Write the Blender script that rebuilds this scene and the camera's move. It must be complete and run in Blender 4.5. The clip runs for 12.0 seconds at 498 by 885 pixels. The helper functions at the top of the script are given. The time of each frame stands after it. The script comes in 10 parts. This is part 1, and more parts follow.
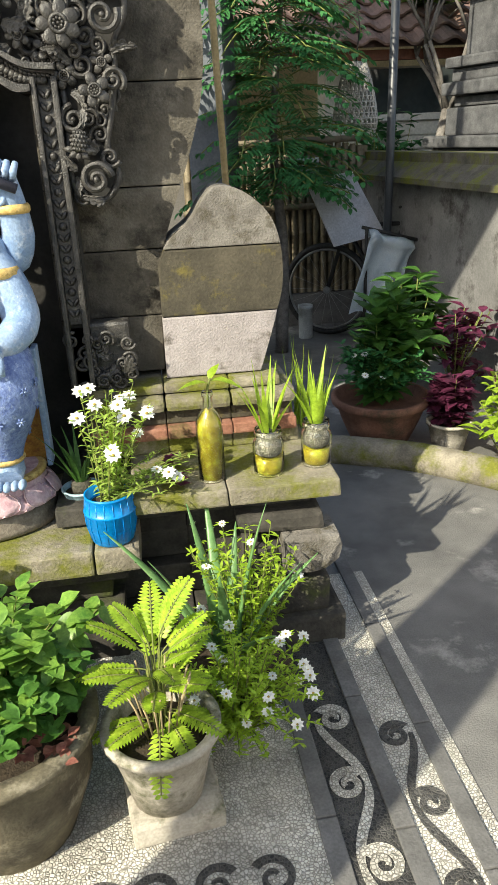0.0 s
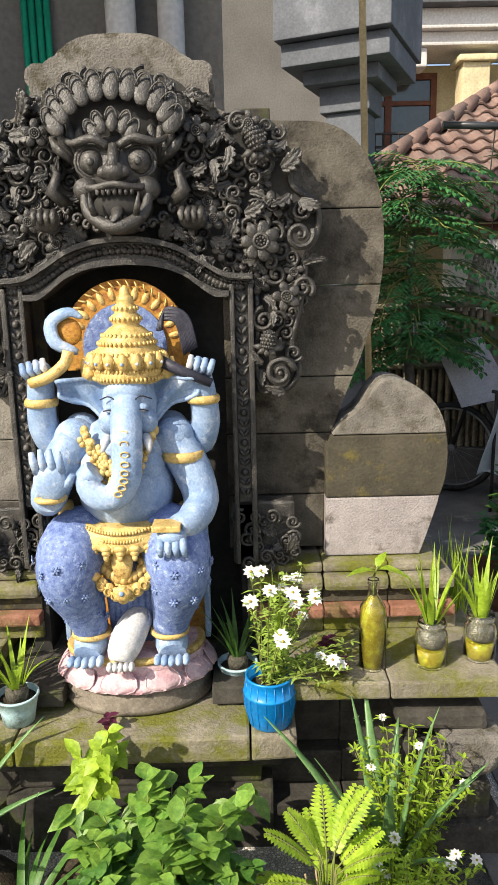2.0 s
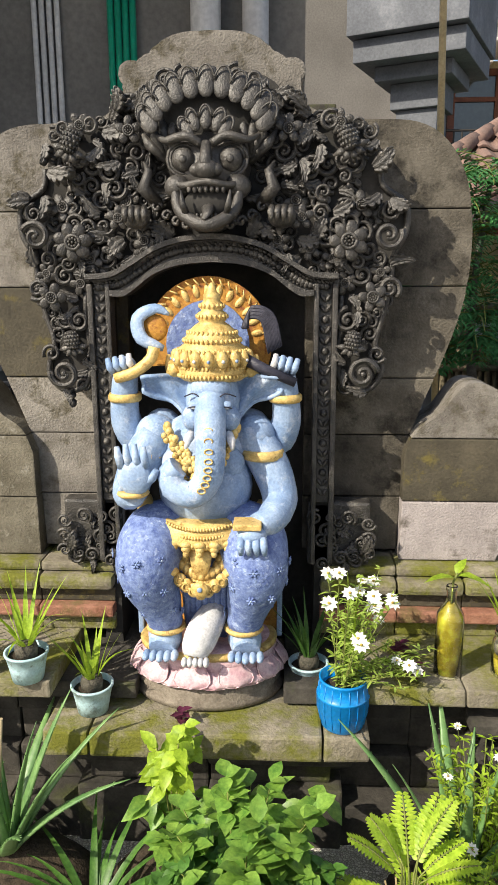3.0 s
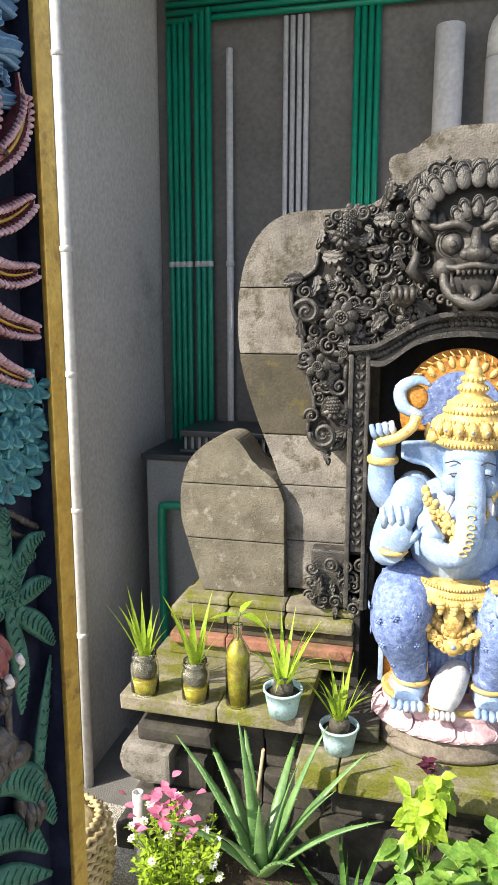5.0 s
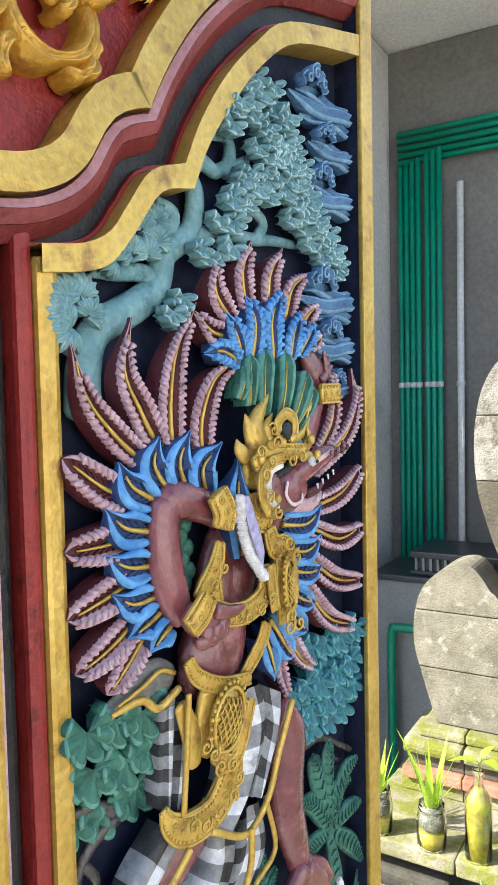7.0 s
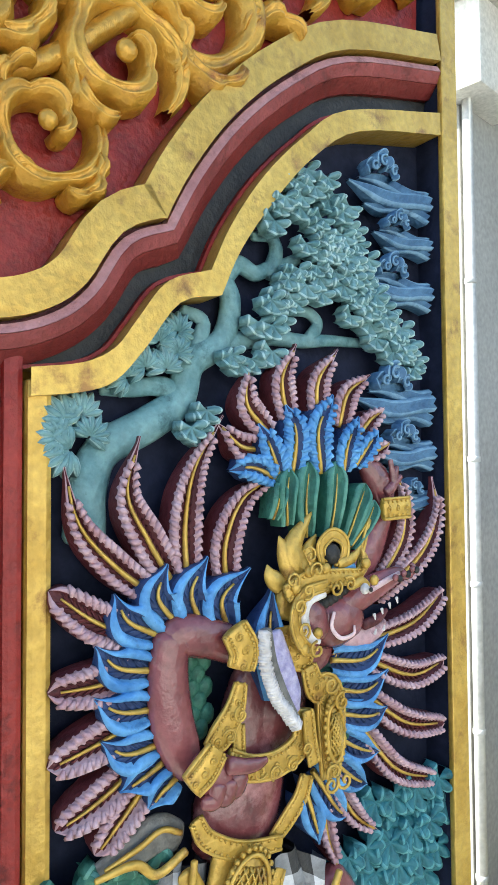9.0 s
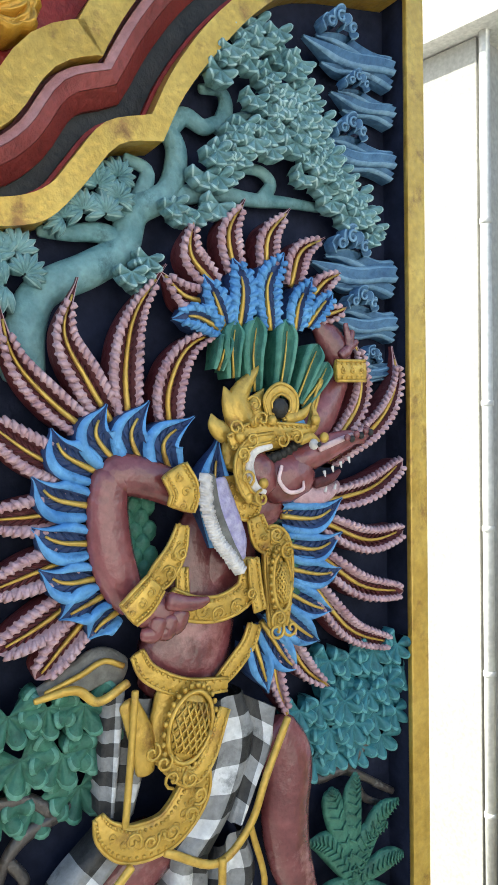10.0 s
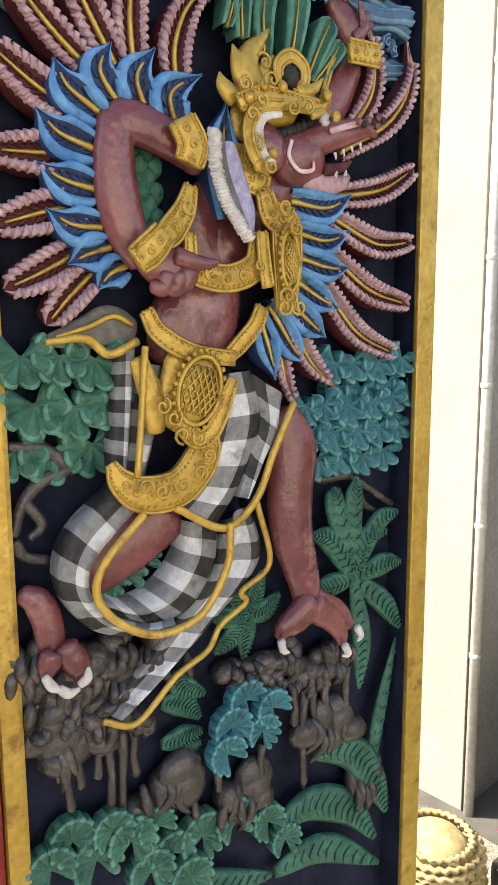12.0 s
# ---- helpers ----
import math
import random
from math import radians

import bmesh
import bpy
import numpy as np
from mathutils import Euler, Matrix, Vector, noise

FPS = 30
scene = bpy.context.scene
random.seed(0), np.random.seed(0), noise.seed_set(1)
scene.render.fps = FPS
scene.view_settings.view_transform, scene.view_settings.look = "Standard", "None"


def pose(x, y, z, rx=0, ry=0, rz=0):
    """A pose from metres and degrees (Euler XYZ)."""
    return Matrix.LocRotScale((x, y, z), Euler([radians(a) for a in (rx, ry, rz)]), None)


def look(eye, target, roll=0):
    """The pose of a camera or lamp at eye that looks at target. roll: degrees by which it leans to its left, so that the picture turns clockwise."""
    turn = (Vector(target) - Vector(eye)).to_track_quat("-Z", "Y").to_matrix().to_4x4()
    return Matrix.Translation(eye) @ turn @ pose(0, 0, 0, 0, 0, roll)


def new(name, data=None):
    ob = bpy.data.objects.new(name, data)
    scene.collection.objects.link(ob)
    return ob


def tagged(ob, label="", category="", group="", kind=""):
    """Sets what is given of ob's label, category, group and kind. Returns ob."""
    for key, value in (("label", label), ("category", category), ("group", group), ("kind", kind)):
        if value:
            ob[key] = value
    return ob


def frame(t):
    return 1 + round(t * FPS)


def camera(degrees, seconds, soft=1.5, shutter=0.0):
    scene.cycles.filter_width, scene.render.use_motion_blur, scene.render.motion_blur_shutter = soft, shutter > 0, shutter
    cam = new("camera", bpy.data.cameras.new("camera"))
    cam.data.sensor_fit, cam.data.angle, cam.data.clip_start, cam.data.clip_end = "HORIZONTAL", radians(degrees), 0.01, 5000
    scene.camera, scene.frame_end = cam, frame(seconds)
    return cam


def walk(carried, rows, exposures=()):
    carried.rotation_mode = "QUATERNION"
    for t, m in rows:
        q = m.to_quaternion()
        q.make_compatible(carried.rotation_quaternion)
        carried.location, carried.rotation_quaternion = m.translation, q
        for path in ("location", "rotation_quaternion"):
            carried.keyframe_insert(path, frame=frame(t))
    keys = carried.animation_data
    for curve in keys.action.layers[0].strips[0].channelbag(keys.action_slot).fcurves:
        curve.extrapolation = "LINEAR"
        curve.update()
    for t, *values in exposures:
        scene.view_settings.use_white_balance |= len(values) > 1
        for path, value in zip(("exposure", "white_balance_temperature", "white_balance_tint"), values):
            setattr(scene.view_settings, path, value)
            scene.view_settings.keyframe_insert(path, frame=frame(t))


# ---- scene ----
cam = camera(37.7, 12.0)
PATH = [
    (0, (0.578, 0.051, 1.346), (0.820, 1.881, 0.574), -2.6),
    (0.5, (0.555, 0.062, 1.439), (0.827, 1.953, 0.847), -2.5),
    (1, (0.511, 0.066, 1.488), (0.751, 1.984, 0.976), -2.4),
    (1.5, (0.447, 0.064, 1.505), (0.574, 2.007, 1.050), -2.1),
    (2, (0.386, 0.071, 1.504), (0.398, 2.024, 1.074), -1.3),
    (2.5, (0.330, 0.072, 1.506), (0.270, 2.023, 1.070), -0.5),
    (2.7, (0.319, 0.079, 1.510), (0.235, 2.028, 1.069), -0.4),
    (4.3, (0.039, -0.025, 1.566), (-0.099, 1.923, 1.132), 0.5),
    (4.5, (0.027, -0.053, 1.587), (-0.217, 1.888, 1.169), 0.4),
    (5, (-0.015, -0.104, 1.626), (-0.491, 1.805, 1.269), 0.0),
    (5.5, (-0.045, -0.118, 1.655), (-0.739, 1.732, 1.342), -0.5),
    (6, (-0.059, -0.150, 1.682), (-0.915, 1.638, 1.422), -0.9),
    (6.5, (-0.065, -0.183, 1.712), (-1.017, 1.568, 1.543), -1.1),
    (7, (-0.060, -0.175, 1.744), (-1.075, 1.545, 1.640), -1.2),
    (7.2, (-0.066, -0.158, 1.758), (-1.094, 1.555, 1.677), -1.1),
    (8.8, (-0.026, -0.090, 1.786), (-1.409, 1.352, 1.871), -0.5),
    (9, (-0.018, -0.091, 1.772), (-1.428, 1.324, 1.855), -0.4),
    (9.5, (-0.003, -0.080, 1.739), (-1.453, 1.297, 1.787), -0.5),
    (10, (0.011, -0.061, 1.711), (-1.448, 1.306, 1.699), -0.6),
    (10.5, (0.017, -0.055, 1.685), (-1.444, 1.309, 1.618), -0.8),
    (11, (0.016, -0.060, 1.653), (-1.442, 1.303, 1.523), -1.0),
    (11.5, (0.012, -0.067, 1.618), (-1.438, 1.293, 1.399), -0.7),
    (12, (0.012, -0.071, 1.595), (-1.428, 1.284, 1.294), -0.3),
]
walk(cam, [(t, look(eye, target, roll)) for t, eye, target, roll in PATH],
     [(0.0, 0.75, 6750, 4), (0.5, 0.88, 6550, 6), (1.0, 0.90, 6450, 6), (1.5, 0.70, 6700, 8), (2.5, 0.42, 6800, 10), (4.5, 0.6, 6700, 10), (5.0, 0.9, 6600, 10), (5.5, 1.4, 6550, 9), (6.5, 1.78, 6300, 7), (7.2, 1.78, 6150, 5),
      (9.0, 1.72, 6050, 0), (10.5, 1.41, 6500, 2), (12.0, 1.36, 7250, 8)])

# ---- world and sun ----
SUN_WAY = Vector((1.16, 1.0, -1.20)).normalized()
world = bpy.data.worlds.new("sky_world")
scene.world = world
world.use_nodes = True
wn, wl = world.node_tree.nodes, world.node_tree.links
sky = wn.new("ShaderNodeTexSky")
sky.sky_type = "NISHITA"
sky.sun_disc = False
sky.sun_elevation = math.asin(-SUN_WAY.z)
sky.sun_rotation = math.atan2(-SUN_WAY.x, -SUN_WAY.y)
sky.air_density, sky.dust_density, sky.ozone_density = 1.0, 2.0, 1.0
background = wn["Background"]
background.inputs["Strength"].default_value = 0.15
wl.new(sky.outputs["Color"], background.inputs["Color"])
sun = new("sun", bpy.data.lights.new("sun", "SUN"))
sun.data.energy, sun.data.angle, sun.data.color = 5.0, radians(0.6), (1.0, 0.93, 0.80)
sun.matrix_world = look((0, 0, 6), Vector((0, 0, 6)) + SUN_WAY)

# ---- helpers for materials and meshes ----
def stuff_mat(name, dark, light, rough=0.8, scale=8.0, fine=80.0, bump=0.3, metal=0.0, patch=None, patch_amount=0.5, patch_scale=4.0, vary=0.12, spec=0.3, translucent=0.0):
    """A surface of two tones at two scales with fine relief; patch is a third colour in stains; vary is the change from object to object and island to island."""
    m = bpy.data.materials.new(name)
    m.use_nodes = True
    n, l = m.node_tree.nodes, m.node_tree.links
    b = n["Principled BSDF"]
    co = n.new("ShaderNodeTexCoord")
    geo = n.new("ShaderNodeNewGeometry")
    info = n.new("ShaderNodeObjectInfo")
    big = n.new("ShaderNodeTexNoise")
    big.inputs["Scale"].default_value, big.inputs["Detail"].default_value, big.inputs["Roughness"].default_value = scale, 6, 0.65
    small = n.new("ShaderNodeTexNoise")
    small.inputs["Scale"].default_value, small.inputs["Detail"].default_value = fine, 3
    l.new(geo.outputs["Position"], big.inputs["Vector"])
    l.new(geo.outputs["Position"], small.inputs["Vector"])
    ramp = n.new("ShaderNodeMapRange")
    ramp.inputs["From Min"].default_value, ramp.inputs["From Max"].default_value = 0.32, 0.68
    l.new(big.outputs["Fac"], ramp.inputs["Value"])
    mix = n.new("ShaderNodeMix")
    mix.data_type = "RGBA"
    mix.inputs[6].default_value, mix.inputs[7].default_value = (*dark, 1), (*light, 1)
    l.new(ramp.outputs["Result"], mix.inputs[0])
    out = mix.outputs[2]
    if patch:
        pn = n.new("ShaderNodeTexNoise")
        pn.inputs["Scale"].default_value, pn.inputs["Detail"].default_value = patch_scale, 8
        pn.inputs["Roughness"].default_value = 0.7
        l.new(geo.outputs["Position"], pn.inputs["Vector"])
        pr = n.new("ShaderNodeMapRange")
        pr.inputs["From Min"].default_value, pr.inputs["From Max"].default_value = 0.62 - 0.25 * patch_amount, 0.74 - 0.2 * patch_amount
        l.new(pn.outputs["Fac"], pr.inputs["Value"])
        pm = n.new("ShaderNodeMix")
        pm.data_type = "RGBA"
        pm.inputs[7].default_value = (*patch, 1)
        l.new(pr.outputs["Result"], pm.inputs[0])
        l.new(out, pm.inputs[6])
        out = pm.outputs[2]
    hsv = n.new("ShaderNodeHueSaturation")
    add = n.new("ShaderNodeMath")
    add.operation = "ADD"
    l.new(info.outputs["Random"], add.inputs[0])
    l.new(geo.outputs["Random Per Island"], add.inputs[1])
    val = n.new("ShaderNodeMapRange")
    val.inputs["From Max"].default_value = 2.0
    val.inputs["To Min"].default_value, val.inputs["To Max"].default_value = 1 - vary, 1 + vary
    l.new(add.outputs[0], val.inputs["Value"])
    grain = n.new("ShaderNodeMapRange")
    grain.inputs["From Min"].default_value, grain.inputs["From Max"].default_value = 0.3, 0.7
    grain.inputs["To Min"].default_value, grain.inputs["To Max"].default_value = 0.86, 1.14
    l.new(small.outputs["Fac"], grain.inputs["Value"])
    mul = n.new("ShaderNodeMath")
    mul.operation = "MULTIPLY"
    l.new(val.outputs["Result"], mul.inputs[0])
    l.new(grain.outputs["Result"], mul.inputs[1])
    l.new(mul.outputs[0], hsv.inputs["Value"])
    l.new(out, hsv.inputs["Color"])
    l.new(hsv.outputs["Color"], b.inputs["Base Color"])
    b.inputs["Roughness"].default_value, b.inputs["Metallic"].default_value = rough, metal
    b.inputs["Specular IOR Level"].default_value = spec
    if translucent:
        tr = n.new("ShaderNodeBsdfTranslucent")
        l.new(hsv.outputs["Color"], tr.inputs["Color"])
        ms = n.new("ShaderNodeMixShader")
        ms.inputs[0].default_value = translucent
        l.new(b.outputs[0], ms.inputs[1])
        l.new(tr.outputs[0], ms.inputs[2])
        l.new(ms.outputs[0], n["Material Output"].inputs["Surface"])
    if bump:
        bp = n.new("ShaderNodeBump")
        bp.inputs["Strength"].default_value, bp.inputs["Distance"].default_value = bump, 0.004
        bs = n.new("ShaderNodeMath")
        bs.operation = "ADD"
        l.new(big.outputs["Fac"], bs.inputs[0])
        l.new(small.outputs["Fac"], bs.inputs[1])
        l.new(bs.outputs[0], bp.inputs["Height"])
        l.new(bp.outputs["Normal"], b.inputs["Normal"])
    return m


def glass_mat(name, tint):
    m = bpy.data.materials.new(name)
    m.use_nodes = True
    b = m.node_tree.nodes["Principled BSDF"]
    b.inputs["Base Color"].default_value = (*tint, 1)
    b.inputs["Transmission Weight"].default_value, b.inputs["Roughness"].default_value, b.inputs["IOR"].default_value = 1.0, 0.03, 1.45
    return m


def pebble_mat(name, a, b_, mortar, size):
    m = bpy.data.materials.new(name)
    m.use_nodes = True
    n, l = m.node_tree.nodes, m.node_tree.links
    b = n["Principled BSDF"]
    geo = n.new("ShaderNodeNewGeometry")
    v = n.new("ShaderNodeTexVoronoi")
    v.inputs["Scale"].default_value = 1 / size
    e = n.new("ShaderNodeTexVoronoi")
    e.feature = "DISTANCE_TO_EDGE"
    e.inputs["Scale"].default_value = 1 / size
    big = n.new("ShaderNodeTexNoise")
    big.inputs["Scale"].default_value, big.inputs["Detail"].default_value = 5, 6
    for t in (v, e, big):
        l.new(geo.outputs["Position"], t.inputs["Vector"])
    sep = n.new("ShaderNodeSeparateColor")
    l.new(v.outputs["Color"], sep.inputs["Color"])
    mix = n.new("ShaderNodeMix")
    mix.data_type = "RGBA"
    mix.inputs[6].default_value, mix.inputs[7].default_value = (*a, 1), (*b_, 1)
    l.new(sep.outputs[0], mix.inputs[0])
    edge = n.new("ShaderNodeMapRange")
    edge.inputs["From Max"].default_value = 0.16
    l.new(e.outputs["Distance"], edge.inputs["Value"])
    mm = n.new("ShaderNodeMix")
    mm.data_type = "RGBA"
    mm.inputs[6].default_value = (*mortar, 1)
    l.new(edge.outputs["Result"], mm.inputs[0])
    l.new(mix.outputs[2], mm.inputs[7])
    dirt = n.new("ShaderNodeMapRange")
    dirt.inputs["From Min"].default_value, dirt.inputs["From Max"].default_value = 0.35, 0.65
    dirt.inputs["To Min"].default_value, dirt.inputs["To Max"].default_value = 0.6, 1.1
    l.new(big.outputs["Fac"], dirt.inputs["Value"])
    hsv = n.new("ShaderNodeHueSaturation")
    l.new(dirt.outputs["Result"], hsv.inputs["Value"])
    l.new(mm.outputs[2], hsv.inputs["Color"])
    l.new(hsv.outputs["Color"], b.inputs["Base Color"])
    b.inputs["Roughness"].default_value = 0.6
    bp = n.new("ShaderNodeBump")
    bp.inputs["Strength"].default_value, bp.inputs["Distance"].default_value = 0.8, 0.004
    l.new(edge.outputs["Result"], bp.inputs["Height"])
    l.new(bp.outputs["Normal"], b.inputs["Normal"])
    return m


def part(name, bm, material, parent=None, label="", smooth=False):
    """Links a bmesh as one mesh object, under a thing or part if given. material: one, or a list for the faces' indices."""
    me = bpy.data.meshes.new(name)
    if smooth:
        for f in bm.faces:
            f.smooth = True
    bm.to_mesh(me)
    bm.free()
    for m in material if isinstance(material, (list, tuple)) else [material]:
        me.materials.append(m)
    ob = new(name, me)
    if parent:
        ob.parent = parent
    if label:
        ob["label"] = label
    return ob


def loose(name, bm, material, parent=None, label="", smooth=False):
    """A part of many small pieces that cannot be told apart one by one."""
    return tagged(part(name, bm, material, parent, label, smooth), kind="stuff")


def thing(name, label, category, at=(0, 0, 0), turn=0.0, group="", kind=""):
    ob = new(name)
    ob.empty_display_size = 0.05
    ob.matrix_world = pose(*at, 0, 0, turn)
    return tagged(ob, label, category, group, kind)


def box(bm, x0, x1, y0, y1, z0, z1, mi=0, bevel=0.0, wobble=0.0):
    vs = [bm.verts.new((x, y, z)) for x in (x0, x1) for y in (y0, y1) for z in (z0, z1)]
    if wobble:
        for v in vs:
            v.co += Vector([random.uniform(-wobble, wobble) for _ in range(3)])
    fs = [bm.faces.new([vs[i] for i in q]) for q in ((0, 1, 3, 2), (4, 6, 7, 5), (0, 4, 5, 1), (2, 3, 7, 6), (0, 2, 6, 4), (1, 5, 7, 3))]
    for f in fs:
        f.material_index = mi
    if bevel:
        es = list({e for f in fs for e in f.edges})
        r = bmesh.ops.bevel(bm, geom=es, offset=bevel, segments=2, affect="EDGES", profile=0.6)
        for f in r["faces"]:
            f.material_index = mi
    return vs


def lathe(bm, profile, segs=24, at=(0, 0, 0), mi=0, sx=1.0, sy=1.0, ridge=0.0, nridge=0):
    """Turns (radius, height) pairs about the z axis through at."""
    rings = []
    for r, z in profile:
        ring = []
        for i in range(segs):
            a = 2 * math.pi * i / segs
            q = r * (1 + ridge * math.cos(nridge * a)) if ridge else r
            ring.append(bm.verts.new((at[0] + q * sx * math.cos(a), at[1] + q * sy * math.sin(a), at[2] + z)))
        rings.append(ring)
    for a, b in zip(rings, rings[1:]):
        for i in range(segs):
            f = bm.faces.new((a[i], a[(i + 1) % segs], b[(i + 1) % segs], b[i]))
            f.material_index, f.smooth = mi, True
    for ring, flip in ((rings[0], True), (rings[-1], False)):
        f = bm.faces.new(ring[::-1] if flip else ring)
        f.material_index = mi


def tube(bm, pts, radii, segs=8, mi=0, flat=1.0, flat_axis=None):
    """A tapered tube along points. flat squeezes it along flat_axis."""
    pts = [Vector(p) for p in pts]
    if not isinstance(radii, (list, tuple)):
        radii = [radii] * len(pts)
    radii = [float(r) for r in radii]
    rings, ref = [], None
    for i, p in enumerate(pts):
        d = (pts[min(i + 1, len(pts) - 1)] - pts[max(i - 1, 0)]).normalized()
        if ref is None:
            ref = d.orthogonal().normalized() if flat_axis is None else (Vector(flat_axis) - d * d.dot(Vector(flat_axis))).normalized()
        else:
            ref = ref - d * d.dot(ref)
            ref = ref.normalized() if ref.length > 1e-6 else d.orthogonal().normalized()
        side = d.cross(ref)
        rings.append([bm.verts.new(p + radii[i] * (math.cos(2 * math.pi * k / segs) * ref * flat + math.sin(2 * math.pi * k / segs) * side)) for k in range(segs)])
    for a, b in zip(rings, rings[1:]):
        for i in range(segs):
            f = bm.faces.new((a[i], a[(i + 1) % segs], b[(i + 1) % segs], b[i]))
            f.material_index, f.smooth = mi, True
    for ring, flip in ((rings[0], True), (rings[-1], False)):
        f = bm.faces.new(ring[::-1] if flip else ring)
        f.material_index = mi


def blob(bm, at, size, mi=0, segs=12, rings=8, turn=(0, 0, 0)):
    """An ellipsoid with half axes size."""
    m = pose(*at, *turn)
    top = bm.verts.new(m @ Vector((0, 0, size[2])))
    bot = bm.verts.new(m @ Vector((0, 0, -size[2])))
    rs = []
    for j in range(1, rings):
        t = math.pi * j / rings
        rs.append([bm.verts.new(m @ Vector((size[0] * math.sin(t) * math.cos(2 * math.pi * i / segs), size[1] * math.sin(t) * math.sin(2 * math.pi * i / segs), size[2] * math.cos(t)))) for i in range(segs)])
    fs = []
    for i in range(segs):
        k = (i + 1) % segs
        fs.append(bm.faces.new((top, rs[0][i], rs[0][k])))
        fs.append(bm.faces.new((bot, rs[-1][k], rs[-1][i])))
        for a, b in zip(rs, rs[1:]):
            fs.append(bm.faces.new((a[i], b[i], b[k], a[k])))
    for f in fs:
        f.material_index, f.smooth = mi, True


def prism(bm, outline, y0, y1, mi=0, bevel=0.0):
    """Extrudes an outline of (x, z) pairs from y0 (front) to y1."""
    a = [bm.verts.new((x, y0, z)) for x, z in outline]
    b = [bm.verts.new((x, y1, z)) for x, z in outline]
    k = len(a)
    area = sum(outline[i][0] * outline[(i + 1) % k][1] - outline[(i + 1) % k][0] * outline[i][1] for i in range(k))
    front = bm.faces.new(a if area > 0 else a[::-1])
    back = bm.faces.new(b[::-1] if area > 0 else b)
    fs = [front, back]
    for i in range(k):
        j = (i + 1) % k
        fs.append(bm.faces.new((a[j], a[i], b[i], b[j]) if area > 0 else (a[i], a[j], b[j], b[i])))
    for f in fs:
        f.material_index = mi
    if bevel:
        r = bmesh.ops.bevel(bm, geom=list(front.edges), offset=bevel, segments=2, affect="EDGES", profile=0.6)
        for f in r["faces"]:
            f.material_index = mi


def smooth_line(pts, steps=6):
    """A Catmull-Rom curve through points of any dimension."""
    p = [np.array(q, float) for q in pts]
    p = [2 * p[0] - p[1], *p, 2 * p[-1] - p[-2]]
    out = []
    for i in range(1, len(p) - 2):
        for s in range(steps):
            t = s / steps
            out.append(0.5 * (2 * p[i] + (p[i + 1] - p[i - 1]) * t + (2 * p[i - 1] - 5 * p[i] + 4 * p[i + 1] - p[i + 2]) * t * t + (3 * p[i] - p[i - 1] - 3 * p[i + 1] + p[i + 2]) * t ** 3))
    out.append(p[-2])
    return out


def clip_band(poly, z0, z1):
    """The piece of a polygon of (x, z) pairs between two heights."""
    for z, sign in ((z0, 1), (z1, -1)):
        res = []
        for (ax, az), (bx, bz) in zip(poly, poly[1:] + poly[:1]):
            ina, inb = sign * (az - z) >= 0, sign * (bz - z) >= 0
            if ina:
                res.append((ax, az))
            if ina != inb:
                t = (z - az) / (bz - az)
                res.append((ax + t * (bx - ax), z))
        poly = res
    return poly


def blade(bm, base, way, length, width, droop=0.3, mi=0, n=6, fold=0.25, up=(0, 0, 1)):
    """A long pointed leaf that bends down, with a fold along its middle."""
    p, d = Vector(base), Vector(way).normalized()
    side = d.cross(Vector(up))
    side = side.normalized() if side.length > 1e-3 else Vector((1, 0, 0))
    rows = []
    for i in range(n + 1):
        t = i / n
        w = width * (0.55 + 0.45 * math.sin(math.pi * min(1, t * 1.25 + 0.1))) * (1 - t ** 3) * 0.5
        nor = side.cross(d).normalized()
        rows.append((bm.verts.new(p - side * w + nor * w * fold), bm.verts.new(p.copy()), bm.verts.new(p + side * w + nor * w * fold)))
        p = p + d * length / n
        d = (d + Vector((0, 0, -droop / n * 1.6))).normalized()
    for a, b in zip(rows, rows[1:]):
        for k in (0, 1):
            f = bm.faces.new((a[k], a[k + 1], b[k + 1], b[k]))
            f.material_index, f.smooth = mi, True


def leaf(bm, base, way, length, width, mi=0, droop=0.2, face=(0, 0, 1), cup=0.15):
    """A broad oval leaf with a middle rib."""
    p, d = Vector(base), Vector(way).normalized()
    nor = (Vector(face) - d * d.dot(Vector(face)))
    nor = nor.normalized() if nor.length > 1e-3 else d.orthogonal().normalized()
    side = d.cross(nor)
    rows = []
    for t, w in ((0, 0.05), (0.18, 0.62), (0.42, 1.0), (0.7, 0.74), (1.0, 0.02)):
        q = p + d * length * t - nor * droop * length * t * t
        h = side * width * 0.5 * w
        rows.append((bm.verts.new(q - h + nor * width * cup * w), bm.verts.new(q), bm.verts.new(q + h + nor * width * cup * w)))
    for a, b in zip(rows, rows[1:]):
        for k in (0, 1):
            f = bm.faces.new((a[k], a[k + 1], b[k + 1], b[k]))
            f.material_index, f.smooth = mi, True


# ---- materials ----
M_STONE = stuff_mat("weathered_stone", (0.11, 0.10, 0.088), (0.25, 0.232, 0.205), 0.92, 9, 170, 0.9, patch=(0.075, 0.066, 0.045), patch_amount=0.45, patch_scale=16, vary=0.18)
M_STONE_DARK = stuff_mat("dark_mossy_stone", (0.035, 0.031, 0.022), (0.085, 0.074, 0.052), 0.8, 6, 120, 0.6, patch=(0.12, 0.10, 0.03), patch_amount=0.25, patch_scale=14, vary=0.2)
M_CARVE = stuff_mat("carved_dark_stone", (0.014, 0.013, 0.012), (0.062, 0.057, 0.051), 0.46, 26, 240, 0.6, patch=(0.15, 0.14, 0.125), patch_amount=0.25, patch_scale=38, vary=0.3, spec=0.6)
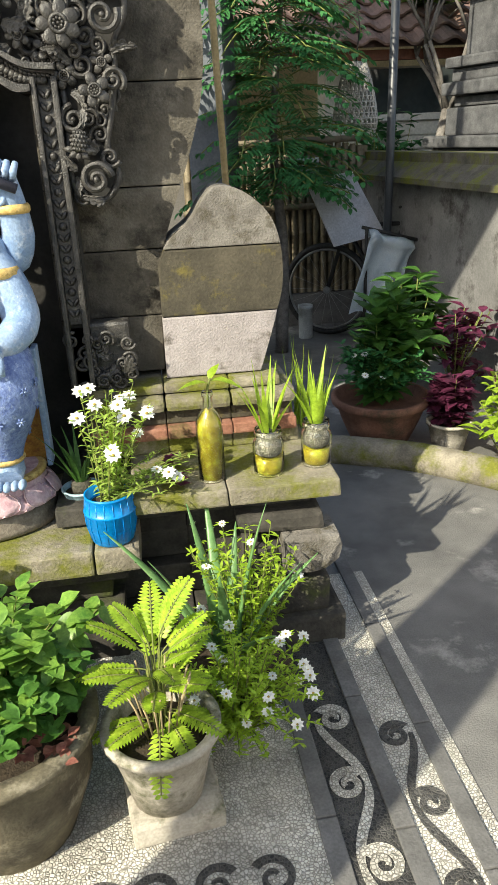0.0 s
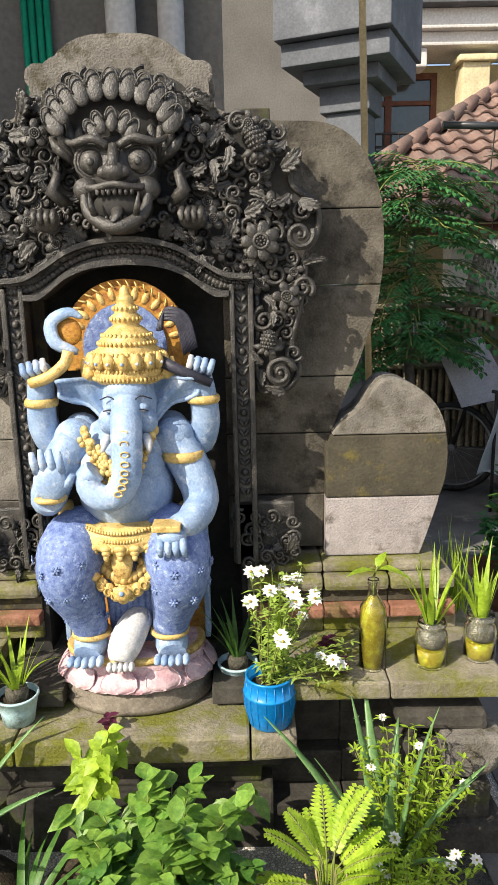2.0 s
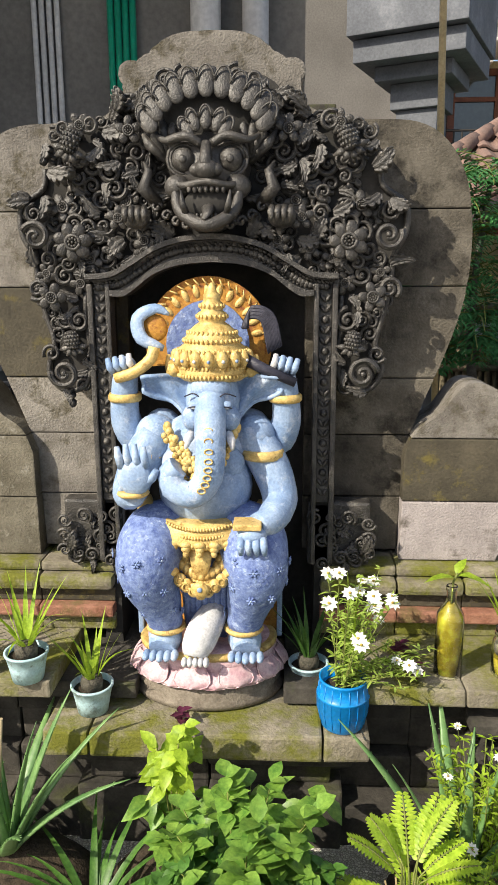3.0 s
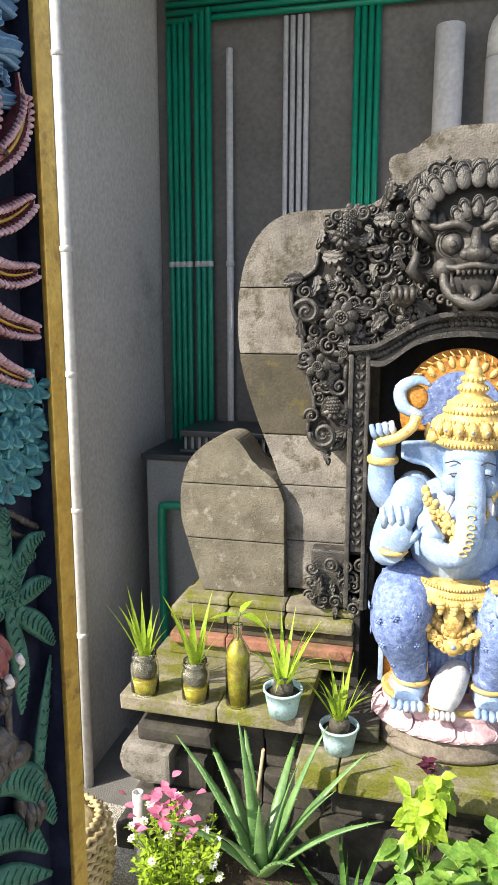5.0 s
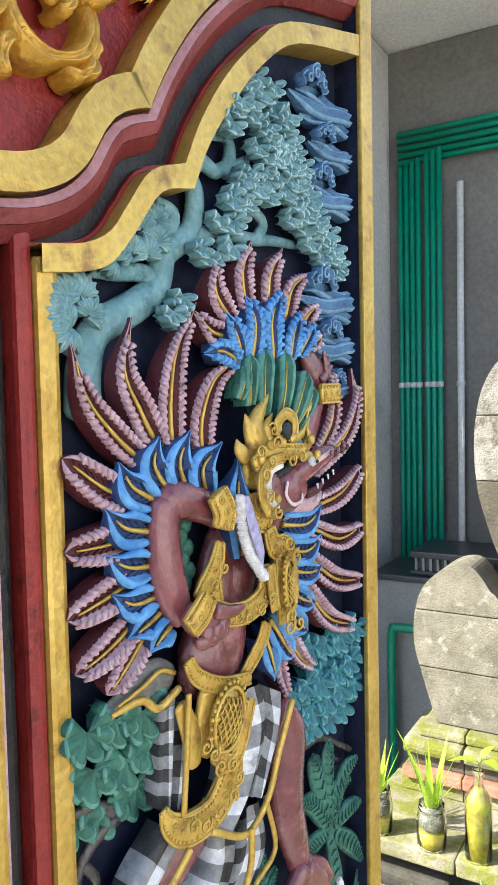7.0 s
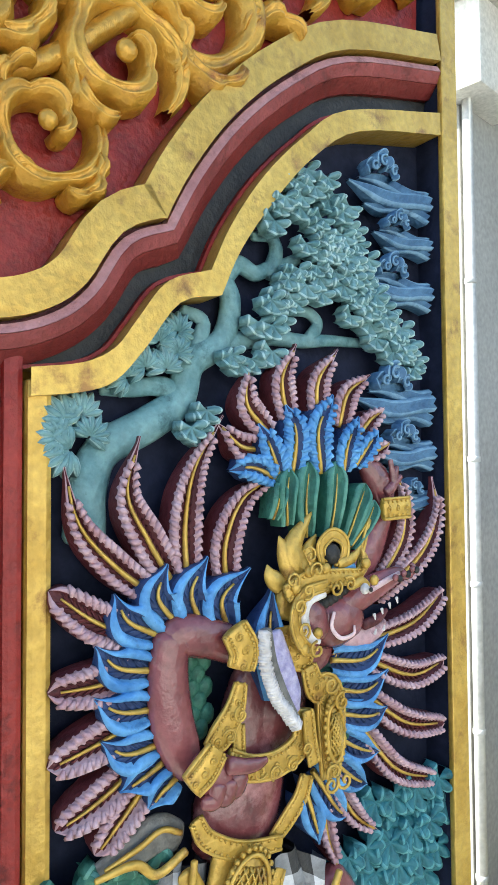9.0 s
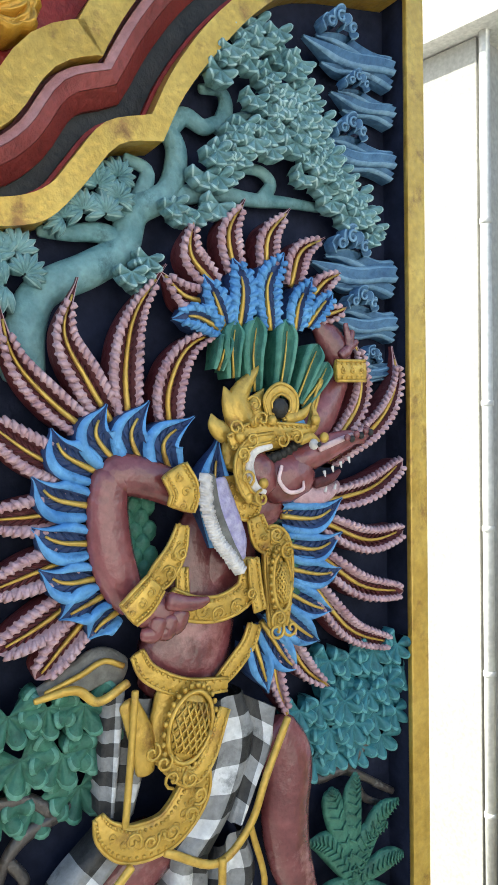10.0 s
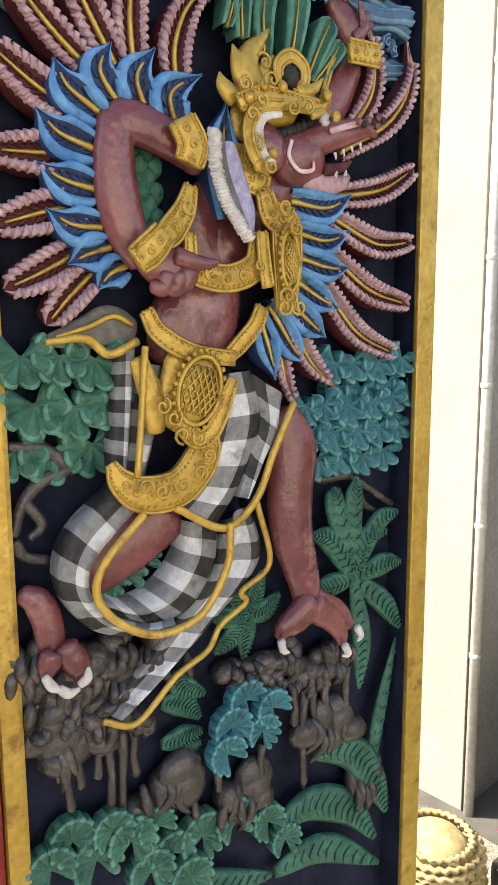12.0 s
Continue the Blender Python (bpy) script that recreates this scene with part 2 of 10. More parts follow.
M_NICHE = stuff_mat("dark_stone_and_hollow_shade", (0.018, 0.018, 0.0165), (0.045, 0.042, 0.039), 0.9, 8, 90, 0.3)
M_LEDGE = stuff_mat("ledge_stone_with_moss", (0.13, 0.115, 0.085), (0.29, 0.26, 0.20), 0.92, 9, 130, 0.7, patch=(0.13, 0.135, 0.02), patch_amount=0.75, patch_scale=7)
M_BRICK = stuff_mat("red_brick", (0.19, 0.08, 0.05), (0.32, 0.16, 0.11), 0.9, 20, 150, 0.5, patch=(0.10, 0.10, 0.03), patch_amount=0.35)
M_SLATE = stuff_mat("base_stone", (0.022, 0.021, 0.018), (0.075, 0.068, 0.058), 0.9, 10, 120, 0.5, patch=(0.06, 0.07, 0.02), patch_amount=0.3, vary=0.25)
M_ASPHALT = stuff_mat("worn_cement_ground", (0.085, 0.083, 0.08), (0.18, 0.175, 0.165), 0.85, 3, 220, 0.6, patch=(0.34, 0.33, 0.30), patch_amount=0.22, patch_scale=3.5)
M_STRIP = stuff_mat("paving_strip_stone", (0.09, 0.088, 0.085), (0.17, 0.165, 0.16), 0.85, 9, 160, 0.35)
M_PEB_W = pebble_mat("white_pebbles", (0.55, 0.52, 0.45), (0.80, 0.77, 0.69), (0.26, 0.24, 0.20), 0.0075)
M_PEB_D = pebble_mat("dark_pebbles", (0.022, 0.022, 0.022), (0.085, 0.082, 0.078), (0.11, 0.105, 0.095), 0.0075)
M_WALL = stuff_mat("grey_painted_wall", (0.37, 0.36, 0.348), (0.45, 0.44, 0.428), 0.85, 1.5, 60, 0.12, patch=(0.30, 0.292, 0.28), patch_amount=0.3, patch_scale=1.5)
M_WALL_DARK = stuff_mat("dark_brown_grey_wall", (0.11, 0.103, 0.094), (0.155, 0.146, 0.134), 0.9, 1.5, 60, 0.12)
M_WHITE = stuff_mat("white_painted_wall", (0.30, 0.287, 0.262), (0.355, 0.342, 0.315), 0.8, 2, 80, 0.12)
M_SOFFIT = stuff_mat("white_soffit_paint", (0.62, 0.60, 0.57), (0.72, 0.70, 0.67), 0.8, 2, 80, 0.12)
M_GREEN = stuff_mat("green_plastic_pipe", (0.0, 0.17, 0.10), (0.0, 0.22, 0.13), 0.4, 5, 60, 0.0, spec=0.5)
M_PVC = stuff_mat("white_plastic_pipe", (0.40, 0.39, 0.38), (0.5, 0.49, 0.47), 0.5, 6, 60, 0.0, spec=0.5)
M_STONE_PALE = stuff_mat("pale_pinkish_stone", (0.20, 0.18, 0.175), (0.37, 0.335, 0.33), 0.92, 7, 170, 0.8, patch=(0.11, 0.095, 0.08), patch_amount=0.35, patch_scale=12, vary=0.12)
M_STONE_OLIVE = stuff_mat("olive_weathered_stone", (0.085, 0.076, 0.055), (0.185, 0.168, 0.13), 0.9, 9, 170, 0.8, patch=(0.25, 0.235, 0.20), patch_amount=0.25, patch_scale=22, vary=0.12)
# brown stained stone, darkened to put the carving's shadow into the right slabs
M_STONE_SHADED = stuff_mat("shadowed_brown_stone", (0.055, 0.048, 0.036), (0.15, 0.135, 0.11), 0.85, 7, 150, 0.8, patch=(0.03, 0.026, 0.02), patch_amount=0.5, patch_scale=9, vary=0.18)

# ---- ground and paving ----
bm = bmesh.new()
box(bm, -60, 60, -40, 90, -0.3, 0.0)
ground = tagged(part("ground", bm, M_ASPHALT), "worn grey cement yard with patches of pale stone", "ground", kind="structure")

bm = bmesh.new()
box(bm, -1.2, 0.83, -2.0, 1.9, -0.05, 0.006)
tagged(part("pavement", bm, M_PEB_W), "pale pebble paving beside the shrine", "pavement", kind="structure")
paving = thing("pavement_border", "black and white pebble mosaic border with stone strips and scrolls", "pavement", kind="structure")
for n, (a, b, m) in enumerate(((0.874, 0.985, M_PEB_D), (1.03, 1.125, M_PEB_W), (1.168, 1.20, M_PEB_W))):
    bm = bmesh.new()
    box(bm, a, b, -2.0, 2.05, -0.05, 0.004)
    part("pebble_band", bm, m, paving)
for x, w in ((0.83, 0.044), (0.985, 0.045), (1.125, 0.043)):
    y = -1.9
    while y < 1.95:
        ln = random.uniform(0.32, 0.42)
        bm = bmesh.new()
        box(bm, x, x + w, y, y + ln - 0.004, -0.05, 0.010 + random.uniform(0, 0.002), bevel=0.003)
        part("strip_stone", bm, M_STRIP, paving)
        y += ln


def scroll(cx, cy, r, turns, flip, width, parent, material, z):
    """A flat spiral band laid into the paving."""
    bm = bmesh.new()
    prev = None
    for i in range(41):
        t = i / 40
        a = flip * (turns * 2 * math.pi * t) + (0.6 if flip > 0 else 2.5)
        rr = r * (1 - 0.8 * t)
        w = width * (1 - 0.55 * t) * 0.5
        c, s = math.cos(a), math.sin(a)
        cur = [bm.verts.new((cx + q * c, cy + q * s, h)) for q, h in ((rr - w, z - 0.02), (rr - w, z), (rr + w, z), (rr + w, z - 0.02))]
        if prev:
            for k in range(3):
                bm.faces.new((prev[k], cur[k], cur[k + 1], prev[k + 1]))
        prev = cur
    bmesh.ops.recalc_face_normals(bm, faces=bm.faces)
    return part("mosaic_scroll", bm, material, parent)


def wave_line(x, y, reach, flip, material, z, width):
    """A running wave stem laid in pebbles between two scrolls."""
    bm = bmesh.new()
    prev = None
    for i in range(17):
        t = i / 16
        c = Vector((x - flip * reach * math.cos(math.pi * t), y + 0.2 * (t - 0.5), z))
        w = width * 0.5 * (0.5 + 0.5 * math.sin(math.pi * t))
        cur = [bm.verts.new(c + Vector((q * w, 0, h))) for q, h in ((-1, -0.02), (-1, 0), (1, 0), (1, -0.02))]
        if prev:
            for k in range(3):
                bm.faces.new((prev[k], cur[k], cur[k + 1], prev[k + 1]))
        prev = cur
    bmesh.ops.recalc_face_normals(bm, faces=bm.faces)
    return part("mosaic_wave", bm, material, paving)


for i in range(10):
    y = 1.42 - i * 0.2
    f = 1 if i % 2 else -1
    scroll(0.93 - 0.008 * f, y, 0.040, 1.5, f, 0.024, paving, M_PEB_W, 0.0075)
    wave_line(0.93, y - 0.1, 0.034, f, M_PEB_W, 0.0068, 0.026)
    scroll(1.078 + 0.006 * f, y - 0.08, 0.037, 1.5, -f, 0.022, paving, M_PEB_D, 0.0075)
    wave_line(1.078, y - 0.18, 0.030, -f, M_PEB_D, 0.0068, 0.022)
for i in range(6):
    scroll(0.72 - i * 0.115, 1.03, 0.045, 1.3, 1 if i % 2 else -1, 0.018, paving, M_PEB_D, 0.0095)

# ---- shrine ----
XC = 0.085
shrine = thing("garden_shrine", "dark carved stone garden shrine with curved back slabs and niche", "shrine", (XC, 0, 0))


def mirrored(outline, side):
    return [(side * x, z) for x, z in outline]


UPPER = [tuple(q) for q in smooth_line([(0.285, 1.925), (0.42, 1.922), (0.54, 1.914), (0.62, 1.868), (0.675, 1.775), (0.698, 1.64), (0.69, 1.47), (0.645, 1.31), (0.585, 1.155), (0.54, 1.03)], 4)]
UPPER += [(0.53, 0.72), (0.25, 0.72), (0.25, 1.925)]
LOWER = [tuple(q) for q in smooth_line([(0.535, 1.02), (0.565, 1.09), (0.63, 1.14), (0.665, 1.19), (0.70, 1.225), (0.75, 1.225), (0.805, 1.195), (0.855, 1.14), (0.88, 1.06), (0.882, 0.96), (0.865, 0.885), (0.84, 0.80), (0.81, 0.705)], 4)]
LOWER += [(0.533, 0.705)]
CROWN = [tuple(q) for q in smooth_line([(0.0, 2.155), (0.08, 2.15), (0.14, 2.125), (0.175, 2.088), (0.205, 2.09), (0.237, 2.078), (0.24, 2.045), (0.222, 2.02), (0.24, 1.975), (0.275, 1.945), (0.30, 1.926)], 4)]
CROWN = [(x, z - 0.028 * min(1.0, (z - 1.90) / 0.1)) for x, z in CROWN]
CROWN = CROWN + [(0.30, 1.70)] + [(-x, z) for x, z in ([(0.30, 1.70)] + CROWN[::-1])[:-1]]
bm = bmesh.new()
prism(bm, CROWN, 2.100, 2.28, bevel=0.008)
part("crown_slab", bm, M_STONE, shrine, "grey weathered crown slab")
for side in (1, -1):
    cuts = [0.705, 0.885, 1.07, 1.235, 1.49, 1.695, 1.93]
    for k, (a, b) in enumerate(zip(cuts, cuts[1:])):
        dark = k in ((1,) if side > 0 else (3,))
        for outline, yy in ((UPPER, 2.152), (LOWER, 2.105)):
            piece = clip_band(outline, a + 0.0015, b - 0.0015)
            if len(piece) > 2:
                bm = bmesh.new()
                prism(bm, mirrored(piece, side), yy + random.uniform(0, 0.003), yy + 0.17, bevel=0.004)
                upper = outline is UPPER
                # right upper stones hold the carving's shadow in their colour
                m = (M_STONE_SHADED if upper else (M_STONE_PALE, M_STONE_DARK, M_STONE)[min(k, 2)]) if side > 0 else (M_STONE_DARK if dark else M_STONE if upper else M_STONE_OLIVE)
                part("back_stone", bm, m, shrine)
    # stepped plinth under the wing
    for z0, z1, y0, x1, m, bev in ((0.675, 0.703, 2.055, 0.86, M_LEDGE, 0.008), (0.628, 0.672, 2.02, 0.90, M_LEDGE, 0.016), (0.585, 0.626, 2.05, 0.885, M_STONE_DARK, 0.003), (0.548, 0.583, 2.015, 0.90, M_BRICK, 0.006), (0.50, 0.546, 2.04, 0.91, M_LEDGE, 0.004)):
        cut = [0.30, 0.52, 0.71, x1]
        for a, b in zip(cut, cut[1:]):
            bm = bmesh.new()
            box(bm, *sorted((side * a, side * (b - 0.002))), y0 + random.uniform(0, 0.004), 2.28, z0, z1, bevel=bev)
            part("plinth_stone", bm, m, shrine)
    # shelf of two slabs
    for a, b in ((0.405, 0.66), (0.66, 0.962)):
        bm = bmesh.new()
        box(bm, *sorted((side * a, side * (b - 0.003))), 1.745 + random.uniform(0, 0.006), 2.28, 0.452, 0.499, bevel=0.006, wobble=0.002)
        part("shelf_slab", bm, M_LEDGE, shrine, "mossy stone shelf slab")
    # base courses under the shelf
    for z0, z1, y0, x1 in ((0.40, 0.45, 1.83, 0.90), (0.33, 0.398, 1.88, 0.83), (0.23, 0.328, 1.90, 0.80), (0.13, 0.228, 1.86, 0.84), (0.0, 0.128, 1.78, 0.90)):
        for a, b in ((0.20, 0.55), (0.55, x1)):
            bm = bmesh.new()
            box(bm, *sorted((side * a, side * (b - 0.003))), y0 + random.uniform(0, 0.008), 2.27, z0, z1, bevel=0.006, wobble=0.003)
            part("base_stone", bm, M_SLATE, shrine)
    # stepped corner corbels with a curled end stone
    for z0, z1, w, d in ((0.345, 0.40, 0.12, 0.06), (0.20, 0.30, 0.10, 0.05), (0.09, 0.19, 0.13, 0.08), (0.0, 0.088, 0.17, 0.11)):
        bm = bmesh.new()
        box(bm, *sorted((side * (0.80 - w), side * (0.80 + w))), 1.83 - d, 1.98, z0, z1, bevel=0.014, wobble=0.006)
        part("corbel", bm, M_SLATE, shrine)
    bm = bmesh.new()
    outline = [(0.80, 0.34), (0.90, 0.345), (0.955, 0.335), (0.965, 0.30), (0.955, 0.262), (0.92, 0.235), (0.88, 0.225), (0.80, 0.23)]
    prism(bm, mirrored(outline, side), 1.735, 1.86, bevel=0.014)
    part("corner_stone", bm, M_STONE, shrine, "pale worn rounded corner stone")

# ledge before the niche
for a, b in ((-0.42, -0.30), (-0.30, 0.30), (0.30, 0.42)):
    bm = bmesh.new()
    box(bm, a, b - 0.003, 1.70 + random.uniform(0, 0.004), 2.30, 0.318, 0.388, bevel=0.008, wobble=0.002)
    part("ledge_slab", bm, M_LEDGE, shrine, "mossy stone ledge slab")
for z0, z1, y0, x1 in ((0.268, 0.316, 1.75, 0.38), (0.18, 0.266, 1.80, 0.33), (0.0, 0.178, 1.77, 0.36)):
    for a, b in ((-x1, 0.0), (0.0, x1)):
        bm = bmesh.new()
        box(bm, a, b - 0.003, y0, 2.25, z0, z1, bevel=0.008, wobble=0.003)
        part("base_stone", bm, M_SLATE, shrine)

# niche: back and inner sides, far darker than the back slabs
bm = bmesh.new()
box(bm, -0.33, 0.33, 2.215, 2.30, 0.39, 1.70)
part("niche_back", bm, M_NICHE, shrine, "dark niche back")
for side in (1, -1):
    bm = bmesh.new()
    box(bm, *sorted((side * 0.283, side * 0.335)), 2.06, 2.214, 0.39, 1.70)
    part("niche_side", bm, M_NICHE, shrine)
    # carved jamb: two raised strips and a row of beads and leaves between
    for a, b, d in ((0.270, 0.283, 0.0), (0.318, 0.333, 0.004)):
        bm = bmesh.new()
        box(bm, *sorted((side * a, side * b)), 2.022 + d, 2.08, 0.72, 1.50, bevel=0.004)
        part("jamb_strip", bm, M_CARVE, shrine)
    bm = bmesh.new()
    box(bm, *sorted((side * 0.284, side * 0.317)), 2.042, 2.08, 0.90, 1.50)
    for i in range(20):
        z = 0.93 + i * 0.028
        if i % 3 == 2:
            blob(bm, (side * 0.3005, 2.04, z), (0.011, 0.009, 0.011), segs=8, rings=5)
        else:
            for s2 in (1, -1):
                blob(bm, (side * 0.3005 + s2 * 0.007, 2.04, z), (0.006, 0.007, 0.013), segs=6, rings=5, turn=(0, s2 * 35, 0))
    part("jamb_carving", bm, M_CARVE, shrine)
ARCH_IN = [(q[0], q[1] - 0.010) for q in smooth_line([(0.270, 1.478), (0.235, 1.478), (0.205, 1.495), (0.15, 1.535), (0.08, 1.558), (0.0, 1.565)], 5)]
ARCH_MID = [(q[0], q[1] - 0.010) for q in smooth_line([(0.302, 1.505), (0.25, 1.512), (0.20, 1.54), (0.14, 1.578), (0.08, 1.598), (0.0, 1.605)], 5)]
ARCH_OUT = [(q[0], q[1] - 0.010) for q in smooth_line([(0.333, 1.535), (0.262, 1.542), (0.205, 1.572), (0.14, 1.61), (0.07, 1.63), (0.0, 1.636)], 5)]


def both(line):
    return line + [(-x, z) for x, z in line[::-1][1:]]


def arch_band(low, high, y0, y1, name, bevel):
    lo, hi = both(low), both(high)
    bm = bmesh.new()
    prism(bm, lo + hi[::-1], y0, y1, bevel=bevel)
    return part(name, bm, M_CARVE, shrine)


def shift(line, d):
    return [(x, z + d) for x, z in line]


arch_band(ARCH_IN, shift(ARCH_IN, 0.016), 2.015, 2.10, "arch_strip", 0.003)
arch_band(shift(ARCH_OUT, -0.014), ARCH_OUT, 2.005, 2.10, "arch_strip", 0.004)
arch_band(shift(ARCH_IN, 0.0165), shift(ARCH_OUT, -0.0145), 2.04, 2.10, "arch_field", 0.0)
bm = bmesh.new()
for x, z in both(ARCH_MID):
    blob(bm, (x, 2.037, z - 0.004), (0.011, 0.009, 0.010), segs=7, rings=5)
    for s in (1, -1):
        blob(bm, (x + s * 0.012, 2.038, z + 0.006 * s), (0.008, 0.006, 0.005), segs=6, rings=4, turn=(0, 40 * s, 0))
part("arch_carving", bm, M_CARVE, shrine)
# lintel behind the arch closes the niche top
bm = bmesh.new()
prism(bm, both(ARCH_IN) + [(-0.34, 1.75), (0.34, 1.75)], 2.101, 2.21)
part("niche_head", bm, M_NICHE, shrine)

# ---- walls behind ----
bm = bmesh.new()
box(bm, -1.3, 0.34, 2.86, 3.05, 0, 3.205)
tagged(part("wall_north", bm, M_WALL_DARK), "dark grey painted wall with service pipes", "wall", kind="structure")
bm = bmesh.new()
low = [bm.verts.new(q) for q in ((-1.13, 1.99, 0), (-1.13, 2.858, 0), (-2.4, 2.858, 0), (-2.4, 1.99, 0))]
high = [bm.verts.new((v.co.x, v.co.y, 3.2)) for v in low]
bm.faces.new(low)
bm.faces.new(high[::-1])
for i in range(4):
    bm.faces.new((low[i], high[i], high[(i + 1) % 4], low[(i + 1) % 4]))
bmesh.ops.recalc_face_normals(bm, faces=bm.faces)
tagged(part("wall_pillar", bm, M_WALL), "grey painted wall projection beside the shrine", "wall", kind="structure")
bm = bmesh.new()
box(bm, -2.4, -1.132, 1.973, 1.9895, 0, 2.925, bevel=0.003)
tagged(part("wall_face", bm, M_WHITE), "bright white painted wall face", "wall", kind="structure")
bm = bmesh.new()
box(bm, -2.4, 0.34, 1.84, 3.05, 3.21, 3.40, bevel=0.01)
box(bm, -2.4, -1.02, 1.90, 2.2, 2.93, 3.209, bevel=0.01)
tagged(part("soffit", bm, M_SOFFIT), "white roof soffit edge over the wall", "soffit", kind="structure")

# white drain pipe on the corner of the white wall, with clips and a joint
drain = thing("drain_pipe", "white plastic drain pipe with clips on the wall corner", "pipe", (-1.106, 1.976, 0))
bm = bmesh.new()
tube(bm, [(0, 0, 0.0), (0, 0, 3.2)], 0.0165, 16)
part("pipe", bm, M_PVC, drain)
for z in (0.55, 0.98, 1.42, 1.80, 2.35):
    bm = bmesh.new()
    lathe(bm, [(0.0168, 0.0), (0.0195, 0.002), (0.0195, 0.016), (0.0168, 0.018)], 16, (0, 0, z))
    part("clip", bm, M_PVC, drain)

# ---- carved and painted wooden panel beside the door ----
PANEL_AT, PANEL_TURN = (-0.262, 0.329, 0.0), math.degrees(math.atan2(0.9844, 0.176))
M_GOLD = stuff_mat("gold_paint", (0.41, 0.245, 0.035), (0.58, 0.385, 0.085), 0.34, 25, 240, 0.2, metal=0.35, patch=(0.24, 0.12, 0.03), patch_amount=0.25, patch_scale=45, spec=0.5)
M_GOLD_DARK = stuff_mat("gold_leaf_carving", (0.40, 0.20, 0.022), (0.60, 0.34, 0.05), 0.30, 20, 160, 0.3, metal=0.4, patch=(0.20, 0.07, 0.02), patch_amount=0.3, patch_scale=40, spec=0.5)


def paint(name, dark, light, rim=0.55, scale=60):
    return stuff_mat(name, dark, light, rim, scale, 260, 0.3, patch=tuple(0.5 * c for c in dark), patch_amount=0.2, patch_scale=55, vary=0.08, spec=0.35)


RELIEF_MATS = [
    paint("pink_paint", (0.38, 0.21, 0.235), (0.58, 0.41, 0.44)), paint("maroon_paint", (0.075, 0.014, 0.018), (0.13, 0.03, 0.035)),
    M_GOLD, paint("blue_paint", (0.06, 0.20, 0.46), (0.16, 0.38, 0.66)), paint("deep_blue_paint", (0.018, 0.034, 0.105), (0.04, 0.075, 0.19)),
    # red-brown skin paint has pale pink patches as painted highlights
    paint("green_paint", (0.02, 0.085, 0.06), (0.06, 0.19, 0.13)), stuff_mat("skin_paint_with_highlights", (0.065, 0.008, 0.011), (0.25, 0.075, 0.08), 0.24, 16, 240, 0.15, patch=(0.34, 0.15, 0.155), patch_amount=0.30, patch_scale=22, vary=0.05, spec=0.7),
    paint("pale_paint", (0.52, 0.48, 0.46), (0.68, 0.64, 0.62)), paint("black_paint", (0.012, 0.012, 0.012), (0.03, 0.028, 0.026)),
    paint("lilac_paint", (0.24, 0.21, 0.42), (0.52, 0.48, 0.62), 0.5, 190), paint("teal_paint", (0.02, 0.115, 0.14), (0.05, 0.20, 0.23)),
    paint("pale_teal_paint", (0.085, 0.19, 0.205), (0.20, 0.34, 0.345)), paint("cloud_blue_paint", (0.035, 0.09, 0.19), (0.10, 0.21, 0.34)),
    stuff_mat("rock_paint", (0.022, 0.018, 0.017), (0.07, 0.058, 0.054), 0.30, 60, 220, 0.3, patch=(0.16, 0.13, 0.12), patch_amount=0.22, patch_scale=60, spec=0.6), stuff_mat("night_blue_paint", (0.011, 0.014, 0.028), (0.028, 0.033, 0.065), 0.9, 30, 160, 0.3, spec=0.1),
    paint("black_cloth_paint", (0.012, 0.012, 0.014), (0.045, 0.043, 0.043)), paint("grey_cloth_paint", (0.17, 0.17, 0.175), (0.30, 0.30, 0.305)), paint("white_cloth_paint", (0.50, 0.50, 0.52), (0.72, 0.72, 0.73)),
    paint("grey_scarf_paint", (0.10, 0.095, 0.085), (0.24, 0.23, 0.21)), paint("pale_pink_line_paint", (0.55, 0.36, 0.38), (0.72, 0.55, 0.56)),
    paint("light_green_paint", (0.045, 0.16, 0.12), (0.13, 0.30, 0.22)), paint("deep_green_paint", (0.008, 0.04, 0.03), (0.02, 0.08, 0.055)),
    paint("green_edge_paint", (0.06, 0.20, 0.15), (0.15, 0.32, 0.25)), paint("teal_edge_paint", (0.06, 0.22, 0.25), (0.14, 0.36, 0.38)),
    paint("pale_teal_edge_paint", (0.22, 0.38, 0.39), (0.42, 0.56, 0.56)), paint("cloud_edge_paint", (0.10, 0.21, 0.34), (0.22, 0.36, 0.50)),
]
PINKF, MAROON, GOLD, BLUEF, DEEP, GREENF, SKIN, CLOTHW, HAIR, LILAC, TEAL, PALE, CLOUD, ROCK, NIGHT, CLOTHK, CLOTHG, CLOTHP, CHECKG, PALEPINK, GREENL, GREEND, GREENE, TEALE, PALEE, CLOUDE = range(26)
LEAF_EDGE = {GREENF: GREENE, TEAL: TEALE, PALE: PALEE, CLOUD: CLOUDE}
relief_bm = bmesh.new()
carved_panel = thing("carved_door_panel", "carved wooden door panel painted in bright colours with gold frame", "carved panel", PANEL_AT, PANEL_TURN)


def on_panel(points, lift):
    return [Vector((u, 0.012 - lift, v)) for u, v in points]


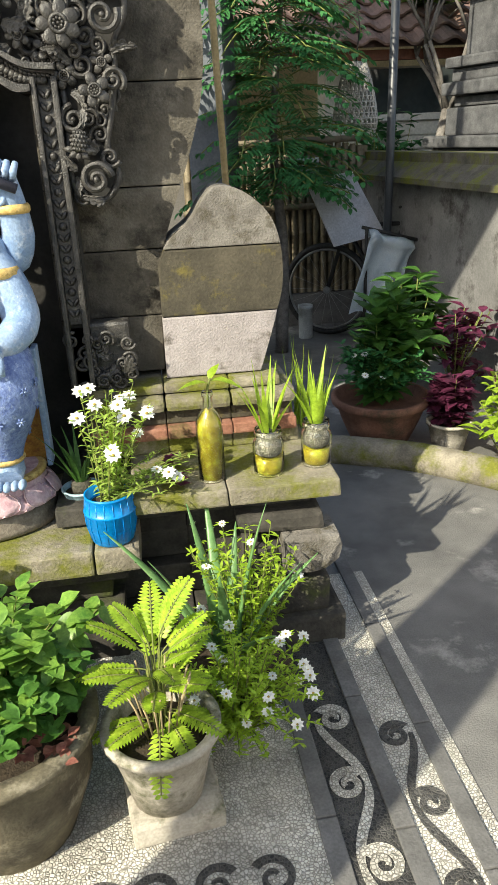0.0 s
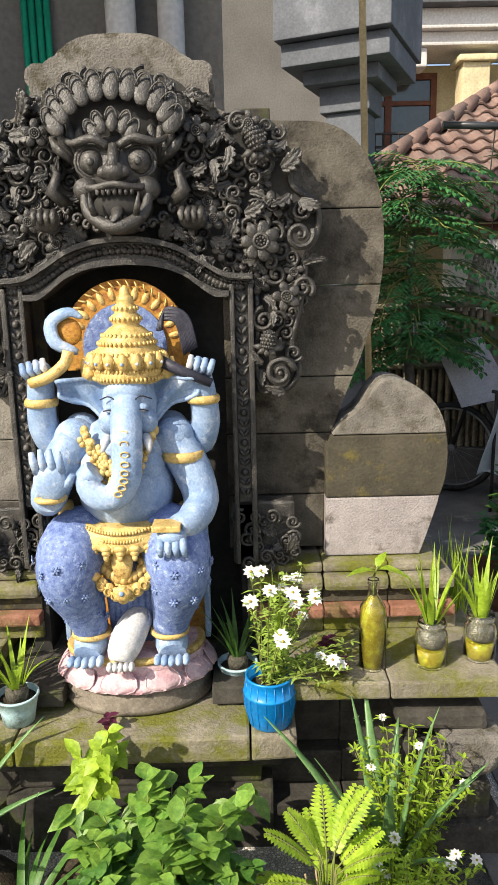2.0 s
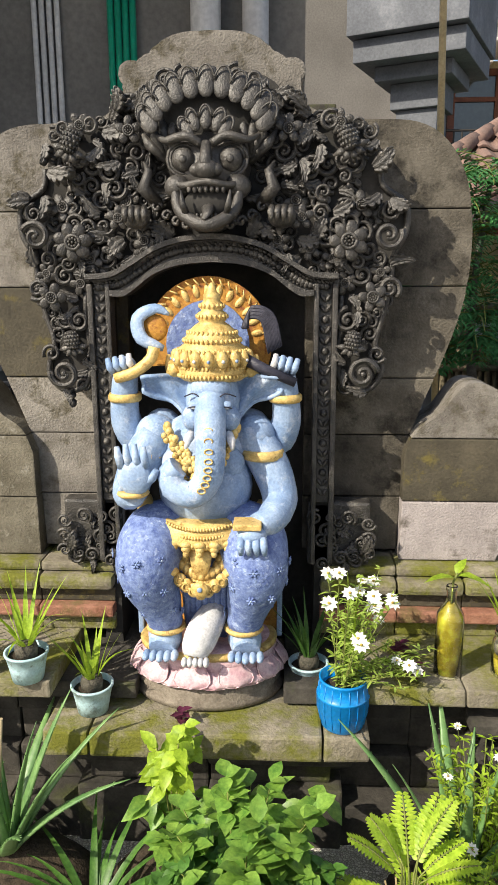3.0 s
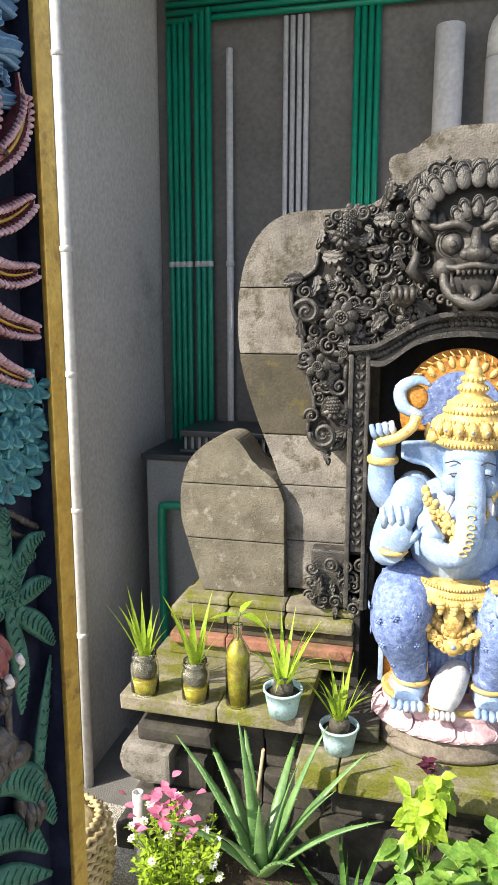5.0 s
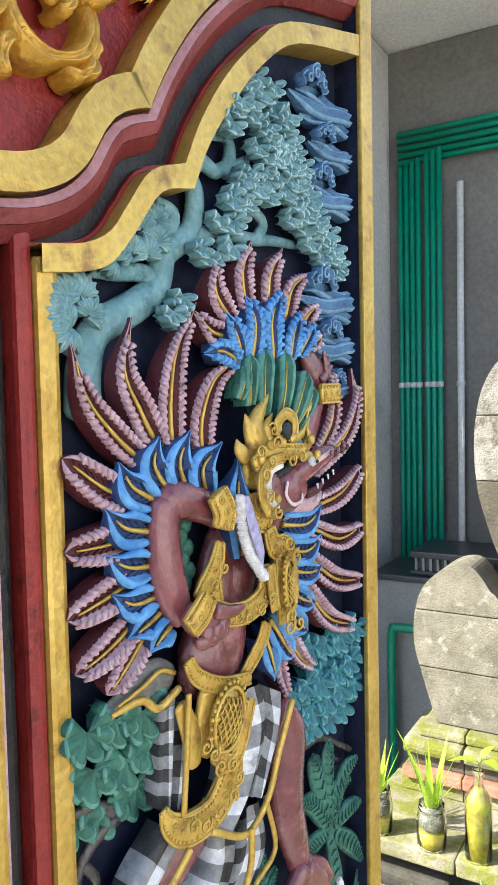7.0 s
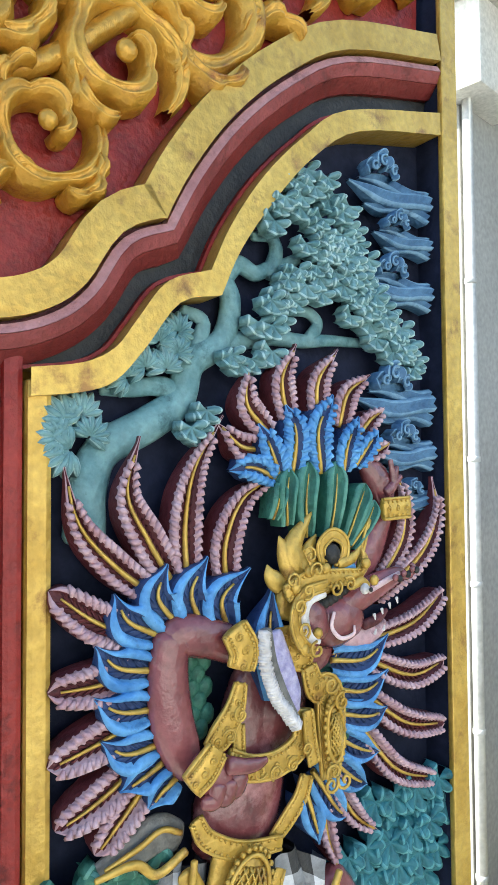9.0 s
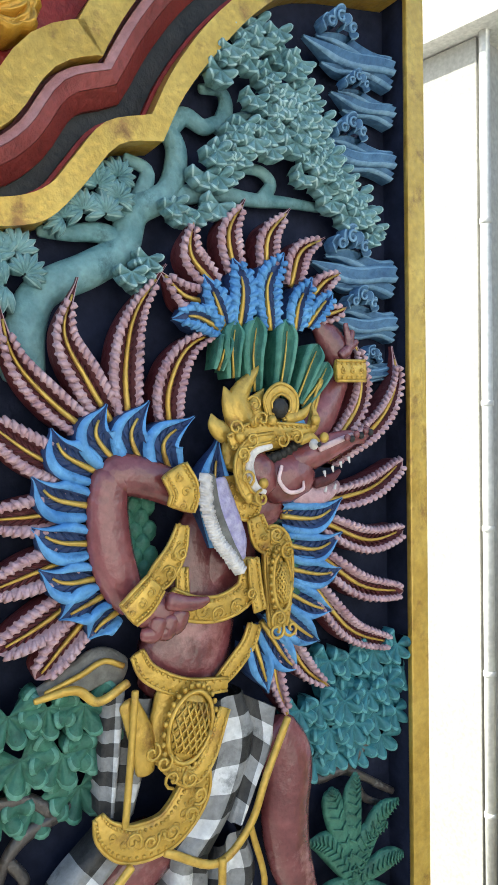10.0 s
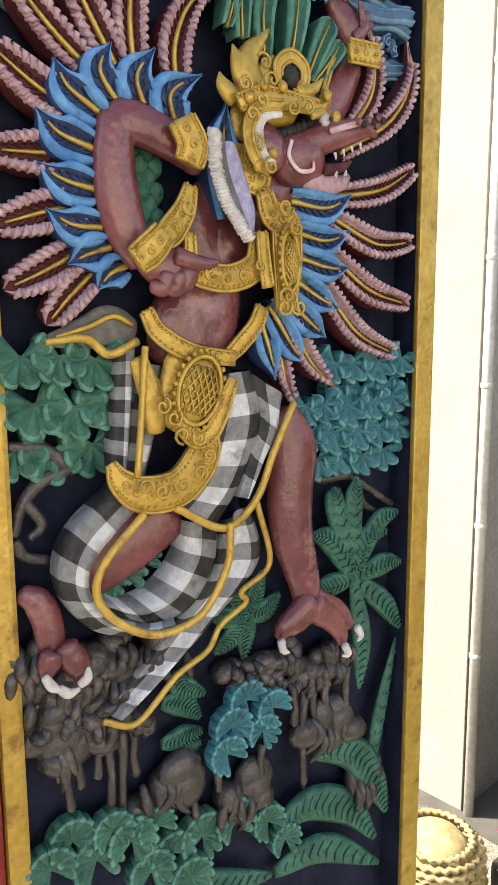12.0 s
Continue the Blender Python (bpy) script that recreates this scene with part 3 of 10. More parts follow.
def lattice(u, v, w, h, tilt, lift):
    """A raised gold medallion with a cross-hatched face."""
    ca, sa = math.cos(tilt), math.sin(tilt)

    def at(x, z, y):
        return Vector((u + x * ca - z * sa, 0.012 - lift - y, v + x * sa + z * ca))

    blob(relief_bm, (u, 0.012 - lift, v), (w, 0.005, h), GOLD, 20, 8, (0, -math.degrees(tilt), 0))
    ring = [at(w * 0.95 * math.cos(k * math.pi / 12), h * 0.95 * math.sin(k * math.pi / 12), 0.0035) for k in range(25)]
    tube(relief_bm, ring, 0.0014, 5, GOLD)
    for k in range(26):
        a = k * math.pi / 13
        p = at(w * 1.12 * math.cos(a), h * 1.12 * math.sin(a), 0.003)
        blob(relief_bm, p, (0.0016, 0.0014, 0.0016), GOLD, 6, 4)
    for s in (1, -1):
        for k in range(-6, 7):
            pts = []
            for j in range(9):
                z = h * (j / 4 - 1) * 0.9
                x = k * w * 0.30 + s * z * 0.55
                if (x / w) ** 2 + (z / h) ** 2 < 0.82:
                    pts.append(at(x, z, 0.0062 * math.sqrt(max(0.1, 1 - (x / w) ** 2 - (z / h) ** 2)) + 0.0003))
            if len(pts) > 1:
                tube(relief_bm, pts, 0.0007, 4, GOLD)


def fringe(points, width, lift):
    """A fringed white border of many short strands."""
    line = [Vector(p) for p in smooth_line(on_panel(points, lift), 12)]
    for a, b in zip(line, line[1:]):
        d = (b - a).normalized()
        side = Vector((d.z, 0, -d.x))
        c = a + side * random.uniform(-0.0006, 0.0006)
        tube(relief_bm, [c - side * width * 0.5 + d * 0.001, c + Vector((0, -0.0022, 0)), c + side * width * 0.5 - d * 0.0012], [0.0009, 0.0016, 0.0009], 5, CLOTHW)


def scale_patch(u, v, w, h, mi, lift):
    """Rows of overlapping carved scales."""
    rows = int(h / 0.0065)
    for j in range(rows):
        for k in range(int(w / 0.008)):
            x = u - w / 2 + (k + 0.5 * (j % 2)) * 0.008
            blob(relief_bm, (x, 0.012 - lift - 0.0006 * j, v + h / 2 - j * 0.0065), (0.0052, 0.004, 0.0062), mi, 8, 5, (12, 0, 0))


def flame(points, width, lift):
    """A curled gold tongue of a crown."""
    line = [Vector(p) for p in smooth_line(on_panel(points, lift), 6)]
    n = len(line)
    tube(relief_bm, line, [max(0.0005, width * 0.5 * math.sin(math.pi * (0.35 + 0.63 * i / (n - 1)))) for i in range(n)], 8, GOLD, 0.5, (0, 1, 0))


def bead(u, v, r, mi, lift):
    blob(relief_bm, (u, 0.012 - lift, v), (r, r * 0.7, r), mi, 8, 5)


def ridge_leaf(mid, half, lifts, profile, vein):
    """A leaf surface swept along its middle line: profile holds (across, height, material) from edge to edge."""
    rows = []
    n = len(mid)
    for i, p in enumerate(mid):
        d = (mid[min(i + 1, n - 1)] - mid[max(i - 1, 0)]).normalized()
        side = Vector((d.z, 0, -d.x))
        k = min(1.0, half[i] / max(half) + 0.15)
        rows.append([relief_bm.verts.new(p + side * half[i] * u + Vector((0, -lifts[i] - h * k, 0))) for u, h, _ in profile])
    for r, q in zip(rows, rows[1:]):
        for j in range(len(profile) - 1):
            f = relief_bm.faces.new((r[j], r[j + 1], q[j + 1], q[j]))
            f.material_index = profile[j][2]
            f.smooth = True


def frond(points, width, mi, lift):
    """A carved strap leaf with a raised rib and slanted veins."""
    line = [Vector(p) for p in smooth_line(on_panel(points, lift), 6)]
    n = len(line)
    rad = [width * 0.5 * math.sin(math.pi * (0.14 + 0.80 * i / (n - 1))) for i in range(n)]
    tube(relief_bm, line, rad, 8, mi, 0.4, (0, 1, 0))
    for i in range(1, n - 1):
        d = (line[i + 1] - line[i - 1]).normalized()
        side = Vector((d.z, 0, -d.x))
        top = line[i] + Vector((0, -rad[i] * 0.4 - 0.001, 0))
        for s in (1, -1):
            tube(relief_bm, [top, top + side * s * rad[i] * 0.62 + d * rad[i] * 0.4 + Vector((0, rad[i] * 0.16, 0))], [0.0009, 0.0004], 4, mi)


def roll(points, radii, mi, lift=0.0, flat=0.62, cap=0.45):
    """A rounded carved limb or stem along points, pressed towards the board."""
    line = [Vector(p) for p in smooth_line(on_panel(points, lift), 6)]
    tip = [max(1e-4, float(r[0])) for r in smooth_line([(r, 0) for r in radii], 6)]
    head, tail = (line[0] - line[1]).normalized(), (line[-1] - line[-2]).normalized()
    ends = [line[0] + head * tip[0] * cap, line[0] + head * tip[0] * cap * 0.6] + line + [line[-1] + tail * tip[-1] * cap * 0.6, line[-1] + tail * tip[-1] * cap]
    tube(relief_bm, ends, [tip[0] * 0.45, tip[0] * 0.85] + tip + [tip[-1] * 0.85, tip[-1] * 0.45], 14, mi, flat, (0, 1, 0))
    return line, tip


def gold(points, half, lift):
    """A gold plate along points with raised rims, beaded edges and a row of small bosses."""
    line, tip = roll(points, half, GOLD, lift, 0.32, 0.1)
    n = len(line)
    for s in (1, -1):
        rail = []
        for i in range(n):
            d = (line[min(i + 1, n - 1)] - line[max(i - 1, 0)]).normalized()
            rail.append(line[i] + Vector((d.z, 0, -d.x)) * s * tip[i] * 0.9 + Vector((0, -tip[i] * 0.16, 0)))
        tube(relief_bm, rail, 0.0011, 5, GOLD)
    if max(half) < 0.0035:
        return
    gone = 0.0
    for i in range(n - 1):
        d = line[i + 1] - line[i]
        steps = max(1, int(d.length / 0.0030))
        side = Vector((d.z, 0, -d.x)).normalized()
        for j in range(steps):
            c = line[i].lerp(line[i + 1], j / steps)
            r = tip[i] + (tip[i + 1] - tip[i]) * j / steps
            for s in (1, -1):
                p = c + side * s * r * 0.62
                blob(relief_bm, (p.x, p.y - r * 0.27, p.z), (0.0010, 0.0010, 0.0010), GOLD, 5, 4)
            gone += d.length / steps
            if r > 0.005 and gone > 0.0062:
                gone = 0.0
                curl(c.x, c.z, r * 0.34, 0.012 - c.y + r * 0.28)


def curl(u, v, r, lift):
    """A small raised gold scroll."""
    start, way = random.uniform(0, 6.28), random.choice((1, -1))
    pts = []
    for k in range(13):
        t = k / 12
        a = start + way * 8.0 * t
        q = r * (1 - 0.85 * t)
        pts.append((u + math.cos(a) * q, 0.012 - lift - 0.0008 * t, v + math.sin(a) * q))
    tube(relief_bm, pts, [max(0.0006, r * 0.17)] * 13, 5, GOLD)


def feather(points, width, colour, lift, blunt=False):
    """A carved feather from root to tip: raised rims, a sunk vane with slanting barbs and a gold rib."""
    line = [Vector(p) for p in smooth_line(on_panel(points, lift), 9)]
    n = len(line)
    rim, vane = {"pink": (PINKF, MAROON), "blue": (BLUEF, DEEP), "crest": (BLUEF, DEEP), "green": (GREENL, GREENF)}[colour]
    half, lifts = [], []
    for i in range(n):
        t = i / (n - 1)
        body = {"pink": 0.60 + 0.40 * math.sin(math.pi * min(1.0, 0.1 + t * 0.95)), "green": 0.55 + 0.45 * t}.get(colour, 0.55 + 0.45 * math.sin(math.pi * min(1.0, 0.12 + t)))
        cut, power = {"pink": (0.25, 1.7), "blue": (0.40, 1.7), "crest": (0.62, 2.2), "green": (0.70, 2.2)}[colour]
        cut, power = (0.85, 3.0) if blunt else (cut, power)
        taper = 1.0 if t < cut else max(0.0, 1 - ((t - cut) / (1 - cut)) ** power)
        half.append(max(0.0005, width * 0.5 * body * taper))
        lifts.append(0.001 + 0.005 * math.sin(math.pi * (0.15 + 0.72 * t)))
    inner = {"pink": 0.43, "blue": 0.44, "crest": 0.30, "green": 0.45}[colour]
    sink = {"pink": 0.0052, "blue": 0.0046, "crest": 0.0026, "green": 0.0036}[colour]
    edge = inner + 0.09
    # outer skirts take the dark vane paint to stand for shade on the sides
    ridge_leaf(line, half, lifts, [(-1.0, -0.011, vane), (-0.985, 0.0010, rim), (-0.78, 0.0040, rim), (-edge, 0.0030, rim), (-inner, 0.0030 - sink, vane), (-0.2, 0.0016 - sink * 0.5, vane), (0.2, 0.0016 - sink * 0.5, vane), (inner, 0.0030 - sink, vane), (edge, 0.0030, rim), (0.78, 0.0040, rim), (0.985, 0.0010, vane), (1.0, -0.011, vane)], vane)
    stop = int(n * {"pink": 0.90, "blue": 0.78, "crest": 0.70, "green": 0.86}[colour])
    top = [q + Vector((0, -lf - 0.0010, 0)) for q, lf in zip(line, lifts)]
    tube(relief_bm, top[:stop], [{"green": 0.0009}.get(colour, 0.0018) * (1 - 0.7 * i / stop) for i in range(stop)], 6, GOLD)
    pitch = {"pink": 0.0033, "crest": 0.0042, "blue": 0.0044, "green": 0.006}[colour]
    gone = 0.0
    for i in range(n - 2):
        seg = line[i + 1] - line[i]
        d = seg.normalized()
        steps = max(1, int(seg.length / 0.0009))
        for j in range(steps):
            gone += seg.length / steps
            if gone < pitch:
                continue
            gone = 0.0
            f = j / steps
            c = line[i].lerp(line[i + 1], f)
            h = half[i] + (half[i + 1] - half[i]) * f
            lf = lifts[i]
            if h < 0.0022:
                continue
            for sg in (1, -1):
                side = Vector((d.z, 0, -d.x)) * sg
                if colour in ("pink", "crest"):
                    # twisted strands of the rim
                    a1 = c + side * h * (inner + 0.06) - d * 0.0018 + Vector((0, -lf - 0.0026, 0))
                    a2 = c + side * h * 0.80 + Vector((0, -lf - 0.0043, 0))
                    a3 = c + side * h * 0.99 + d * 0.0018 + Vector((0, -lf - 0.0010, 0))
                    tube(relief_bm, [a1, a2, a3], [0.0009, 0.0017, 0.0009], 6, rim)
                if colour in ("pink", "blue"):
                    tube(relief_bm, [c + side * h * 0.10 - d * 0.003 + Vector((0, -lf - 0.0001, 0)), c + side * h * inner + d * 0.002 + Vector((0, -lf + 0.0012, 0))], [0.0008, 0.0006], 4, vane)


def fan(u, v, r, mi, lift, lobes=5, depth=0.26, sweep=4.9, turn=-math.pi / 2, groove=0.0062):
    """A round carved leaf: lobes with grooves between, its painted edge paler and standing proud."""
    n = lobes * 6 + 1
    rows = []
    for q, h, d in ((0.06, 0.003, 0), (0.35, 0.0038, 0), (0.68, 0.0050, 0), (0.86, 0.0062, 0), (1.0, 0.0060, 0), (0.99, 0.0060, 0.0085)):
        row = []
        for i in range(n):
            f = i / (n - 1)
            a = turn + (f - 0.5) * sweep
            lobe = abs(math.sin(math.pi * lobes * f)) ** 0.55
            rr = r * (1 - depth * (1 - lobe) * q) * q
            row.append(relief_bm.verts.new((u + math.cos(a) * rr, 0.012 - lift - h + groove * (1 - lobe) * q + d, v + math.sin(a) * rr)))
        rows.append(row)
    for k, (r0, r1) in enumerate(zip(rows, rows[1:])):
        for m in range(n - 1):
            f = relief_bm.faces.new((r0[m], r0[m + 1], r1[m + 1], r1[m]))
            f.material_index = LEAF_EDGE[mi] if k == 3 else mi
            f.smooth = True
    relief_bm.faces.new(rows[0]).material_index = mi


def leaf_row(points, n, r, mi, lift):
    """Round leaves set close together along a bough."""
    line = [Vector((u, v, 0)) for u, v in points]
    lens = [(b - a).length for a, b in zip(line, line[1:])]
    for k in range(n):
        s = sum(lens) * k / max(1, n - 1)
        i = 0
        while i < len(lens) - 1 and s > lens[i]:
            s -= lens[i]
            i += 1
        p = line[i].lerp(line[i + 1], min(1.0, s / lens[i]))
        fan(p.x + random.uniform(-0.0015, 0.0015), p.y + random.uniform(-0.0015, 0.0015), r * random.uniform(0.9, 1.15), mi, lift + random.uniform(-0.003, 0.003), 5, 0.30, turn=-math.pi / 2 + random.uniform(-0.5, 0.5), sweep=4.4)


def bush(u0, u1, v0, v1, r, mi, seed):
    """Overlapping round leaves in rows, the upper ones in front."""
    rng = random.Random(seed)
    rows = max(2, int((v1 - v0) / (r * 1.05)) + 1)
    for j in range(rows):
        v = v0 + (v1 - v0) * j / (rows - 1)
        k = max(2, int((u1 - u0) / (r * 1.32)) + 1)
        for i in range(k):
            u = u0 + (u1 - u0) * (i + (0.25 if j % 2 else -0.25) + 0.25) / (k - 0.5)
            fan(u + rng.uniform(-0.002, 0.002), v + rng.uniform(-0.002, 0.002), r * rng.uniform(0.95, 1.2), mi, -0.004 + 0.0042 * j + rng.uniform(-0.001, 0.001), 6, 0.24, turn=-math.pi / 2 + rng.uniform(-0.5, 0.5))


def palm_leaf(u, v, r, deg, mi, lift):
    """A spread leaf of narrow pointed fingers."""
    for k in range(9):
        a = math.radians(deg + (k - 4) * 24)
        ln = r * (1.0 - 0.05 * abs(k - 4))
        mid = [Vector((u + math.cos(a) * ln * t, 0.012 - lift - 0.003 - 0.003 * math.sin(math.pi * t), v + math.sin(a) * ln * t)) for t in (0.05, 0.35, 0.65, 0.88, 1.0)]
        half = [r * q for q in (0.05, 0.13, 0.14, 0.08, 0.01)]
        ridge_leaf(mid, half, [0.0] * 5, [(-1.0, -0.008, mi), (-0.98, 0.0, LEAF_EDGE[mi]), (-0.6, 0.001, mi), (0.0, 0.0022, mi), (0.6, 0.001, LEAF_EDGE[mi]), (0.98, 0.0, mi), (1.0, -0.008, mi)], mi)


def shell_leaf(u, v, r, mi, lift):
    fan(u, v, r, mi, lift + random.uniform(-0.002, 0.002), 11, 0.16, 5.4, math.pi / 2 + random.uniform(-0.7, 0.7), 0.0036)


def cloud(u, v, r):
    """A carved cloud: a curled crest on broad streaming bands that run to the frame."""
    end = 0.003
    for k, (dz, start, w) in enumerate(((-0.25, -0.9, 0.34), (-0.75, -1.7, 0.36), (-1.2, -0.6, 0.28))):
        pts = [(u + start * r + (end - u - start * r) * t, 0.013 - 0.003 * (k == 1), v + dz * r + 0.16 * r * math.sin(6 * t + 2 * k)) for t in (0, 0.2, 0.4, 0.6, 0.8, 1.0)]
        line = smooth_line([Vector(p) for p in pts], 4)
        n = len(line)
        half = [max(0.0006, r * w * min(1.0, 0.15 + 2.6 * i / (n - 1))) for i in range(n)]
        ridge_leaf([Vector(p) for p in line], half, [0.002] * n, [(-1.0, -0.008, CLOUD), (-0.97, 0.0, CLOUDE), (-0.55, 0.0026, CLOUD), (0.0, 0.0002, CLOUD), (0.5, 0.0028, CLOUDE), (0.97, 0.0, CLOUD), (1.0, -0.008, CLOUD)], CLOUD)
    for k, (du, dv, q) in enumerate(((-0.55, 0.1, 0.42), (0.0, 0.45, 0.52), (0.6, 0.12, 0.42))):
        fan(u + du * r, v + dv * r, q * r, CLOUD, 0.004 + 0.002 * (k == 1), 3, 0.20, 4.4, math.pi / 2 - du, 0.003)
        pts = [(u + du * r + q * r * (0.55 - 0.42 * t) * math.cos(1 + 6 * t), 0.001, v + dv * r + q * r * (0.55 - 0.42 * t) * math.sin(1 + 6 * t)) for t in [e / 10 for e in range(11)]]
        tube(relief_bm, pts, r * 0.06, 5, CLOUDE)


def rock_lump(u, v, rx, ry):
    """Lumpy painted rock: low knobs with ridges that run down between them."""
    for k in range(7):
        blob(relief_bm, (u + random.uniform(-0.6, 0.6) * rx, 0.016 - random.uniform(0, 0.005), v + random.uniform(-0.5, 0.5) * ry), (rx * random.uniform(0.25, 0.55), random.uniform(0.005, 0.010), ry * random.uniform(0.3, 0.7)), ROCK, 12, 8, (0, random.uniform(-40, 40), 0))
    for k in range(4):
        x, z = u + random.uniform(-0.6, 0.6) * rx, v + random.uniform(-0.1, 0.5) * ry
        tube(relief_bm, smooth_line([Vector((x, 0.010, z)), Vector((x + random.uniform(-0.2, 0.2) * rx, 0.006, z - 0.5 * ry)), Vector((x + random.uniform(-0.25, 0.25) * rx, 0.011, z - 1.1 * ry))], 4), [0.0016, 0.0024, 0.003, 0.0034, 0.0034, 0.003, 0.0026, 0.002, 0.001], 7, ROCK)


def drip(u, v0, v1):
    pts = [Vector((u + random.uniform(-0.0012, 0.0012), 0.012 - 0.002 * t, v0 + (v1 - v0) * t)) for t in (0, 0.3, 0.6, 0.92, 1.0)]
    tube(relief_bm, pts, [0.0046, 0.0030, 0.0024, 0.0030, 0.0008], 8, ROCK)


def checked(left, right, cols, rows, lift, fold):
    """Checked cloth between two edge lines; each woven square follows the drape."""
    a, b = smooth_line(on_panel(left, lift), 10), smooth_line(on_panel(right, lift), 10)
    a, b = [Vector(p) for p in a], [Vector(p) for p in b]

    def along(line, f):
        x = f * (len(line) - 1)
        i = min(int(x), len(line) - 2)
        return line[i].lerp(line[i + 1], x - i)

    nu, nv = cols * 3, rows * 3
    grid = []
    for j in range(nv + 1):
        p, q = along(a, j / nv), along(b, j / nv)
        line = []
        for i in range(-1, nu + 2):
            f = min(max(i, 0), nu) / nu
            skirt = 0.012 if i in (-1, nu + 1) else 0.0
            y = -0.0045 * math.sin(math.pi * f) - fold * math.sin(2 * math.pi * (1.5 * f + 0.35 * j / nv)) + skirt
            line.append(relief_bm.verts.new(p.lerp(q, f) + Vector((0, y, 0))))
        grid.append(line)
    for j in range(nv):
        for i in range(nu + 2):
            f = relief_bm.faces.new((grid[j][i], grid[j][i + 1], grid[j + 1][i + 1], grid[j + 1][i]))
            f.material_index = (CLOTHK, CLOTHG, CLOTHG, CLOTHP)[((min(max(i - 1, 0), nu - 1) // 3) % 2) * 2 + (j // 3) % 2]
            f.smooth = True


def carve(name, label):
    """Links what was carved since the last call as one part of the panel."""
    global relief_bm
    bmesh.ops.recalc_face_normals(relief_bm, faces=relief_bm.faces)
    part(name, relief_bm, RELIEF_MATS, carved_panel, label)
    relief_bm = bmesh.new()


# clouds
cloud(-0.0458, 1.9583, 0.0144)
cloud(-0.0325, 1.9275, 0.0101)
cloud(-0.0375, 1.8969, 0.0130)
cloud(-0.0385, 1.8259, 0.0158)
cloud(-0.0297, 1.7922, 0.0130)
cloud(-0.0231, 1.7593, 0.0094)
carve("cloud_carving", "blue painted carved clouds")

# tree with twisted trunk, round leaves and palm leaves
roll([(-0.2357, 1.7422), (-0.2341, 1.7658), (-0.2259, 1.7837), (-0.2018, 1.7970), (-0.1836, 1.8104), (-0.1771, 1.8299), (-0.1575, 1.8433), (-0.1515, 1.8652), (-0.1571, 1.8788)], (0.0108, 0.0101, 0.0094, 0.0094, 0.0086, 0.0086, 0.0072, 0.0065, 0.0058), PALE, -0.004, 0.7)
roll([(-0.1571, 1.8773), (-0.1468, 1.8870), (-0.1346, 1.8838), (-0.1255, 1.8889)], (0.0058, 0.0054, 0.0047, 0.0036), PALE, -0.004, 0.7)
roll([(-0.1256, 1.8843), (-0.1199, 1.8979), (-0.1235, 1.9064), (-0.1361, 1.9047)], (0.0050, 0.0047, 0.0036, 0.0029), PALE, -0.004, 0.7)
roll([(-0.1541, 1.8424), (-0.1278, 1.8484), (-0.1015, 1.8488), (-0.0794, 1.8512), (-0.0538, 1.8521)], (0.0058, 0.0050, 0.0043, 0.0036, 0.0029), PALE, -0.004, 0.7)
roll([(-0.0976, 1.8489), (-0.0895, 1.8599), (-0.0974, 1.8665), (-0.1128, 1.8651)], (0.0043, 0.0040, 0.0036, 0.0029), PALE, -0.004, 0.7)
roll([(-0.1814, 1.8122), (-0.1956, 1.8164), (-0.2117, 1.8141), (-0.2270, 1.8127)], (0.0065, 0.0054, 0.0043, 0.0029), PALE, -0.004, 0.7)
roll([(-0.1787, 1.8297), (-0.1689, 1.8515), (-0.1815, 1.8577)], (0.0050, 0.0043, 0.0029), PALE, -0.004, 0.7)
roll([(-0.1200, 1.8886), (-0.1048, 1.8968)], (0.0043, 0.0036), PALE, -0.004, 0.7)
roll([(-0.1482, 1.9151), (-0.1304, 1.9383), (-0.1193, 1.9478)], (0.0036, 0.0029, 0.0022), PALE, -0.004, 0.7)
leaf_row([(-0.0600, 1.8820), (-0.0726, 1.8993), (-0.0968, 1.9098)], 5, 0.0083, PALE, 0.006)
leaf_row([(-0.1138, 1.9385), (-0.0926, 1.9334), (-0.0744, 1.9220), (-0.0576, 1.9010)], 7, 0.0083, PALE, 0.006)
leaf_row([(-0.1232, 1.9265), (-0.1045, 1.9206), (-0.0849, 1.9063), (-0.0620, 1.8916)], 7, 0.0083, PALE, 0.006)
leaf_row([(-0.1307, 1.9122), (-0.1251, 1.9214)], 2, 0.0083, PALE, 0.006)
leaf_row([(-0.1042, 1.9455), (-0.0845, 1.9389), (-0.0681, 1.9203)], 5, 0.0083, PALE, 0.006)
leaf_row([(-0.1238, 1.8779), (-0.1049, 1.8914), (-0.0810, 1.8909), (-0.0600, 1.8837)], 6, 0.0083, PALE, 0.006)
leaf_row([(-0.1348, 1.8655), (-0.1165, 1.8754), (-0.0892, 1.8852), (-0.0686, 1.8769)], 6, 0.0083, PALE, 0.006)
leaf_row([(-0.1402, 1.8538), (-0.1259, 1.8580)], 2, 0.0083, PALE, 0.006)
leaf_row([(-0.1166, 1.8675), (-0.0973, 1.8745)], 2, 0.0083, PALE, 0.006)
leaf_row([(-0.0665, 1.8774), (-0.0447, 1.8714), (-0.0288, 1.8586), (-0.0186, 1.8426)], 6, 0.0083, PALE, 0.006)
leaf_row([(-0.0602, 1.8702), (-0.0426, 1.8615), (-0.0312, 1.8495), (-0.0220, 1.8368)], 5, 0.0083, PALE, 0.006)
leaf_row([(-0.0516, 1.8531), (-0.0382, 1.8449)], 2, 0.0083, PALE, 0.006)
leaf_row([(-0.1592, 1.8342), (-0.1457, 1.8334)], 2, 0.0083, PALE, 0.006)
leaf_row([(-0.1350, 1.8533), (-0.1313, 1.8647)], 2, 0.0083, PALE, 0.006)
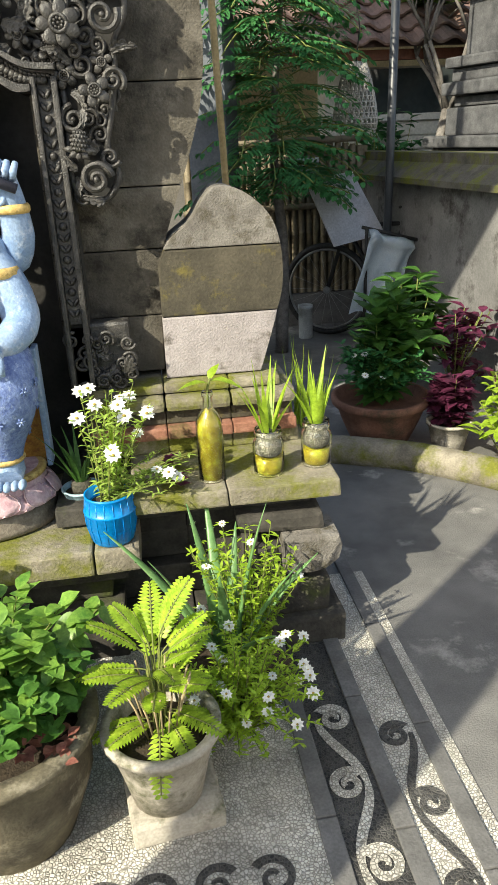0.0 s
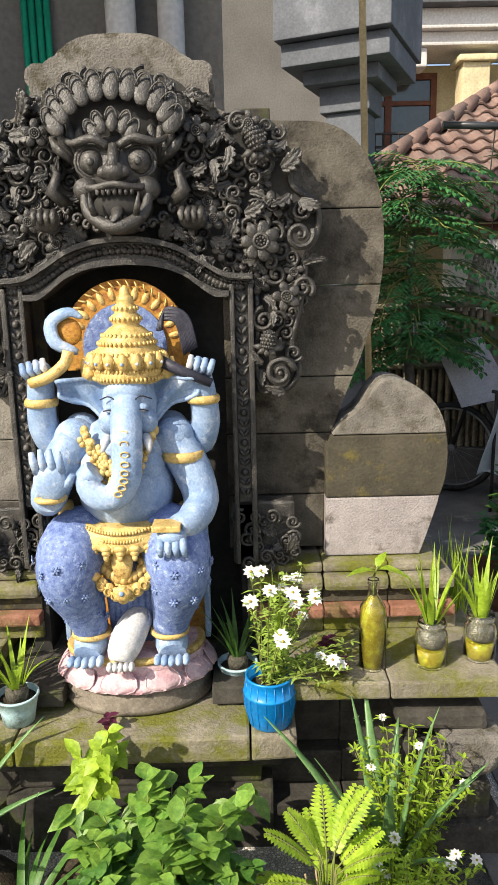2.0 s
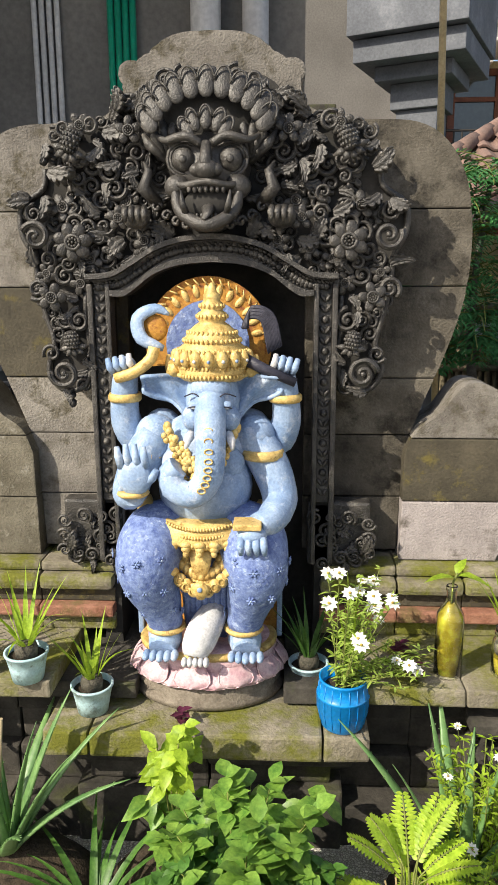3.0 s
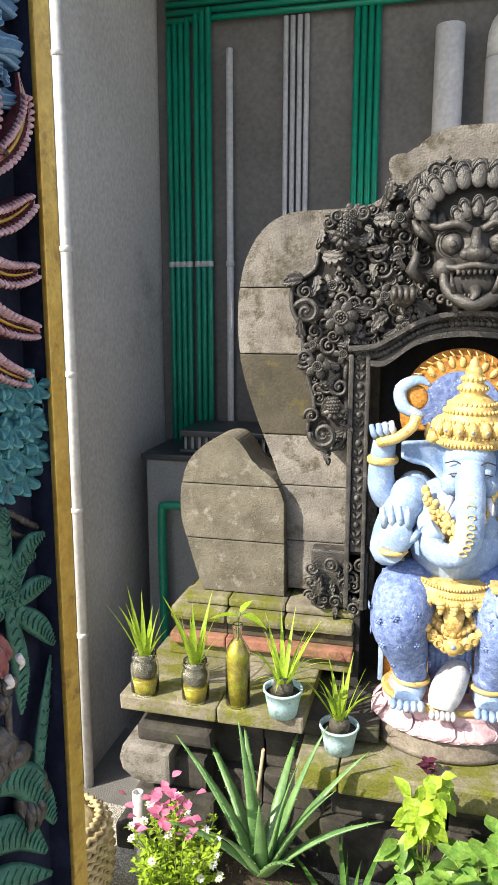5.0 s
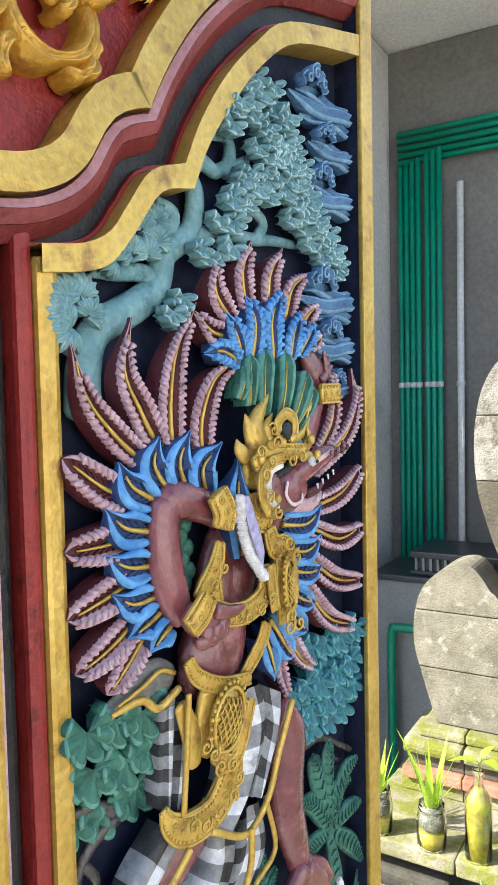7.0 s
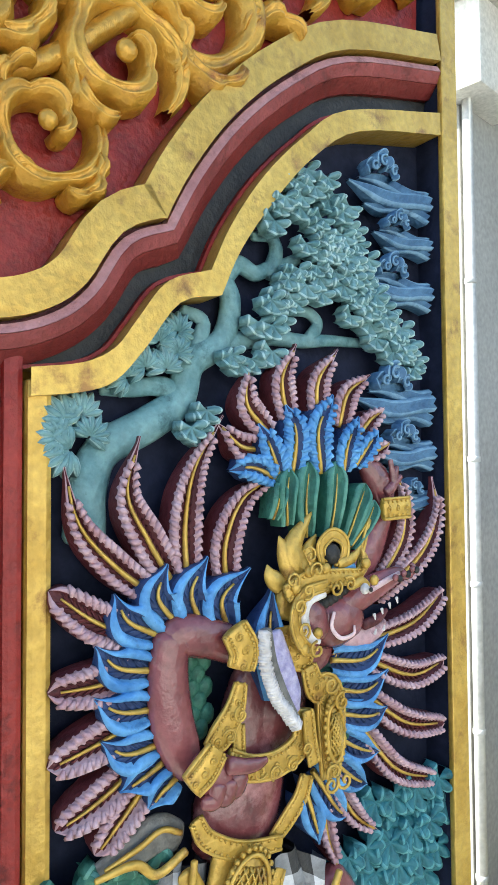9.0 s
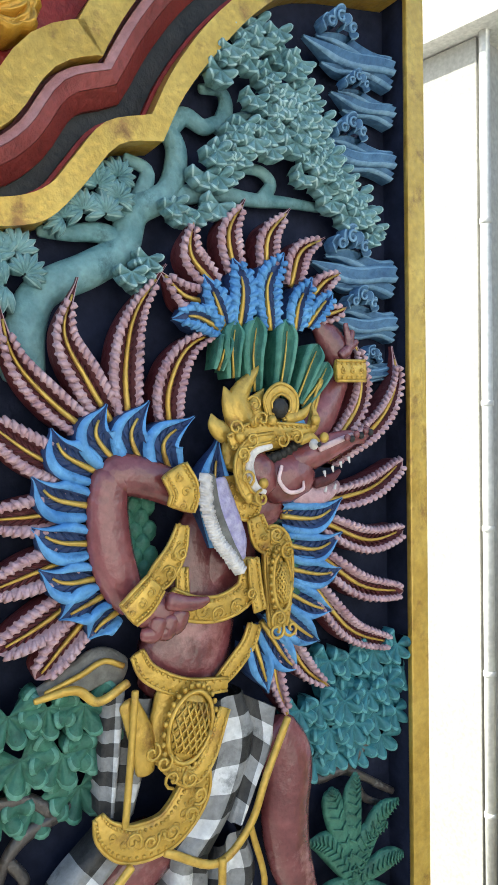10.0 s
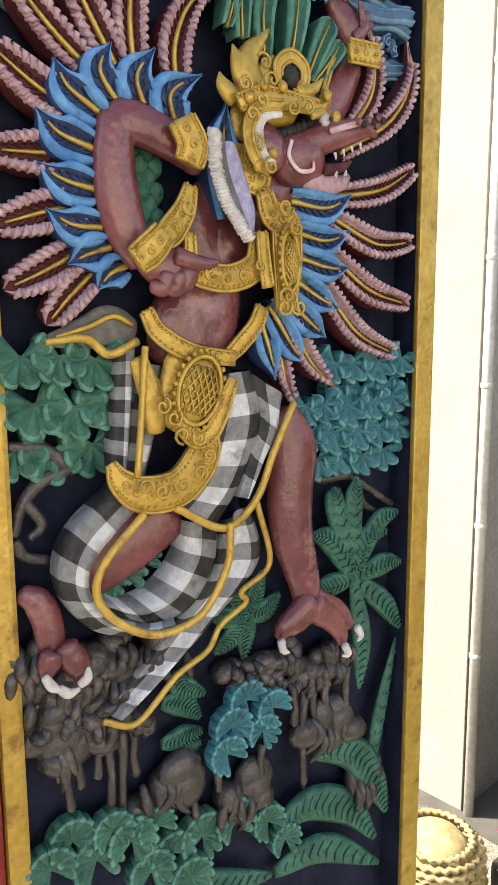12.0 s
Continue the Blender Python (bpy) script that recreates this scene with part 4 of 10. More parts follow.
leaf_row([(-0.1837, 1.7962), (-0.1726, 1.8061), (-0.1791, 1.7925)], 4, 0.0083, PALE, 0.006)
leaf_row([(-0.1526, 1.8308), (-0.1316, 1.8386)], 2, 0.0083, PALE, 0.006)
leaf_row([(-0.0967, 1.9195), (-0.1121, 1.9281)], 2, 0.0083, PALE, 0.006)
leaf_row([(-0.0807, 1.9122), (-0.0684, 1.8969)], 3, 0.0083, PALE, 0.006)
leaf_row([(-0.0727, 1.8910), (-0.0513, 1.8803)], 3, 0.0083, PALE, 0.006)
leaf_row([(-0.1086, 1.9022), (-0.0890, 1.9005)], 3, 0.0083, PALE, 0.006)
leaf_row([(-0.1182, 1.8843), (-0.1276, 1.8685)], 2, 0.0083, PALE, 0.006)
leaf_row([(-0.0557, 1.8795), (-0.0379, 1.8674), (-0.0242, 1.8523)], 5, 0.0083, PALE, 0.006)
leaf_row([(-0.0730, 1.8662), (-0.0559, 1.8626)], 2, 0.0083, PALE, 0.006)
leaf_row([(-0.0788, 1.8995), (-0.0971, 1.8858)], 2, 0.0083, PALE, 0.006)
palm_leaf(-0.1999, 1.8374, 0.0144, 80, PALE, 0.0)
palm_leaf(-0.1893, 1.8434, 0.0122, 60, PALE, 0.0)
palm_leaf(-0.2073, 1.8238, 0.0137, 130, PALE, 0.0)
palm_leaf(-0.1956, 1.8242, 0.0130, 100, PALE, 0.0)
palm_leaf(-0.2173, 1.8182, 0.0122, 160, PALE, 0.0)
palm_leaf(-0.1895, 1.8322, 0.0122, 70, PALE, 0.0)
palm_leaf(-0.2468, 1.7958, 0.0166, 150, PALE, 0.0)
palm_leaf(-0.2403, 1.7991, 0.0144, 110, PALE, 0.0)
palm_leaf(-0.2456, 1.7830, 0.0166, 190, PALE, 0.0)
palm_leaf(-0.2506, 1.7889, 0.0144, 170, PALE, 0.0)
palm_leaf(-0.2365, 1.7892, 0.0130, 60, PALE, 0.0)
palm_leaf(-0.2027, 1.8424, 0.0108, 100, PALE, 0.0)
carve("tree_carving", "pale teal carved tree with round leaves")

# rocks with hanging drips
rock_lump(-0.2264, 1.3804, 0.0342, 0.0228)
rock_lump(-0.1785, 1.3332, 0.0342, 0.0228)
rock_lump(-0.1213, 1.3111, 0.0304, 0.0228)
rock_lump(-0.0546, 1.3339, 0.0304, 0.0228)
rock_lump(-0.1765, 1.4170, 0.0266, 0.0190)
rock_lump(-0.0234, 1.2819, 0.0190, 0.0228)
rock_lump(-0.2371, 1.4088, 0.0228, 0.0171)
rock_lump(-0.2159, 1.4118, 0.0266, 0.0190)
rock_lump(-0.2040, 1.3907, 0.0228, 0.0152)
rock_lump(-0.2435, 1.3955, 0.0171, 0.0114)
rock_lump(-0.2093, 1.4225, 0.0228, 0.0152)
rock_lump(-0.2503, 1.4305, 0.0152, 0.0190)
rock_lump(-0.1927, 1.3822, 0.0114, 0.0099)
rock_lump(-0.1249, 1.3946, 0.0190, 0.0099)
rock_lump(-0.0917, 1.3910, 0.0266, 0.0152)
rock_lump(-0.0600, 1.3787, 0.0228, 0.0171)
rock_lump(-0.0459, 1.3846, 0.0137, 0.0114)
rock_lump(-0.0783, 1.3742, 0.0190, 0.0137)
rock_lump(-0.1086, 1.3865, 0.0190, 0.0114)
drip(-0.2378, 1.3936, 1.3598)
drip(-0.2325, 1.3919, 1.3404)
drip(-0.2260, 1.3898, 1.3521)
drip(-0.2153, 1.3863, 1.3544)
drip(-0.2090, 1.3843, 1.3340)
drip(-0.2017, 1.3819, 1.3259)
drip(-0.1944, 1.3828, 1.3481)
drip(-0.2405, 1.3976, 1.3763)
drip(-0.0828, 1.3736, 1.3431)
drip(-0.0756, 1.3677, 1.2972)
drip(-0.0673, 1.3692, 1.3261)
drip(-0.0570, 1.3662, 1.3386)
drip(-0.0408, 1.3734, 1.3332)
drip(-0.0916, 1.3780, 1.3611)
drip(-0.1639, 1.3382, 1.3206)
drip(-0.1411, 1.3406, 1.3189)
drip(-0.1087, 1.3404, 1.3177)
drip(-0.1565, 1.3354, 1.3068)
carve("rock_carving", "dark carved rocks with hanging drips")

# teal and green bushes
bush(-0.2485, -0.2036, 1.5385, 1.5820, 0.0152, GREENF, 3)
bush(-0.0588, 0.0068, 1.5458, 1.5770, 0.0129, TEAL, 5)
bush(-0.0821, 0.0002, 1.5163, 1.5511, 0.0129, TEAL, 6)
# bare twigs
roll([(-0.2528, 1.5402), (-0.2355, 1.5380), (-0.2233, 1.5276), (-0.2159, 1.5297)], (0.0030, 0.0034, 0.0030, 0.0023), ROCK, -0.002, 0.7)
roll([(-0.2233, 1.5262), (-0.2390, 1.5211), (-0.2477, 1.5112), (-0.2524, 1.4967)], (0.0034, 0.0038, 0.0030, 0.0027), ROCK, -0.002, 0.7)
roll([(-0.2463, 1.5123), (-0.2386, 1.5001), (-0.2445, 1.4940)], (0.0030, 0.0030, 0.0023), ROCK, -0.002, 0.7)
roll([(-0.2526, 1.4926), (-0.2476, 1.4847), (-0.2367, 1.4812)], (0.0034, 0.0030, 0.0027), ROCK, -0.002, 0.7)
roll([(-0.0755, 1.5235), (-0.0620, 1.5028), (-0.0389, 1.5019), (-0.0090, 1.4852)], (0.0027, 0.0030, 0.0030, 0.0023), ROCK, -0.002, 0.7)
roll([(-0.0389, 1.5019), (-0.0248, 1.5113), (-0.0152, 1.5215)], (0.0030, 0.0027, 0.0023), ROCK, -0.002, 0.7)
roll([(-0.0141, 1.4877), (0.0016, 1.4780)], (0.0027, 0.0023), ROCK, -0.002, 0.7)
roll([(-0.0317, 1.4992), (-0.0239, 1.4815), (-0.0059, 1.4714)], (0.0027, 0.0027, 0.0019), ROCK, -0.002, 0.7)
# spiky plant and ferns
frond([(-0.0373, 1.4346), (-0.0535, 1.4856), (-0.0547, 1.4980)], 0.0167, GREENF, 0.004)
frond([(-0.0373, 1.4346), (-0.0385, 1.4835), (-0.0351, 1.5022)], 0.0167, GREENF, 0.004)
frond([(-0.0373, 1.4346), (-0.0185, 1.4675), (0.0017, 1.4749)], 0.0167, GREENF, 0.004)
frond([(-0.0373, 1.4346), (-0.0125, 1.4395), (0.0052, 1.4390)], 0.0167, GREENF, 0.004)
frond([(-0.0373, 1.4346), (-0.0090, 1.4112), (0.0060, 1.3904)], 0.0167, GREENF, 0.004)
frond([(-0.0373, 1.4346), (-0.0288, 1.3901), (-0.0304, 1.3554)], 0.0167, GREENF, 0.004)
frond([(-0.0373, 1.4346), (-0.0568, 1.4625), (-0.0722, 1.4697)], 0.0167, GREENF, 0.004)
frond([(-0.0373, 1.4346), (-0.0586, 1.4333), (-0.0691, 1.4317)], 0.0167, GREENF, 0.004)
frond([(-0.0373, 1.4346), (-0.0282, 1.4596), (-0.0082, 1.4621)], 0.0167, GREENF, 0.004)
frond([(-0.1187, 1.4247), (-0.1246, 1.4382), (-0.1276, 1.4518)], 0.0152, GREENF, 0.0)
frond([(-0.1187, 1.4247), (-0.1127, 1.4373), (-0.1065, 1.4518)], 0.0152, GREENF, 0.0)
frond([(-0.1187, 1.4247), (-0.1325, 1.4279), (-0.1420, 1.4284)], 0.0152, GREENF, 0.0)
frond([(-0.1187, 1.4247), (-0.1287, 1.4149), (-0.1411, 1.4070)], 0.0152, GREENF, 0.0)
frond([(-0.1187, 1.4247), (-0.1188, 1.4160), (-0.1209, 1.3988)], 0.0152, GREENF, 0.0)
frond([(-0.1187, 1.4247), (-0.1045, 1.4267), (-0.0940, 1.4352)], 0.0152, GREENF, 0.0)
frond([(-0.1663, 1.4026), (-0.1611, 1.3910), (-0.1464, 1.3832)], 0.0160, GREENF, -0.002)
frond([(-0.1755, 1.3852), (-0.1613, 1.3808), (-0.1504, 1.3687)], 0.0160, GREENF, -0.002)
frond([(-0.1761, 1.3599), (-0.1617, 1.3602), (-0.1486, 1.3610)], 0.0160, GREENF, -0.002)
frond([(-0.1692, 1.3471), (-0.1600, 1.3526), (-0.1506, 1.3546)], 0.0160, GREENF, -0.002)
frond([(-0.0189, 1.2716), (-0.0088, 1.3232), (0.0064, 1.3813)], 0.0129, GREENF, 0.0)
frond([(-0.0676, 1.3205), (-0.0343, 1.3089), (-0.0127, 1.2800), (-0.0009, 1.2515)], 0.0251, GREENF, 0.002)
frond([(-0.0978, 1.2746), (-0.0681, 1.2825), (-0.0333, 1.2645), (-0.0091, 1.2328)], 0.0266, GREENF, 0.0)
frond([(-0.0977, 1.2445), (-0.0579, 1.2452), (-0.0051, 1.2109)], 0.0228, GREENF, 0.0)
frond([(-0.1798, 1.2769), (-0.1421, 1.2555), (-0.0999, 1.2436)], 0.0228, GREENF, 0.0)
shell_leaf(-0.1230, 1.3758, 0.0137, TEAL, 0.006)
shell_leaf(-0.1057, 1.3669, 0.0129, TEAL, 0.006)
shell_leaf(-0.1346, 1.3629, 0.0137, TEAL, 0.006)
shell_leaf(-0.1128, 1.3537, 0.0122, TEAL, 0.006)
shell_leaf(-0.1391, 1.3478, 0.0129, TEAL, 0.006)
shell_leaf(-0.1967, 1.4661, 0.0152, GREENF, -0.008)
shell_leaf(-0.1852, 1.4701, 0.0137, GREENF, -0.008)
shell_leaf(-0.2063, 1.4634, 0.0129, GREENF, -0.008)
shell_leaf(-0.1515, 1.2942, 0.0167, GREENF, 0.0)
shell_leaf(-0.1296, 1.2974, 0.0152, GREENF, 0.0)
shell_leaf(-0.1044, 1.2852, 0.0129, GREENF, 0.0)
shell_leaf(-0.1982, 1.3117, 0.0160, GREENF, 0.0)
shell_leaf(-0.2182, 1.3068, 0.0160, GREENF, 0.0)
shell_leaf(-0.1825, 1.3138, 0.0129, GREENF, 0.0)
shell_leaf(-0.2318, 1.3245, 0.0144, GREENF, 0.0)
shell_leaf(-0.1722, 1.2916, 0.0152, GREENF, 0.0)
shell_leaf(-0.2444, 1.3137, 0.0144, GREENF, 0.0)
shell_leaf(-0.2095, 1.3233, 0.0129, GREENF, 0.0)
shell_leaf(-0.0911, 1.2677, 0.0122, GREENF, 0.0)
shell_leaf(-0.1867, 1.2873, 0.0152, GREENF, 0.0)
shell_leaf(-0.1614, 1.2720, 0.0152, GREENF, 0.0)
carve("bush_carving", "green and teal carved bushes and ferns")

# feathers of the wings, tail and crest
feather([(-0.2035, 1.7119), (-0.2265, 1.7289), (-0.2440, 1.7493), (-0.2500, 1.7754)], 0.0160, 'pink', 0.004)
feather([(-0.1943, 1.7174), (-0.2093, 1.7401), (-0.2200, 1.7629), (-0.2118, 1.7901)], 0.0185, 'pink', 0.004)
feather([(-0.1865, 1.7178), (-0.1888, 1.7465), (-0.1829, 1.7749), (-0.1640, 1.8021)], 0.0185, 'pink', 0.004)
feather([(-0.1634, 1.7122), (-0.1649, 1.7362), (-0.1525, 1.7597), (-0.1232, 1.7722)], 0.0185, 'pink', 0.004)
feather([(-0.2109, 1.6948), (-0.2347, 1.7037), (-0.2567, 1.7202)], 0.0198, 'pink', 0.004, True)
feather([(-0.2110, 1.6794), (-0.2333, 1.6758), (-0.2570, 1.6750)], 0.0198, 'pink', 0.004, True)
feather([(-0.2110, 1.6563), (-0.2347, 1.6496), (-0.2569, 1.6423)], 0.0198, 'pink', 0.004, True)
feather([(-0.2096, 1.6381), (-0.2328, 1.6247), (-0.2534, 1.6144)], 0.0185, 'pink', 0.004, True)
feather([(-0.2053, 1.6293), (-0.2238, 1.6121), (-0.2347, 1.5986)], 0.0166, 'pink', 0.004, True)
feather([(-0.1356, 1.7931), (-0.1513, 1.8085), (-0.1478, 1.8304)], 0.0153, 'pink', 0.004)
feather([(-0.1228, 1.8007), (-0.1276, 1.8234), (-0.1146, 1.8443)], 0.0153, 'pink', 0.004)
feather([(-0.1018, 1.8026), (-0.1014, 1.8247), (-0.0835, 1.8441)], 0.0153, 'pink', 0.004)
feather([(-0.0848, 1.7981), (-0.0791, 1.8183), (-0.0577, 1.8309)], 0.0153, 'pink', 0.004)
feather([(-0.0716, 1.7917), (-0.0612, 1.8033), (-0.0457, 1.8111)], 0.0134, 'pink', 0.004)
feather([(-0.0672, 1.7818), (-0.0540, 1.7857), (-0.0413, 1.7904)], 0.0115, 'pink', 0.004)
feather([(-0.1413, 1.7842), (-0.1558, 1.7863), (-0.1685, 1.7986)], 0.0160, 'pink', 0.004)
feather([(-0.0536, 1.7072), (-0.0361, 1.7311), (-0.0339, 1.7554), (-0.0392, 1.7752)], 0.0136, 'pink', 0.004)
feather([(-0.0581, 1.6972), (-0.0212, 1.7189), (-0.0043, 1.7440), (-0.0040, 1.7688)], 0.0148, 'pink', 0.004)
feather([(-0.0627, 1.6723), (-0.0265, 1.6794), (0.0041, 1.6959)], 0.0165, 'pink', 0.004, True)
feather([(-0.0629, 1.6606), (-0.0293, 1.6474), (0.0044, 1.6509)], 0.0171, 'pink', 0.004, True)
feather([(-0.0653, 1.6407), (-0.0344, 1.6195), (0.0039, 1.6110)], 0.0165, 'pink', 0.004, True)
feather([(-0.0719, 1.6249), (-0.0439, 1.5939), (-0.0061, 1.5790)], 0.0148, 'pink', 0.004, True)
feather([(-0.0967, 1.6055), (-0.0788, 1.5765), (-0.0555, 1.5593)], 0.0136, 'pink', 0.004)
feather([(-0.1016, 1.5904), (-0.0980, 1.5674), (-0.0866, 1.5430)], 0.0094, 'pink', 0.004)
feather([(-0.1225, 1.7718), (-0.1214, 1.7931), (-0.1258, 1.8092)], 0.0175, 'crest', 0.008)
feather([(-0.1023, 1.7713), (-0.1052, 1.7963), (-0.0914, 1.8166)], 0.0175, 'crest', 0.008)
feather([(-0.1321, 1.7706), (-0.1383, 1.7841), (-0.1441, 1.7983)], 0.0152, 'crest', 0.008)
feather([(-0.0853, 1.7724), (-0.0832, 1.7884), (-0.0713, 1.8048)], 0.0152, 'crest', 0.008)
feather([(-0.0764, 1.7754), (-0.0671, 1.7877), (-0.0557, 1.7974)], 0.0122, 'crest', 0.008)
feather([(-0.1340, 1.7692), (-0.1505, 1.7747), (-0.1629, 1.7732)], 0.0144, 'crest', 0.008)
feather([(-0.1151, 1.7365), (-0.1171, 1.7579), (-0.1120, 1.7780)], 0.0175, 'green', 0.011)
feather([(-0.0988, 1.7352), (-0.0959, 1.7569), (-0.0921, 1.7783)], 0.0175, 'green', 0.011)
feather([(-0.0869, 1.7311), (-0.0787, 1.7513), (-0.0694, 1.7654)], 0.0160, 'green', 0.011)
feather([(-0.1286, 1.7435), (-0.1304, 1.7586), (-0.1263, 1.7747)], 0.0144, 'green', 0.011)
feather([(-0.1380, 1.7472), (-0.1357, 1.7574), (-0.1325, 1.7676)], 0.0106, 'green', 0.011)
feather([(-0.0826, 1.7291), (-0.0716, 1.7434), (-0.0622, 1.7553)], 0.0122, 'green', 0.011)
feather([(-0.1959, 1.6990), (-0.2073, 1.7138), (-0.2001, 1.7284)], 0.0223, 'blue', 0.01)
feather([(-0.1818, 1.6968), (-0.1890, 1.7140), (-0.1773, 1.7304)], 0.0232, 'blue', 0.01)
feather([(-0.1670, 1.6931), (-0.1709, 1.7098), (-0.1514, 1.7227)], 0.0232, 'blue', 0.01)
feather([(-0.2065, 1.6954), (-0.2229, 1.7044), (-0.2279, 1.7167)], 0.0213, 'blue', 0.01)
feather([(-0.2095, 1.6791), (-0.2279, 1.6839), (-0.2371, 1.6942)], 0.0213, 'blue', 0.01)
feather([(-0.2096, 1.6611), (-0.2266, 1.6637), (-0.2381, 1.6709)], 0.0213, 'blue', 0.01)
feather([(-0.2076, 1.6440), (-0.2238, 1.6443), (-0.2344, 1.6510)], 0.0204, 'blue', 0.01)
feather([(-0.2038, 1.6353), (-0.2163, 1.6311), (-0.2252, 1.6264)], 0.0195, 'blue', 0.01)
feather([(-0.1963, 1.6268), (-0.2059, 1.6223), (-0.2117, 1.6144)], 0.0176, 'blue', 0.01)
feather([(-0.1355, 1.6541), (-0.1411, 1.6878), (-0.1366, 1.7119)], 0.0220, 'blue', 0.009)
feather([(-0.0959, 1.6664), (-0.0714, 1.6645), (-0.0495, 1.6748)], 0.0211, 'blue', 0.008)
feather([(-0.0941, 1.6502), (-0.0716, 1.6463), (-0.0498, 1.6541)], 0.0202, 'blue', 0.008)
feather([(-0.0943, 1.6373), (-0.0697, 1.6312), (-0.0510, 1.6324)], 0.0193, 'blue', 0.008)
feather([(-0.0984, 1.6266), (-0.0762, 1.6139), (-0.0575, 1.6076)], 0.0193, 'blue', 0.008)
feather([(-0.1044, 1.6178), (-0.0826, 1.5995), (-0.0681, 1.5911)], 0.0193, 'blue', 0.008)
feather([(-0.1103, 1.6092), (-0.0961, 1.5869), (-0.0838, 1.5768)], 0.0184, 'blue', 0.008)
feather([(-0.1153, 1.5991), (-0.1110, 1.5826), (-0.1050, 1.5675)], 0.0158, 'blue', 0.008)
# green scaled sides
scale_patch(-0.1812, 1.6599, 0.0288, 0.0468, GREENF, 0.004)
scale_patch(-0.0903, 1.6401, 0.0166, 0.0576, GREENF, 0.006)
# body
roll([(-0.1263, 1.6748), (-0.1391, 1.6560), (-0.1463, 1.6372), (-0.1483, 1.6135), (-0.1553, 1.5939), (-0.1621, 1.5805)], (0.0173, 0.0198, 0.0198, 0.0252, 0.0274, 0.0216), SKIN, 0.003, 0.4)
roll([(-0.1334, 1.6813), (-0.1282, 1.6626), (-0.1303, 1.6444), (-0.1376, 1.6270)], (0.0144, 0.0202, 0.0209, 0.0158), SKIN, 0.004, 0.4)
roll([(-0.1226, 1.6714), (-0.1114, 1.6706), (-0.1017, 1.6732), (-0.0977, 1.6825)], (0.0130, 0.0137, 0.0122, 0.0122), SKIN, 0.006, 0.62)
roll([(-0.1560, 1.6812), (-0.1755, 1.6895), (-0.1925, 1.6937), (-0.1991, 1.6912)], (0.0094, 0.0101, 0.0108, 0.0101), SKIN, 0.016, 0.62)
roll([(-0.2000, 1.6929), (-0.2016, 1.6742), (-0.1998, 1.6547), (-0.1946, 1.6388), (-0.1901, 1.6298)], (0.0097, 0.0108, 0.0115, 0.0104, 0.0076), SKIN, 0.016, 0.62)
roll([(-0.1907, 1.6327), (-0.1834, 1.6275), (-0.1746, 1.6248), (-0.1715, 1.6223)], (0.0072, 0.0097, 0.0101, 0.0065), SKIN, 0.022, 0.62)
roll([(-0.1746, 1.6314), (-0.1655, 1.6290), (-0.1576, 1.6285), (-0.1529, 1.6294)], (0.0047, 0.0040, 0.0032, 0.0018), SKIN, 0.028, 0.62)
roll([(-0.1797, 1.6221), (-0.1823, 1.6165), (-0.1879, 1.6163)], (0.0054, 0.0050, 0.0032), SKIN, 0.026, 0.62)
roll([(-0.1727, 1.6222), (-0.1754, 1.6166), (-0.1810, 1.6163)], (0.0054, 0.0050, 0.0032), SKIN, 0.026, 0.62)
roll([(-0.1676, 1.6243), (-0.1702, 1.6187), (-0.1760, 1.6184)], (0.0054, 0.0050, 0.0032), SKIN, 0.026, 0.62)
roll([(-0.0771, 1.7110), (-0.0621, 1.7241), (-0.0522, 1.7394), (-0.0477, 1.7480)], (0.0122, 0.0115, 0.0094, 0.0086), SKIN, 0.006, 0.62)
roll([(-0.0476, 1.7566), (-0.0519, 1.7649), (-0.0588, 1.7729), (-0.0677, 1.7823)], (0.0086, 0.0101, 0.0086, 0.0043), SKIN, 0.008, 0.62)
roll([(-0.0520, 1.7598), (-0.0457, 1.7645), (-0.0393, 1.7690)], (0.0032, 0.0029, 0.0018), SKIN, 0.014, 0.62)
roll([(-0.0520, 1.7598), (-0.0457, 1.7645), (-0.0428, 1.7749)], (0.0032, 0.0029, 0.0018), SKIN, 0.014, 0.62)
roll([(-0.0520, 1.7598), (-0.0457, 1.7645), (-0.0482, 1.7787)], (0.0032, 0.0029, 0.0018), SKIN, 0.014, 0.62)
# head with open beak
roll([(-0.1186, 1.6985), (-0.1134, 1.6927), (-0.1074, 1.6855)], (0.0086, 0.0108, 0.0094), SKIN, 0.016, 0.6)
roll([(-0.1027, 1.6875), (-0.0917, 1.6893), (-0.0815, 1.6908)], (0.0144, 0.0158, 0.0137), SKIN, 0.012, 0.7)
roll([(-0.0883, 1.6962), (-0.0730, 1.7023), (-0.0579, 1.7073), (-0.0446, 1.7105), (-0.0364, 1.7083)], (0.0086, 0.0086, 0.0072, 0.0047, 0.0018), SKIN, 0.016, 0.62)
roll([(-0.0437, 1.7111), (-0.0400, 1.7145), (-0.0427, 1.7173)], (0.0025, 0.0022, 0.0014), SKIN, 0.024, 0.62)
roll([(-0.0976, 1.6895), (-0.0753, 1.6872)], (0.0108, 0.0065), MAROON, 0.012, 0.62)
roll([(-0.0897, 1.6821), (-0.0754, 1.6770), (-0.0627, 1.6789), (-0.0556, 1.6836)], (0.0072, 0.0061, 0.0047, 0.0022), PINKF, 0.014, 0.62)
roll([(-0.0753, 1.6846), (-0.0647, 1.6867), (-0.0573, 1.6911)], (0.0032, 0.0029, 0.0014), MAROON, 0.018, 0.62)
roll([(-0.0752, 1.6918), (-0.0744, 1.6888)], (0.0011, 0.0005), CLOTHW, 0.026, 0.62)
